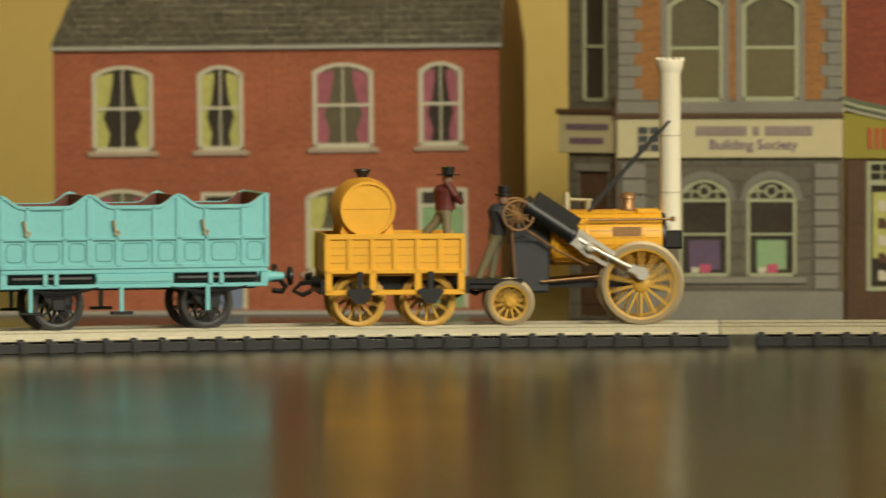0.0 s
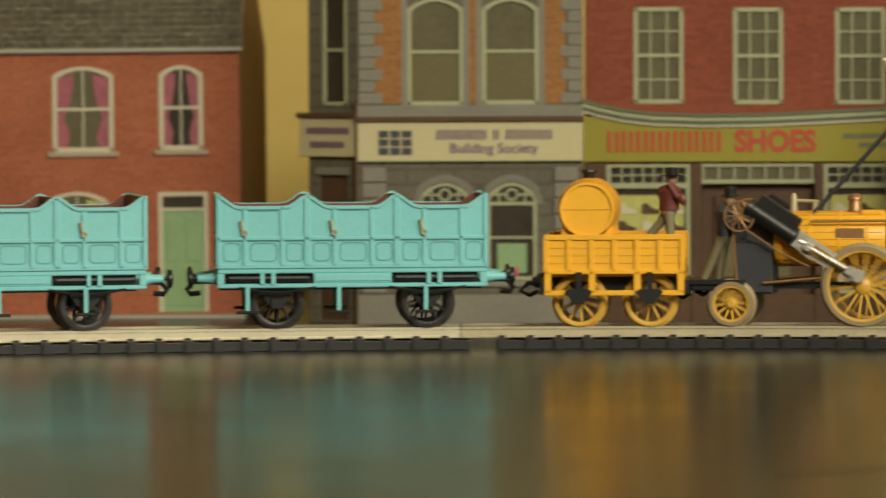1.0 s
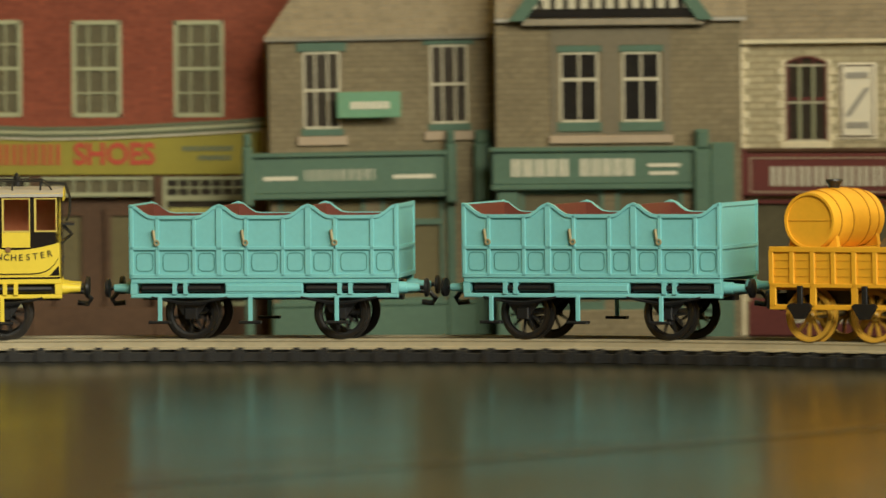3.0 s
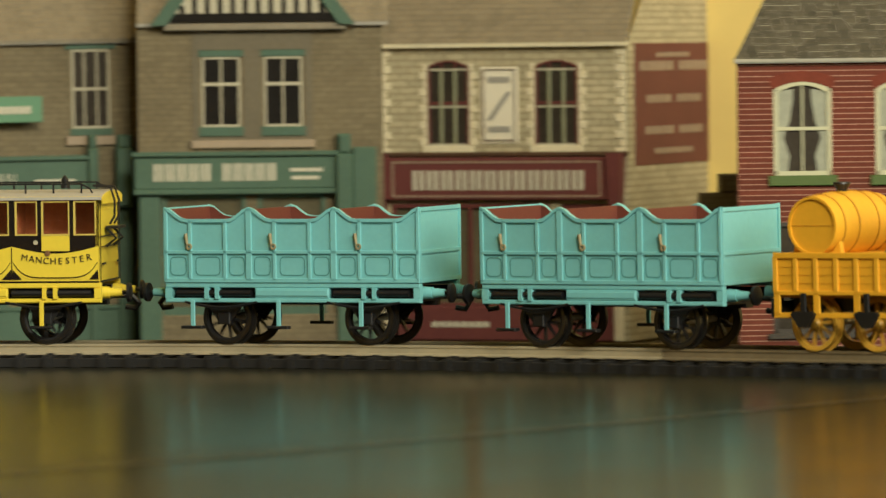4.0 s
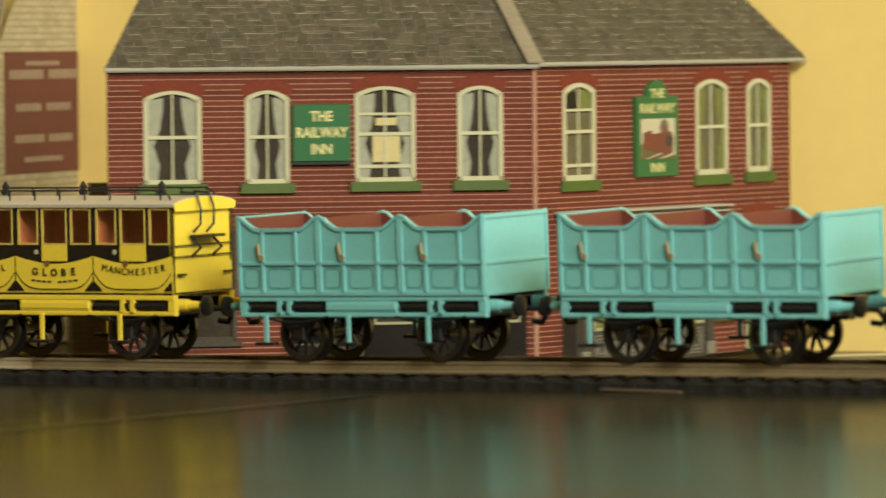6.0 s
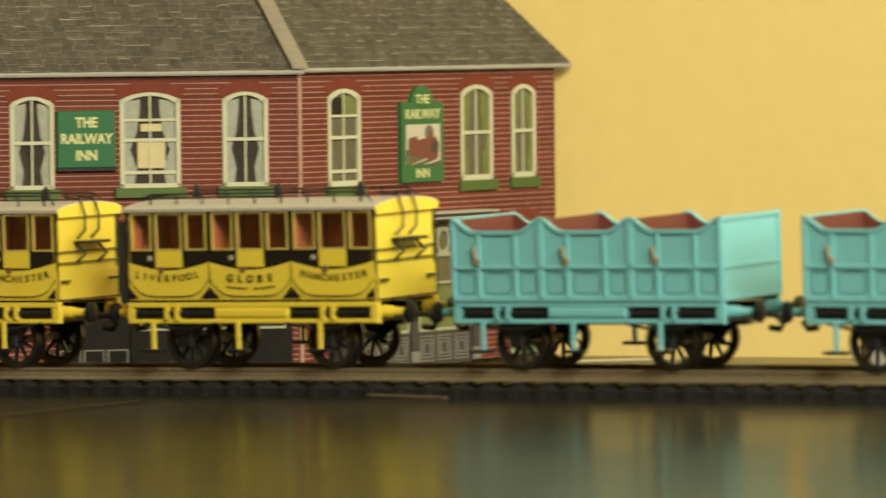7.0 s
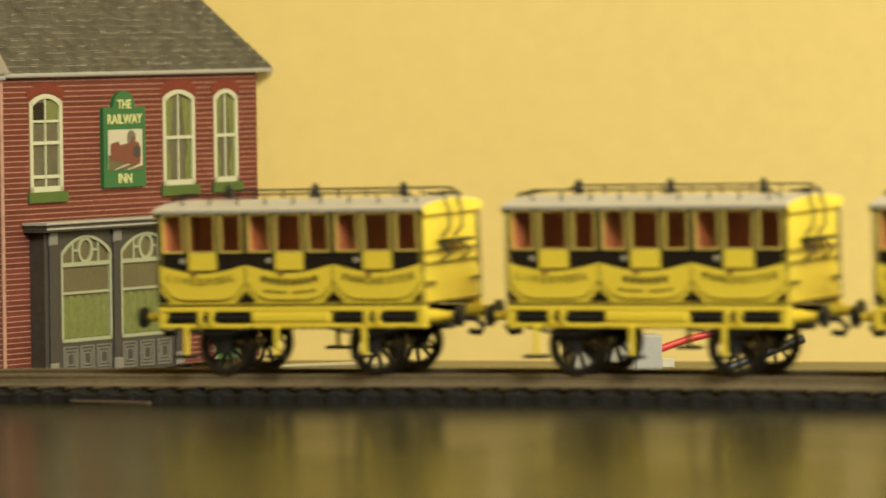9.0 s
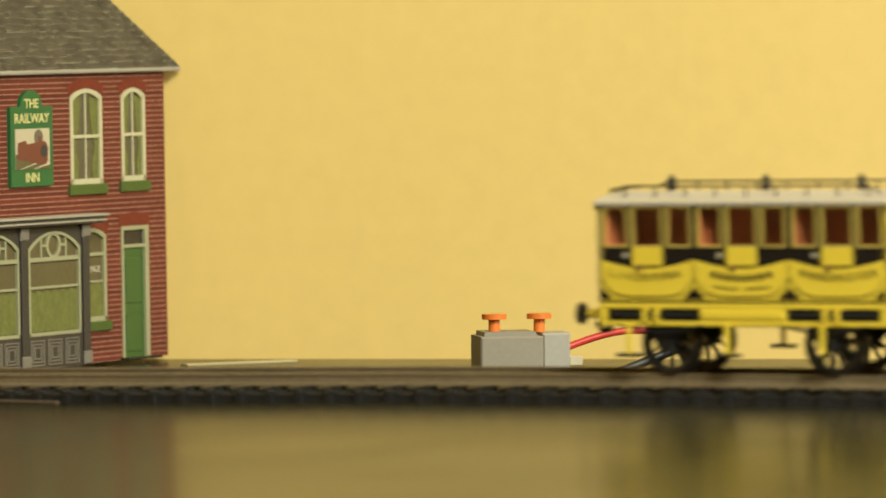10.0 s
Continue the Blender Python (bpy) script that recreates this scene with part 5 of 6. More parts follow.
part("corner_fold", Build().box(-0.35, -0.25, 0, 0.9, 0.05, 71.6), M_FOLD, inn2, "worn pale fold at the corner")
part("chimney_back", Build().box(2, 20, 0, 116, 21, 70), M_CARD, inn2)
join_wing(inn2, inn)
join_wing(bay, inn)
solid("card_strip", Build().box(0, 0, 0, 31, 4, 0.5, 0.1), M_IVORY_SIGN, pose(0.5478, 1.4300, 0, 0, 0, 7), "loose off-white card strip lying on the table", "card strip")

# ---- terminal block with plugs and wires on the table ----
TB = (0.5890, 1.3080)
tb = thing("terminal_block", pose(*TB, table_level(*TB) * MM, 0, 0, -14), "grey plastic terminal block with two orange plugs", "terminal block")
part("housing", Build().box(-14.6, 0, 0, 0, 14, 11.2, 0.4).prism([(-13.6, 11.2), (-1, 11.2), (-1.6, 12.2), (-13.4, 12.2)], 1.0, 13), M_GREYBOX, tb)
part("end_cap", Build().box(0.1, 1.0, 0, 6.6, 13, 11.8, 0.5), M_ENDCAP, tb, "paler grey end cap")
for xx in (-10.4, 0.2):
    part("plug", Build().lathe([(1.4, 0), (1.3, 2.8), (1.5, 3.0), (2.9, 3.1), (2.9, 4.3), (0.01, 4.4)], 16, Matrix.Translation((xx, 6, 11.9))), M_ORANGE, tb, "orange plastic plug")
part("lever", Build().box(7.0, 4, 4.0, 10.0, 6, 6.2, 0.2), M_CREAM, tb)
wire = Build().tube([(tuple((Vector((6.2, 6, 8.0)) + Vector((24 * k / 10, 2 * k / 10, 3.8 * math.sin(math.pi * k / 14))))) ) for k in range(11)], 0.85, 10)
part("red_wire", wire, M_RED_WIRE, tb, "thick red wire")
part("black_wire", Build().tube([(14, 2, 1.0), (24, 3.5, 4.4), (34, 5.2, 7.9), (41, 7, 10.2)], 1.05, 10), M_BLACK_WIRE, tb, "black wire")

# ---- the train ----


def wheel_shapes(r, tread=2.2, rim=0.8, hub=1.3):
    """Inner rim with hub, one spoke, and the tyre, centred on the axle at y = 0."""
    body, tyre, spoke = Build(), Build(), Build()
    tyre.lathe([(r - rim, -tread / 2), (r, -tread / 2), (r, tread / 2 - 0.6), (r + 0.7, tread / 2 - 0.5), (r + 0.7, tread / 2), (r - rim, tread / 2), (r - rim, -tread / 2)], 40, AXIS_Y, caps=False)
    body.lathe([(r - rim - 0.55, -0.9), (r - rim, -1.0), (r - rim, 0.6), (r - rim - 0.55, 0.6), (r - rim - 0.55, -0.9)], 36, AXIS_Y, caps=False)
    body.lathe([(0.01, -1.3), (hub * 0.6, -1.3), (hub, -0.8), (hub, 0.9), (0.01, 0.9)], 16, AXIS_Y)
    a, b = 0.34, 0.24
    spoke.add([(-a, -0.45, hub * 0.7), (a, -0.45, hub * 0.7), (a, 0.4, hub * 0.7), (-a, 0.4, hub * 0.7),
               (-b, -0.35, r - rim - 0.3), (b, -0.35, r - rim - 0.3), (b, 0.3, r - rim - 0.3), (-b, 0.3, r - rim - 0.3)],
              [(0, 1, 5, 4), (1, 2, 6, 5), (2, 3, 7, 6), (3, 0, 4, 7), (4, 5, 6, 7)])
    return body, tyre, spoke


SPIN = []     # turning wheels: object, x, y, radius, phase, half turn


def wheel_pair(parent, x, r, spokes, mat, tyre_mat, y=8.1, phase=0.0, rim=0.8, hub=1.3, name="wheel", label="", tyre_label=""):
    body, tyre, spoke = wheel_shapes(r, rim=rim, hub=hub)
    part("axle", Build().rod((x, -y, r), (x, y, r), 0.8), M_STEEL, parent)
    bm, tm, sm = body.mesh(name, mat), tyre.mesh("tyre", tyre_mat), spoke.mesh("spoke", mat)
    for side in (-1, 1):
        w = part(name, bm, None, parent, label, at=mm(x, side * y, r, 0, 0, 0 if side < 0 else 180))
        part("tyre", tm, None, w, tyre_label)
        for k in range(spokes):
            part("spoke", sm, None, w, at=Matrix.Rotation(2 * math.pi * k / spokes, 4, "Y"))
        SPIN.append((w, x, side * y, r, phase, 0 if side < 0 else 180))


def chassis(v, mat, half, reach):
    """Underframe shared by the wagons and the coaches."""
    for side in (-1, 1):
        y0, y1 = (-12.6, -10.8) if side < 0 else (10.8, 12.6)
        sole = Build().box(-half - 0.6, y0, 13.1, half + 0.6, y1, 14.3, 0.2).box(-half - 0.6, y0, 9.7, half + 0.6, y1, 10.7, 0.2)
        sole.box(-9.2, y0, 10.7, 9.2, y1, 13.1, 0.2)
        sole.box(-9.0, y0 - 0.25 if side < 0 else y1 - 0.1, 11.2, 9.0, y0 + 0.1 if side < 0 else y1 + 0.25, 12.7, 0.15)
        for x in (-half - 0.6, half - 1.0):
            sole.box(x, y0, 10.7, x + 1.6, y1, 13.1)
        part("solebar", sole, mat, v)
        for a, b in ((-29.4, -9.6), (9.6, 29.4)):
            yb = -10.9 if side < 0 else 10.2
            sp = Build().box(a, yb, 10.8, b, yb + 0.7, 13.0)
            ym = -12.2 if side < 0 else 12.2
            sp.rod((a + 0.6, ym, 11.9), (b - 0.6, ym, 11.9), 0.75, 8)
            part("leaf_spring", sp, M_BLACK, v)
            cl = Build()
            for k in (0.42, 0.55):
                xx = a + (b - a) * k
                cl.box(xx - 0.5, ym - 0.95, 10.6, xx + 0.5, ym + 0.95, 13.2)
            part("spring_clip", cl, mat, v)
    for x in (-24.6, -3.2, 17.2):
        for side in (-1, 1):
            y = side * 12.9
            st = Build().box(x - 0.5, y - 0.3, 4.3, x + 0.5, y + 0.3, 10.2, 0.1)
            step = part("step_hanger", st, mat, v)
            part("step_board", Build().box(x - 2.6, y - 1.1, 3.7, x + 2.6, y + 1.1, 4.4, 0.2), M_BLACK, v)
    for x in (-17.65, 17.65):
        for side in (-1, 1):
            y = side * 10.2
            g = Build().prism([(x - 5.2, 10.2), (x - 1.2, 4.8), (x + 1.2, 4.8), (x + 5.2, 10.2)], y - 0.4, y + 0.4)
            g.box(x - 1.5, y - 1.0, 4.6, x + 1.5, y + 1.0, 7.4, 0.25)
            part("axle_guard", g, M_BLACK, v)
        for side in (-1, 1):
            b = Build()
            pts = [(x + 9 * (k / 6 - 1) , side * 12.4, 9.9 - 1.3 * math.sin(math.pi * (k / 12))) for k in range(13)]
            b.tube([(p[0], p[1], p[2]) for p in pts], 0.35, 6)
            part("spring_arc", b, M_BLACK, v)
        wheel_pair(v, x, 6.0, 10, M_BLACK, M_DARKTYRE, phase=x)
    for x, d in ((half + 0.6, 1), (-half - 0.6, -1)):
        for y in (-8.6, 8.6):
            bf = Build().rod((x - d * 1.0, y, 11.9), (x + d * (reach + 0.4), y, 11.9), 1.5, 12, 1.35).rod((x + d * reach, y, 11.9), (x + d * (3.4 + reach), y, 11.9), 1.15, 12, 0.9)
            bu = part("buffer", bf, mat, v)
            part("buffer_head", Build().lathe([(0.4, 0), (0.5, 1.6), (2.2, 2.0), (2.2, 2.7), (1.4, 3.0)], 18, mm_m(x + d * (2.6 + reach), y, 11.9, d)), M_BLACK, bu)
        h = x + d * reach
        hook = Build().tube([(x, 0, 11), (h + d * 4.2, 0, 10.8), (h + d * 5.8, 0, 9.0), (h + d * 5.0, 0, 7.9), (h + d * 2.6, 0, 8.2)], 0.65, 8)
        part("coupling_hook", hook, M_BLACK, v)
    part("underframe", Build().box(-half, -10.2, 9.9, half, 10.2, 10.9).box(-half, -1.5, 8.8, half, 1.5, 9.9), M_BLACK, v)


def mm_m(x, y, z, d):
    return Matrix.Translation((x, y, z)) @ Matrix.Rotation(radians(90 * d), 4, "Y")


def scallop(x0, n, bay, top, dip):
    """Upper edge of an open wagon's side: a peak at each post and a hollow between."""
    pts = []
    for i in range(n):
        for k in range(15):
            u = k / 15
            if u < 0.28:
                h = 0.5 + 0.5 * math.cos(math.pi * (u / 0.28))
                h = h ** 1.5
            elif u > 0.72:
                h = (0.5 - 0.5 * math.cos(math.pi * ((u - 0.72) / 0.28))) ** 1.5
            else:
                h = 0.0
            pts.append((x0 + bay * (i + u), dip + (top - dip) * h))
    pts.append((x0 + bay * n, top))
    return pts


def open_wagon():
    v = thing("open_wagon", Matrix(), "teal plastic open passenger wagon with scalloped sides and brown inside", "railway wagon", "open wagons of the train")
    edge_pts = scallop(-32.25, 3, 21.5, 31.6, 28.9)
    poly = [(-32.25, 14.3), (32.25, 14.3)] + edge_pts[::-1]
    inner = [(x * 0.985, min(z, 31.2) - 0.12) for x, z in poly]
    for side in (-1, 1):
        y = (-12.5, -11.7) if side < 0 else (11.7, 12.5)
        sp = part("side_panel", Build().prism(poly, *y), M_TEAL, v)
        yi = (-11.7, -11.45) if side < 0 else (11.45, 11.7)
        part("inner_lining", Build().prism(inner, *yi), M_BROWN, v, "brown inner face")
        o = -12.95 if side < 0 else 12.5
        fr = Build()
        for i in range(4):
            x = -32.25 + 21.5 * i
            a, b = max(x - 0.75, -32.4), min(x + 0.75, 32.4)
            fr.box(a, o, 14.6, b, o + 0.45, 31.3, 0.12)
        for i in range(3):
            x = -32.25 + 21.5 * i
            for u in (6.5, 15.4):
                fr.box(x + u - 0.45, o, 14.6, x + u + 0.45, o + 0.45, 28.7, 0.1)
        fr.box(-32.3, o, 20.9, 32.3, o + 0.45, 21.7, 0.1)
        fr.box(-32.3, o, 14.3, 32.3, o + 0.45, 15.3, 0.1)
        for a, b in zip(edge_pts, edge_pts[1:]):
            fr.prism([(a[0], a[1] - 0.75), (b[0], b[1] - 0.75), (b[0], b[1] + 0.05), (a[0], a[1] + 0.05)], o, o + 0.6)
        part("framing", fr, M_TEAL, v)
        ln = Build()
        oy = o + (0.32 if side < 0 else 0.0)
        for i in range(3):
            x = -32.25 + 21.5 * i
            for a, b in ((1.3, 5.5), (7.8, 14.2), (16.4, 20.4)):
                rounded_frame(ln, x + a, 15.9, x + b, 20.3, 1.1, 0.2, oy, oy + 0.17)
            for a, b in ((7.4, 14.6),):
                ln.box(x + a, oy, 27.7, x + b, oy + 0.17, 27.9)
        ln.box(-31.5, oy, 20.6, 31.5, oy + 0.15, 20.85)
        part("panel_lining", ln, M_TEAL_LINE, v, "dark green lining")
        for i in range(3):
            x = -32.25 + 21.5 * i + 5.2
            yy = o - 0.3 if side < 0 else o + 0.6
            h = Build().rod((x + 0.45, yy, 25.6), (x + 0.75, yy, 23.2), 0.4, 8, 0.34)
            h.lathe([(0.35, -0.25), (0.72, -0.25), (0.72, 0.25), (0.35, 0.25), (0.35, -0.25)], 14, Matrix.Translation((x + 1.3, yy, 22.6)) @ AXIS_Y, caps=False)
            part("door_handle", h, M_HANDLE, v, "pale brass door handle")
    for d in (-1, 1):
        x0, x1 = (31.5, 32.3) if d > 0 else (-32.3, -31.5)
        part("end_panel", Build().box(x0, -11.7, 14.3, x1, 11.7, 31.4), M_TEAL, v)
        xo = 32.3 if d > 0 else -32.65
        xi = 31.25 if d > 0 else -31.5
        part("inner_lining", Build().box(xi, -11.4, 15.2, xi + 0.25, 11.4, 31.2), M_BROWN, v, "brown inner face")
        for za, zb in ((20.9, 21.7), (30.6, 31.5), (14.3, 15.2)):
            part("end_rail", Build().box(xo, -12.6, za, xo + 0.35, 12.6, zb), M_TEAL, v)
        for y in (-12.3, 12.3):
            part("end_post", Build().box(xo - 0.02 * d, y - 0.4, 15.2, xo + 0.35 - 0.02 * d, y + 0.4, 30.6), M_TEAL, v)
    for x in (-10.75, 10.75):
        part("inner_board", Build().box(x - 0.45, -11.4, 15.2, x + 0.45, 11.4, 31.1), M_BROWN, v, "brown cross partition")
    for i in range(3):
        x = -32.25 + 21.5 * i
        part("seat", Build().box(x + 1.2, -11.4, 15.2, x + 6.0, 11.4, 20.5, 0.3).box(x + 15.5, -11.4, 15.2, x + 20.3, 11.4, 20.5, 0.3), M_BROWN, v)
    part("deck", Build().box(-31.5, -11.45, 14.3, 31.5, 11.45, 15.2), M_BROWN, v)
    for o in v.children:
        o.data.transform(Matrix.Diagonal((0.978, 1, 1, 1)))
    chassis(v, M_TEAL, 31.0, 1.2)
    return v


def rounded_frame(b, x0, z0, x1, z1, r, w, y0, y1):
    """A thin rounded outline of width w in the xz plane."""
    def ring(k):
        pts = []
        for cx, cz, a0 in ((x1 - r, z0 + r, -90), (x1 - r, z1 - r, 0), (x0 + r, z1 - r, 90), (x0 + r, z0 + r, 180)):
            for a in (0, 30, 60, 90):
                t = radians(a0 + a)
                pts.append((cx + (r - k) * math.cos(t), cz + (r - k) * math.sin(t)))
        return pts
    o, i = ring(0), ring(w)
    n = len(o)
    for y, flip in ((y0, False), (y1, True)):
        f = [(k, (k + 1) % n, n + (k + 1) % n, n + k) for k in range(n)]
        b.add([(x, y, z) for x, z in o] + [(x, y, z) for x, z in i], f if not flip else [q[::-1] for q in f])


def swag(x0, w, top, sag, n=14):
    return [(x0 + w * k / n, top - sag * math.sin(math.pi * k / n)) for k in range(n + 1)]


def coach():
    v = thing("passenger_coach", Matrix(), "glossy yellow and black four-wheel passenger coach with a white roof", "railway coach", "yellow coaches of the train")
    L = 31.3
    for y in (-12.3, 11.4):
        part("lower_side", Build().box(-L + 0.8, y, 14.2, L - 0.8, y + 0.9, 21.0), M_LEMON, v)
    for x in (-L, L - 0.8):
        part("end_wall", Build().box(x, -12.3, 14.2, x + 0.8, 12.3, 34.2), M_LEMON, v)
    for x in (-L + 0.85, L - 1.1):
        part("inner_lining", Build().box(x, -11.2, 15.0, x + 0.25, 11.2, 33.8), M_MAROONIN, v, "brown inner face")
    part("floor", Build().box(-L + 0.8, -11.4, 14.2, L - 0.8, 11.4, 15.0), M_LEMON, v)
    arch = [(12.9 - 25.8 * k / 12, 34.2 + 1.45 * math.sin(math.pi * k / 12) ** 0.6) for k in range(13)]
    rf = Build()
    pts, fs = [], []
    for x in (-L - 0.9, L + 0.9):
        pts += [(x, y, z) for y, z in arch] + [(x, y, z - 0.7) for y, z in arch[::-1]]
    k = 26
    fs = [tuple(range(k)), tuple(range(2 * k - 1, k - 1, -1))] + [(j, k + j, k + (j + 1) % k, (j + 1) % k) for j in range(k)]
    rf.add(pts, [f[::-1] for f in fs])
    part("roof", rf, M_ROOFWHITE, v, "pale grey arched roof")
    for d in (-1, 1):
        x = d * (L + 0.95)
        e = Build().prism([(y, z - 0.2) for y, z in arch[::-1]] + [(12.3, 32.5), (-12.3, 32.5)], -0.15, 0.15, Matrix.Translation((x, 0, 0)) @ Matrix.Rotation(radians(90), 4, "Z"))
        part("roof_end", e, M_LEMON, v)
    bay = 2 * L / 3
    wins = []
    for i in range(3):
        for a, b in ((0.85, 6.2), (7.2, 13.9), (14.9, 20.25)):
            wins.append((-L + bay * i + a, -L + bay * i + b, 25.3))
    for side in (-1, 1):
        ya, yb = (-12.3, -11.5) if side < 0 else (11.5, 12.3)
        # black upper side with the window openings cut through it
        holes = [(a, 25.3, b, 33.4) for a, b, z in wins]
        part("upper_side", holed_wall(-L, 21.0, L, 34.0, holes, ya, yb), M_COACHBLACK, v, "gloss black upper side")
        yl = 11.3 if side > 0 else -11.5
        part("inner_lining", holed_wall(-L + 0.9, 21.0, L - 0.9, 33.8, holes, yl, yl + 0.18), M_MAROONIN, v, "brown inner face")
        part("gutter", Build().box(-L - 0.6, -12.8 if side < 0 else 12.3, 33.6, L + 0.6, -12.3 if side < 0 else 12.8, 34.3, 0.1), M_LEMON, v, "yellow gutter strip")
        o = -12.42 if side < 0 else 12.3
        for i in range(3):
            sw = Build()
            x0 = -L + bay * i
            up = swag(x0, bay, 22.8, 1.7)
            sw.prism([(x0, 17.5), (x0 + 1.2, 16.2), (x0 + 4.0, 15.2), (x0 + bay - 4.0, 15.2), (x0 + bay - 1.2, 16.2), (x0 + bay, 17.5)] + up[::-1], o, o + 0.12)
            part("swag_panel", sw, M_LEMON, v, "yellow swag-shaped lower panel")
        oo = o - 0.10 if side < 0 else o + 0.12
        lines = Build()
        for i in range(3):
            x0 = -L + bay * i
            low = [(x0 + 0.3 + (bay - 0.6) * q / 20, 15.5 + 3.6 * abs(2 * q / 20 - 1) ** 5) for q in range(21)]
            for (xa, za), (xb, zb) in zip(low, low[1:]):
                lines.prism([(xa, za - 0.14), (xb, zb - 0.14), (xb, zb + 0.14), (xa, za + 0.14)], oo, oo + 0.1)
            for xx, sg in ((x0, 1), (x0 + bay, -1)):
                lines.prism([(xx + (0.1 if sg > 0 else -2.4), 15.1), (xx + (2.4 if sg > 0 else -0.1), 15.1), (xx + sg * 0.25, 17.4)], oo, oo + 0.1)
            lines.box(x0 - 0.1, oo, 15.2, x0 + 0.1, oo + 0.1, 22.6)
        lines.box(-L, oo, 14.3, L, oo + 0.1, 14.75)
        part("black_lining", lines, M_COACHBLACK, v, "thin black lining")
        for j, (a, b, z) in enumerate(wins):
            w = Build()
            fo = -12.5 if side < 0 else 12.3
            w.box(a, fo, 25.3, a + 0.48, fo + 0.2, 33.2).box(b - 0.26, fo, 25.3, b, fo + 0.2, 33.2).box(a + 0.48, fo, 25.3, b - 0.26, fo + 0.2, 25.65).box(a + 0.48, fo, 32.95, b - 0.26, fo + 0.2, 33.2)
            if j % 3 == 1:
                part("door_panel", Build().box(a, fo, 21.7, b, fo + 0.2, 25.25), M_LEMON, v, "yellow door panel")
            fr = part("window_frame", w, M_FRAMEYELLOW, v, "pale yellow window frame")
            yp = -11.9 if side < 0 else 11.8
            part("pane", Build().box(a, yp, 25.3, b, yp + 0.1, 33.4), M_TINT, fr, "brown tinted pane").visible_shadow = False
            if j % 3 == 0:
                part("crest", Build().lathe([(0.01, 0), (0.55, 0), (0.55, 0.12), (0.01, 0.12)], 12, Matrix.Translation((b - 0.4, oo, 23.7)) @ Matrix.Rotation(radians(90), 4, "X")), M_CREAM, v, "small pale crest")
        if side < 0:
            for i, words in enumerate(("LIVERPOOL", "", "MANCHESTER")):
                xc = -L + bay * (i + 0.5)
                if words:
                    for k, ch in enumerate(words):
                        u = (k + 0.5) / len(words) * 2 - 1
                        part("lettering", glyphs(ch, 2.1, M_BLACK_LETTER), None, v, at=mm(xc + u * 8.4, oo - 0.05, 19.3 + 1.1 * u * u, 0, u * -9, 0))
                else:
                    script = Build()
                    for q in range(9):
                        u = -5.6 + 1.4 * q
                        if q != 4:
                            script.box(xc + u - 0.5, oo - 0.02, 16.9 + 0.012 * u * u, xc + u + 0.5, oo + 0.1, 17.3 + 0.012 * u * u)
                    part("lettering_bar", script, M_BLACK_LETTER, v, "fine script line as dark dashes")
                part("badge", Build().lathe([(0.01, 0), (0.7, 0), (0.7, 0.15), (0.01, 0.15)], 12, Matrix.Translation((xc - 1.8, oo, 21.2)) @ Matrix.Rotation(radians(90), 4, "X")), M_COPPER, v, "small gilt badge")
    # inside: red-brown seats and partitions, and an added long board that browns the windows
    for x in (-bay / 2, bay / 2):
        for ya, yb in ((-11.2, 1.9), (2.7, 11.2)):
            part("partition", Build().box(x - 0.5, ya, 15.0, x + 0.5, yb, 33.0), M_MAROONIN, v)
    part("inner_board", Build().box(-L + 1.2, 2.0, 15.0, L - 1.2, 2.6, 33.0), M_MAROONIN, v, "red-brown board added behind the windows")
    for i in range(3):
        x = -L + bay * i
        part("seat", Build().box(x + 1.0, -11.2, 15.0, x + 5.5, 1.9, 23.5, 0.4).box(x + bay - 5.5, -11.2, 15.0, x + bay - 1.0, 1.9, 23.5, 0.4), M_MAROONIN, v, "red-brown seat")
    # roof rails and knobs
    for y in (-9.6, 9.6):
        zr = 34.2 + 1.45 * math.sin(math.pi * (12.9 - y) / 25.8) ** 0.6
        r = Build().tube([(-L + 2.5, y, zr + 1.0), (-L + 4.5, y, zr + 2.1), (L - 4.5, y, zr + 2.1), (L - 2.5, y, zr + 1.0), (L - 1.8, y, zr)], 0.22, 6)
        for k in range(9):
            x = -L + 4.5 + (2 * L - 9) * k / 8
            r.rod((x, y, zr - 0.3), (x, y, zr + 2.1), 0.24, 6)
        part("roof_rail", r, M_BLACK, v, "thin black luggage rail")
    for x in (-21.0, 0.0, 21.0):
        part("roof_lamp_top", Build().lathe([(1.0, 0), (1.1, 1.0), (0.7, 1.3), (0.9, 2.0), (0.5, 2.6), (0.25, 3.0), (0.01, 3.1)], 12, Matrix.Translation((x, 0, 35.9))), M_BLACK, v)
    for d in (-1, 1):
        x = d * (L + 0.4)
        g = Build()
        for y in (-4.0, 1.5):
            g.tube([(x - d * 3.2, y, 36.6), (x + d * 1.0, y, 36.2), (x + d * 2.0, y, 33.0), (x + d * 1.9, y, 29.5), (x + d * 1.2, y - 2, 27.8)], 0.3, 6)
        g.box(x, -5.5, 26.6, x + d * 3.0, 4.5, 27.2)
        g.tube([(x, -4.8, 26.7), (x + d * 2.4, -4.8, 24.4), (x, -4.8, 22.5)], 0.35, 6).tube([(x, 3.8, 26.7), (x + d * 2.4, 3.8, 24.4), (x, 3.8, 22.5)], 0.35, 6)
        for z in (22.6, 25.0):
            g.box(x + d * 0.1, -12.2, z - 0.14, x + d * 0.25, 12.2, z + 0.14)
        for y in (-9.5, 9.5):
            g.box(x + d * 0.1, y - 1.6, 18.4, x + d * 0.5, y + 1.6, 18.9)
        ed = Build()
        for y in (-12.25, 12.25):
            ed.box(x - 0.02, y - 0.18, 14.4, x + d * 0.12, y + 0.18, 33.0)
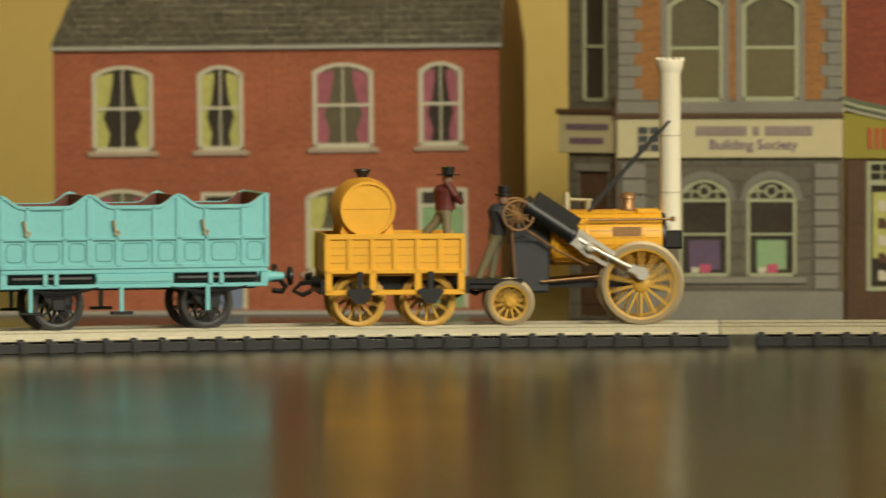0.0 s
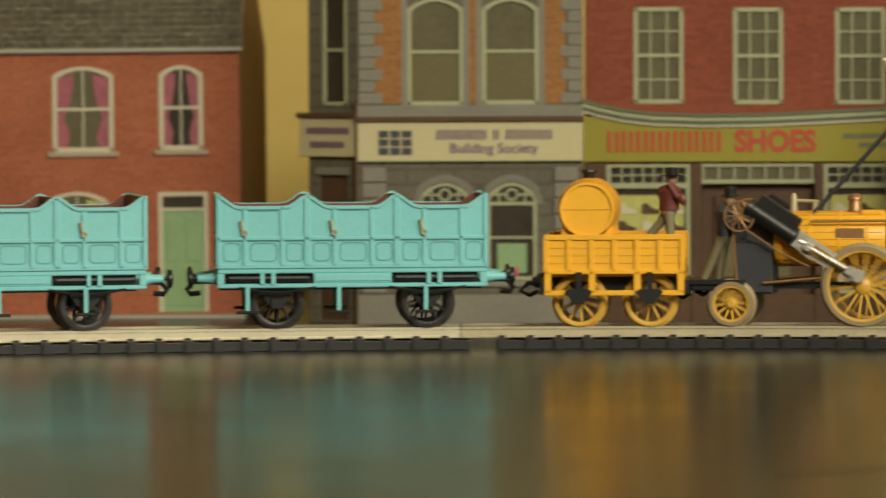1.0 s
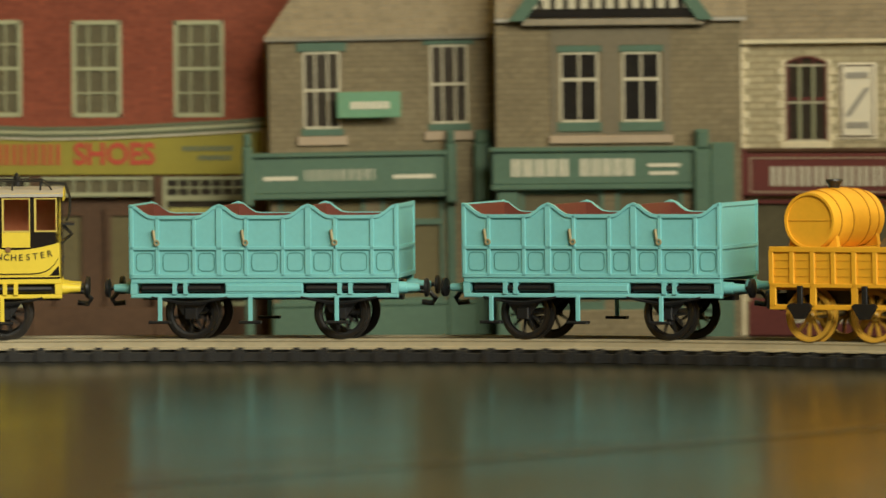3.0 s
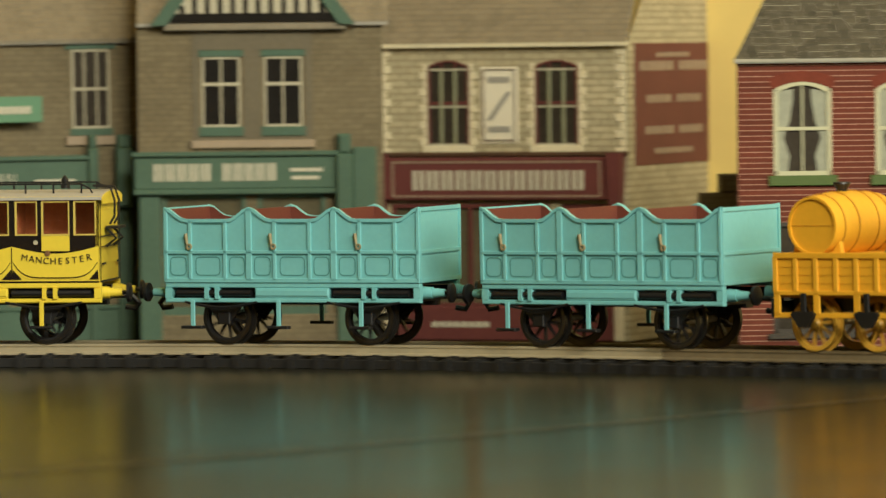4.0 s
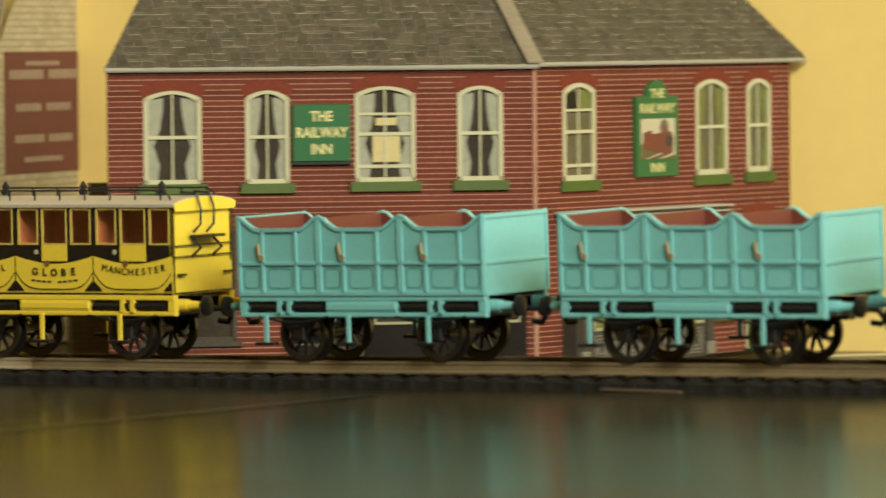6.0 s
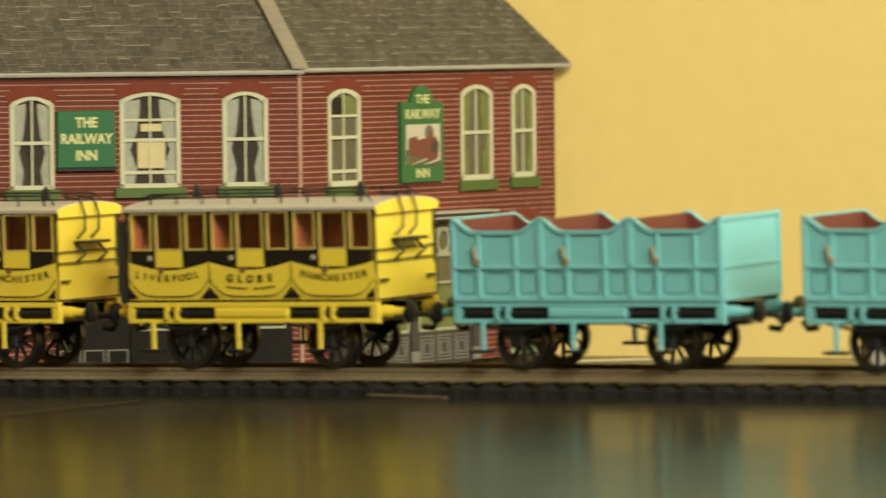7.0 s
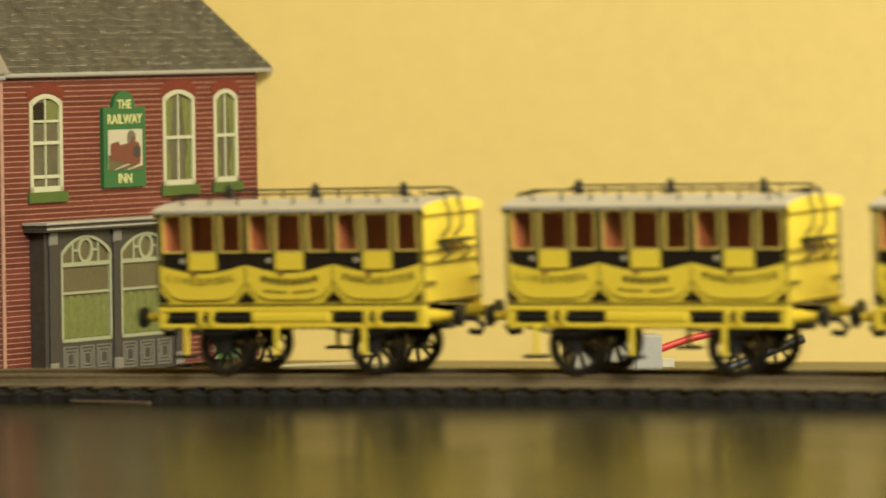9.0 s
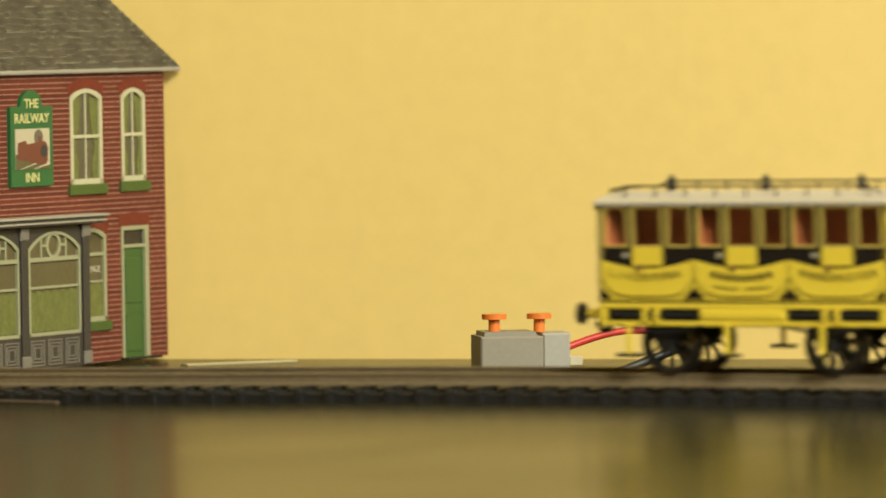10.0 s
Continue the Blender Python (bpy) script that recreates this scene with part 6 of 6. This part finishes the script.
        for z in (14.6, 32.9):
            ed.box(x - 0.02, -12.2, z - 0.2, x + d * 0.14, 12.2, z + 0.2)
        part("end_lining", ed, M_COACHBLACK, v, "thin black edge lining")
        part("guard_seat", g, M_BLACK, v, "black iron guard seat and grab irons")
    for o in v.children_recursive:
        if o.name.split(".")[0] != "lettering":
            o.data.transform(Matrix.Diagonal((0.982, 1, 1, 1)))
    chassis(v, M_LEMON, 30.6, 0.9)
    return v


def tinted():
    m = bpy.data.materials.new("brown_tinted_pane")
    m.use_nodes = True
    nt = m.node_tree
    b = nt.nodes["Principled BSDF"]
    b.inputs["Base Color"].default_value = (0.90, 0.76, 0.66, 1)
    b.inputs["Roughness"].default_value, b.inputs["Transmission Weight"].default_value, b.inputs["IOR"].default_value = 0.05, 1.0, 1.45
    return m


M_TINT = tinted()


def tender():
    v = thing("tender", Matrix(), "amber plastic four-wheel tender carrying a water barrel across it", "locomotive tender")
    for side in (-1, 1):
        o = -12.2 if side < 0 else 11.4
        part("side_board", Build().box(-16.2, o, 12.6, 16.2, o + 0.8, 21.6, 0.1), M_AMBER, v)
        out = o - 0.55 if side < 0 else o + 0.8
        fr = Build().box(-16.4, out, 20.4, 16.4, out + 0.55, 21.7, 0.12).box(-16.4, out, 12.4, 16.4, out + 0.55, 13.4, 0.12)
        for k in range(7):
            x = -16.0 + 32.0 * k / 6
            fr.box(x - 0.6, out, 13.0, x + 0.6, out + 0.55, 20.8, 0.12)
        part("framing", fr, M_AMBER, v)
        bd = Build()
        ob = o - 0.12 if side < 0 else o + 0.8
        for z in (14.9, 16.7, 18.5):
            bd.box(-16, ob, z, 16, ob + 0.1, z + 0.07)
        part("board_joint", bd, M_AMBER_SHADED, v)
        lf = Build().box(-16.4, out, 7.4, 16.4, out + 0.7, 8.6, 0.12)
        for x in (-16.4, -6.0, 4.6, 14.8):
            lf.box(x, out, 8.0, x + 1.6, out + 0.7, 13.0, 0.12)
        part("lower_frame", lf, M_AMBER, v)
        for x in (-8.3, 8.3):
            g = Build().box(x - 0.7, out - 0.7, 6.0, x + 0.7, out, 12.9, 0.15)
            g.prism([(x - 3.2, 8.3), (x - 1.2, 5.4), (x + 1.2, 5.4), (x + 3.2, 8.3), (x + 2.4, 8.9), (x - 2.4, 8.9)], out - 0.9, out + 0.1)
            part("axlebox_spring", g, M_BLACK, v)
    for d in (-1, 1):
        x = 15.4 if d > 0 else -16.2
        part("end_board", Build().box(x, -11.4, 12.6, x + 0.8, 11.4, 21.5 if d < 0 else 15.0), M_AMBER, v)
        xo = 16.3 if d > 0 else -17.5
        part("headstock", Build().box(xo, -12.4, 7.6, xo + 1.2, 12.4, 11.0, 0.2), M_BLACK, v)
    # deck and coal box take the darkened amber, as in the tender's shade
    part("deck", Build().box(-16, -11.4, 11.8, 16, 11.4, 12.6), M_AMBER_SHADED, v)
    part("coal_box", Build().box(3.5, -10.8, 12.6, 15.2, 10.8, 20.6, 0.3), M_AMBER_SHADED, v)
    centre = Matrix.Translation((-6.3, 0, 27.5))
    prof = [(0.01, -11.5), (5.8, -11.5), (5.8, -12.0), (6.4, -12.0)] + [(6.4 + 0.8 * math.cos(math.pi * k / 20), 12.0 * k / 10) for k in range(-10, 11) if abs(k) < 10] + [(6.4, 12.0), (5.8, 12.0), (5.8, 11.5), (0.01, 11.5)]
    bar = part("barrel", Build().lathe(prof, 36, centre @ AXIS_Y), M_AMBER, v, "amber water barrel")
    for y in (-8.8, -3.8, 3.8, 8.8):
        r = 6.4 + 0.8 * math.cos(math.pi * y / 24.0) + 0.02
        part("hoop", Build().lathe([(r, y - 0.2), (r + 0.14, y - 0.2), (r + 0.14, y + 0.2), (r, y + 0.2)], 36, centre @ AXIS_Y, caps=False), M_AMBER_SHADED, bar)
    part("barrel_seam", Build().box(-12.0, -11.6, 27.42, -0.6, -11.48, 27.58), M_AMBER_SHADED, bar)
    part("filler_cap", Build().lathe([(1.2, 0), (1.3, 0.8), (2.0, 1.7), (1.9, 2.1), (0.01, 2.2)], 16, Matrix.Translation((-6.3, 0, 34.5))), M_BLACK, bar, "black filler cap")
    cr = Build()
    for y in (-9.5, 9.5):
        cr.prism([(-12.6, 21.0), (0.0, 21.0), (-0.4, 24.0), (-2.4, 21.8), (-6.3, 21.0), (-10.2, 21.8), (-12.2, 24.0)], y - 0.7, y + 0.7)
    cr.box(-13.2, -11.0, 20.2, 0.6, 11.0, 21.2)
    part("barrel_cradle", cr, M_AMBER, v)
    part("underframe", Build().box(-15.5, -6.5, 8.6, 15.5, 6.5, 11.8), M_BLACK, v)
    for x in (-8.3, 8.3):
        wheel_pair(v, x, 5.9, 10, M_OCHRE, M_OCHRE, phase=x, rim=0.45)
    for x, d in ((-17.5, -1), (17.5, 1)):
        hook = Build().tube([(x, 0, 10), (x + d * 3.5, 0, 9.8), (x + d * 5.2, 0, 8.0), (x + d * 3.0, 0, 7.0), (x + d * 1.0, 0, 8.0)], 0.6, 8)
        part("coupling_hook", hook, M_BLACK, v)
        if d < 0:
            for y in (-8.6, 8.6):
                part("buffer", Build().lathe([(1.6, 0), (1.2, 1.6), (1.0, 1.8)], 14, mm_m(x, y, 10.5, d)), M_BLACK, v)
    return v


CYL_TOP, CYL_DIR = Vector((-11.4, 0, 28.0)), Vector((13.6, 0, -8.9)).normalized()
DRIVE_X, DRIVE_R = 15.5, 9.4
CRANKS = []


def locomotive():
    v = thing("steam_locomotive", Matrix(), "amber and black early steam locomotive with a tall ivory chimney", "locomotive")
    bx = Matrix.Translation((-5.6, 0, 20.2)) @ Matrix.Rotation(radians(90), 4, "Y")
    boiler = part("boiler", Build().lathe([(6.3, 0), (6.45, 0.2), (6.45, 25.8), (6.2, 26.2), (0.01, 26.3)], 36, bx), M_AMBER, v, "amber lagged boiler")
    lag = Build().box(0.4, -0.09, 6.38, 25.6, 0.09, 6.54).mesh("lagging_joint", M_AMBER_SHADED)
    for k in range(24):
        part("lagging_joint", lag, None, boiler, at=mm(-5.6, 0, 20.2, 360 * k / 24, 0, 0))
    for x in (-4.6, 2.5, 9.4, 16.0):
        part("boiler_band", Build().lathe([(6.4, 0), (6.65, 0), (6.65, 0.7), (6.4, 0.7)], 36, Matrix.Translation((x, 0, 20.2)) @ Matrix.Rotation(radians(90), 4, "Y"), caps=False), M_AMBER, boiler)
    for y in (-6.62, 6.5):
        part("name_plate", Build().box(9.0, y, 20.6, 15.6, y + 0.12, 22.8), M_COPPER, boiler, "small worn copper plate")
    part("smokebox", Build().lathe([(6.0, 0), (6.0, 1.0), (5.2, 1.2), (0.01, 1.2)], 28, Matrix.Translation((20.5, 0, 20.2)) @ Matrix.Rotation(radians(90), 4, "Y")).box(19.6, -3.2, 17.4, 25.6, 3.2, 21.8, 0.5), M_BLACK, v)
    ch = part("chimney", Build().lathe([(2.55, 0), (2.55, 37.0), (2.75, 37.6), (3.1, 38.6), (3.35, 40.2), (3.3, 40.4), (2.2, 40.4), (2.2, 34)], 28, Matrix.Translation((22.9, 0, 21.6)), caps=False), M_WHITE, v, "tall ivory chimney with a flared top")
    ring = Build()
    for z in (30.6, 44.0):
        ring.lathe([(2.55, z), (2.66, z), (2.66, z + 0.3), (2.55, z + 0.3)], 28, Matrix.Translation((22.9, 0, 0)), caps=False)
    part("chimney_joint", ring, M_CREAM, ch)
    crown = Build()
    for k in range(12):
        a = 2 * math.pi * k / 12
        crown.lathe([(0.45, 0), (0.3, 0.8), (0.01, 0.9)], 6, Matrix.Translation((22.9 + 3.0 * math.cos(a), 3.0 * math.sin(a), 61.7)))
    part("chimney_crown", crown, M_WHITE, ch)
    stay = Build()
    for y in (-2.6, 2.6):
        stay.rod((22.6, y, 47.6), (3.4, y * 1.2, 26.4), 0.36, 8)
    part("chimney_stay", stay, M_GREYBLACK, v)
    part("firebox", Build().box(-15.0, -6.4, 7.4, -6.0, 6.4, 19.4, 0.5).box(-15.6, -5.0, 19.0, -5.8, 5.0, 24.5, 0.5), M_GREYBLACK, v, "dark grey riveted firebox")
    part("frame", Build().box(-20.0, -5.4, 8.6, 14.0, -4.6, 9.8).box(-20.0, 4.6, 8.6, 14.0, 5.4, 9.8).box(-14, -5.4, 6.0, -9.5, 5.4, 8.6), M_BLACK, v)
    for y in (-7.2, 7.2):
        part("frame_stay", Build().rod((-8.0, y, 10.0), (5.5, y, 11.2), 0.35, 8), M_COPPER, v)
        part("boiler_handrail", Build().rod((3.0, y * 0.97, 24.4), (23.0, y * 0.97, 24.6), 0.3, 8).lathe([(0.01, -0.7), (0.6, -0.4), (0.6, 0.4), (0.01, 0.7)], 10, Matrix.Translation((23.0, y * 0.97, 24.6))), M_COPPER, v)
    part("footplate", Build().box(-25.2, -8.0, 8.2, -12.6, 8.0, 10.6, 0.3).box(-25.8, -8.6, 9.6, -12.4, 8.6, 10.8, 0.2), M_BLACK, v)
    part("drawbar", Build().tube([(-25, 0, 8.6), (-28.5, 0, 8.4), (-30.0, 0, 7.0), (-28, 0, 6.2), (-26, 0, 7.4)], 0.5, 8), M_BLACK, v)
    part("steam_dome", Build().lathe([(2.0, 0), (1.6, 0.6), (1.45, 2.8), (1.9, 3.0), (1.8, 3.6), (1.2, 4.2), (0.01, 4.5)], 18, Matrix.Translation((12.9, 0, 26.4))), M_COPPER, v, "copper steam dome")
    sv = Build().lathe([(0.9, 0), (0.8, 3.4), (0.5, 4.4), (0.01, 4.5)], 12, Matrix.Translation((-1.6, 0, 26.4))).lathe([(0.8, 0), (0.7, 2.6), (0.01, 2.8)], 12, Matrix.Translation((3.4, 0, 26.4))).rod((-2.2, 0, 29.2), (4.4, 0, 28.9), 0.42, 8)
    part("safety_valve", sv, M_HANDLE, v, "dull brass safety valve lever")
    part("boiler_shoulder", Build().box(14.6, -3.6, 25.6, 19.8, 3.6, 26.9, 0.4), M_AMBER, v)
    for side in (-1, 1):
        y = side * 8.4
        m = Matrix.Translation((CYL_TOP.x, y, CYL_TOP.z)) @ CYL_DIR.to_track_quat("Z", "Y").to_matrix().to_4x4()
        cyl = part("cylinder", Build().lathe([(0.01, -0.4), (1.3, -0.4), (1.5, 0.0), (2.35, 0.0), (2.35, 1.2), (2.1, 1.3), (2.1, 12.0), (2.35, 12.1), (2.35, 13.2), (1.4, 13.4), (0.01, 14.4)], 24, m), M_BLACK, v, "inclined black cylinder")
        part("valve_chest", Build().box(-1.5, -2.0, 1.5, 1.5, 2.0, 12.5, 0.3, m=m @ Matrix.Translation((0, 2.4, 0))), M_BLACK, cyl)
        guide = Build()
        for q in (-1.6, 1.6):
            guide.box(-0.45, q - 0.5, 13.2, 0.45, q + 0.5, 23.5, m=m)
        guide.box(-0.25, -1.7, 14.4, 0.25, 1.7, 17.6, m=m).box(-0.6, -2.4, 16.2, 0.6, -1.4, 19.4, m=m)
        guide.box(-0.9, -2.0, 13.6, 0.9, 2.0, 14.6, m=m).box(-0.7, -1.9, 22.9, 0.7, 1.9, 23.7, m=m)
        part("slide_bar", guide, M_STEEL, v, "bright steel slide bars")
        ring = Build().lathe([(3.3, -0.35), (3.7, -0.35), (3.7, 0.35), (3.3, 0.35), (3.3, -0.35)], 28, Matrix.Translation((-13.4, y + side * 1.2, 25.8)) @ AXIS_Y, caps=False)
        for k in range(6):
            a = math.pi * k / 6
            ring.rod((-13.4 - 3 * math.cos(a), y + side * 1.2, 25.8 - 3 * math.sin(a)), (-13.4 + 3 * math.cos(a), y + side * 1.2, 25.8 + 3 * math.sin(a)), 0.18, 6)
        part("valve_wheel", ring, M_COPPER, v, "spoked copper-brown valve wheel")
        part("valve_rod", Build().tube([(-15.0, y, 24.5), (-14.6, y, 16.0), (-14.2, y, 11.0)], 0.3, 6).tube([(-12.0, y, 22.6), (-4.0, y, 17.2), (3.0, y, 13.8)], 0.3, 6), M_COPPER, v)
        rod_len = 13.6
        rd = Build().rod((0, 0, 0), (rod_len, 0, 0), 0.55, 10).rod((0, -0.5, 0), (0, 0.5, 0), 1.0, 14).rod((rod_len, -0.9, 0), (rod_len, 0.9, 0), 1.55, 16)
        rd.box(rod_len - 3.2, -0.6, -1.0, rod_len - 0.6, 0.6, 1.0)
        rod = part("connecting_rod", rd, M_STEEL, v, "bright steel connecting rod")
        head = part("crosshead", Build().box(-0.8, -1.9, -1.1, 0.8, 1.9, 1.1, 0.2).rod((0, 0, -9), (0, 0, 0), 0.45, 8), M_STEEL, v)
        CRANKS.append((rod, head, side, rod_len))
    wheel_pair(v, DRIVE_X, DRIVE_R, 14, M_OCHRE, M_TYRE, rim=1.0, hub=1.9, name="driving_wheel", label="amber spoked driving wheel", tyre_label="bright steel tyre")
    wheel_pair(v, -15.5, 5.2, 12, M_OCHRE, M_TYRE, phase=0.4, rim=0.9)
    return v


def figure(name, parts_list, m, label):
    """A small painted figure as one plain mesh with a few flat colours."""
    b, mats, idx = Build(), [], []
    for mat, shapes in parts_list:
        n0 = len(b.f)
        for kind, *args in shapes:
            if kind == "limb":
                b.rod(args[0], args[1], args[2], 10, args[3])
            else:
                b.lathe(args[1], 14, Matrix.Translation(args[0]))
        mats.append(mat)
        idx += [len(mats) - 1] * (len(b.f) - n0)
    b.v = [(x * 1.12, y * 1.2, z * 1.12) for x, y, z in b.v]
    ob = new(name, b.mesh(name, mats))
    ob.data.polygons.foreach_set("material_index", idx)
    ob.matrix_basis = m
    return tagged(ob, label, "model figure")


HAT = [(1.9, 0), (1.9, 0.3), (1.25, 0.4), (1.35, 2.0), (0.01, 2.1)]
HEAD = [(0.01, -1.3), (0.9, -0.9), (1.2, 0), (0.95, 1.0), (0.01, 1.3)]


def fireman():
    return figure("fireman_figure", [
        (M_KHAKI, [("limb", (0.6, -1.2, 0), (0.3, -0.8, 5.8), 0.8, 1.2), ("limb", (-4.0, 1.2, 0.6), (-1.6, 1.0, 3.0), 0.8, 1.0), ("limb", (-1.6, 1.0, 3.0), (0.0, 0.6, 5.8), 1.0, 1.25), ("lathe", (0.1, 0, 4.6), [(1.4, 0), (1.9, 1.0), (1.8, 2.2)])]),
        (M_RUSSET, [("lathe", (0.3, 0, 5.8), [(2.2, 0), (2.1, 2.0), (2.6, 4.0), (1.9, 5.0), (0.6, 5.4)]), ("limb", (0.4, -2.0, 11.4), (2.2, -2.4, 8.6), 0.8, 0.7), ("limb", (2.2, -2.4, 8.6), (3.6, -1.2, 7.2), 0.7, 0.55), ("limb", (0.4, 2.0, 11.4), (3.0, 1.6, 8.4), 0.8, 0.6)]),
        (M_FLESH, [("lathe", (0.9, 0, 12.2), HEAD)]),
        (M_BLACK, [("lathe", (0.9, 0, 13.0), [(2.6, 0.2), (2.5, 0.0), (1.3, 0.3), (1.45, 1.7), (0.01, 1.9)])])], Matrix(),
        "painted miniature fireman in a red coat and black hat, leaning forward")


def driver():
    return figure("driver_figure", [
        (M_KHAKI, [("limb", (-3.6, -1.0, 0), (-1.6, -0.9, 4.4), 0.75, 1.0), ("limb", (-1.6, -0.9, 4.4), (0.2, -0.8, 8.6), 1.0, 1.2), ("limb", (-0.8, 0.9, 0), (0.6, 0.8, 8.6), 0.8, 1.2), ("lathe", (0.3, 0, 7.4), [(1.4, 0), (1.8, 1.0), (1.7, 2.0)])]),
        (M_GREYBLACK, [("lathe", (0.5, 0, 9.0), [(1.9, 0), (1.6, 2.4), (2.1, 5.2), (1.5, 6.2), (0.6, 6.6)]), ("limb", (0.8, -2.0, 14.2), (2.4, -2.2, 11.0), 0.75, 0.65), ("limb", (2.4, -2.2, 11.0), (4.2, -1.6, 11.6), 0.65, 0.5), ("limb", (0.8, 2.0, 14.2), (3.6, 1.6, 11.4), 0.75, 0.55)]),
        (M_FLESH, [("lathe", (1.8, 0, 16.5), HEAD)]),
        (M_BLACK, [("lathe", (1.9, 0, 17.3), HAT)])], Matrix(),
        "painted miniature driver in a dark coat and tall hat")


loco = locomotive()
tend = tender()
wagon_a = open_wagon()
coach_a = coach()
first_spin = list(SPIN)


def copy_vehicle(v):
    """A further vehicle of the same kind, with its own turning wheelsets."""
    w = copy_thing(v, Matrix())
    src = [q for q in first_spin if q[0].parent == v]
    for o in w.children:
        if o.name.split(".")[0] == "wheel":
            p = o.matrix_basis.translation * 1000
            q = min(src, key=lambda e: abs(e[1] - p.x) + abs(e[2] - p.y))
            SPIN.append((o, q[1], q[2], q[3], q[4] + 0.8, q[5]))
    return w


wagon_b = copy_vehicle(wagon_a)
coach_b = copy_vehicle(coach_a)
coach_c = copy_vehicle(coach_a)
for k, ch in enumerate("GLOBE"):
    part("lettering", glyphs(ch, 2.2, M_BLACK_LETTER, bold=0.06), None, coach_a, at=mm((k - 2) * 2.5, -12.57, 19.1 + 0.06 * (k - 2) ** 2, 0, (k - 2) * -3, 0))
for v, count in ((coach_b, 6), (coach_c, 8)):
    for k in range(count):
        u = (k - (count - 1) / 2) * 1.7
        part("lettering_bar", Build().box(u - 0.55, -12.54, 18.6 + 0.02 * u * u, u + 0.55, -12.42, 19.8 + 0.02 * u * u), M_BLACK_LETTER, v)
fire_fig, drive_fig = fireman(), driver()

# ---- movement ----
LEAD_T = np.array([0.0, 0.5, 1.0, 1.6, 2.2, 2.5, 3.4, 4.2, 4.5, 5.2, 5.75, 6.3, 7.0, 7.5, 8.25, 9.0, 10.0])
LEAD_S = np.array([47.0, 103.6, 162.1, 231.0, 298.8, 331.0, 421.5, 497.0, 522.8, 580.4, 637.6, 697.5, 777.3, 837.1, 928.4, 1020.7, 1143.0])


def lead(t):
    """Travel of the driving axle along the line, smooth through the timed marks."""
    d = np.gradient(LEAD_S, LEAD_T)
    k = int(np.clip(np.searchsorted(LEAD_T, t) - 1, 0, len(LEAD_T) - 2))
    h = LEAD_T[k + 1] - LEAD_T[k]
    u = (t - LEAD_T[k]) / h
    return float((2 * u**3 - 3 * u**2 + 1) * LEAD_S[k] + (u**3 - 2 * u**2 + u) * h * d[k] + (3 * u**2 - 2 * u**3) * LEAD_S[k + 1] + (u**3 - u**2) * h * d[k + 1])


def stand(t, back, half):
    s = lead(t) - back
    a, b = on_track(s - half), on_track(s + half)
    h = math.degrees(math.atan2(b[1] - a[1], b[0] - a[0]))
    climb = math.degrees(math.atan2(b[2] - a[2], math.hypot(b[0] - a[0], b[1] - a[1])))
    return Matrix.Translation(((a[0] + b[0]) / 2, (a[1] + b[1]) / 2, (a[2] + b[2]) / 2)) @ pose(0, 0, 0, 0, 0, h) @ pose(0, 0, 0, (a[4] + b[4]) / 2, -climb, 0)


def motions():
    times = [k / 10 for k in range(101)]
    train = [(loco, 15.5, 15.5), (tend, 59.15, 8.3), (wagon_a, 122.15, 17.65), (wagon_b, 203.95, 17.65),
             (coach_a, 285.2, 17.65), (coach_b, 366.2, 17.65), (coach_c, 447.3, 17.65)]
    for v, back, half in train:
        walk(v, [(t, stand(t, back, half)) for t in times])
    walk(fire_fig, [(t, stand(t, 59.15, 8.3) @ mm(12.4, -5.0, 20.6)) for t in times])
    walk(drive_fig, [(t, stand(t, 15.5, 15.5) @ mm(-18.6, -1.6, 10.8)) for t in times])
    ticks = [k / 15 for k in range(151)]
    turn = lambda t, r: (lead(t) - LEAD_S[0]) / r
    for ob, x, y, r, phase, half in SPIN:
        walk(ob, [(t, mm(x, y, r, 0, math.degrees(turn(t, r)) + 40 * phase, 0) @ pose(0, 0, 0, 0, 0, half)) for t in ticks])
    for rod, head, side, rod_len in CRANKS:
        rows_rod, rows_head = [], []
        for t in ticks:
            a = turn(t, DRIVE_R) - turn(0.5, DRIVE_R) - 0.25 + (0 if side < 0 else math.pi / 2)
            pin = Vector((DRIVE_X + 2.6 * math.sin(a), 0, DRIVE_R + 2.6 * math.cos(a)))
            w = pin - CYL_TOP
            along = w.dot(CYL_DIR)
            off = (w - CYL_DIR * along).length
            x = CYL_TOP + CYL_DIR * (along - math.sqrt(rod_len**2 - off**2))
            e = pin - x
            ang = math.degrees(math.atan2(-e.z, e.x))
            base = math.degrees(math.atan2(CYL_DIR.x, CYL_DIR.z))
            rows_rod.append((t, mm(x.x, side * 10.4, x.z, 0, ang, 0)))
            rows_head.append((t, mm(x.x, side * 8.6, x.z, 0, base, 0)))
        walk(rod, rows_rod)
        walk(head, rows_head)


motions()
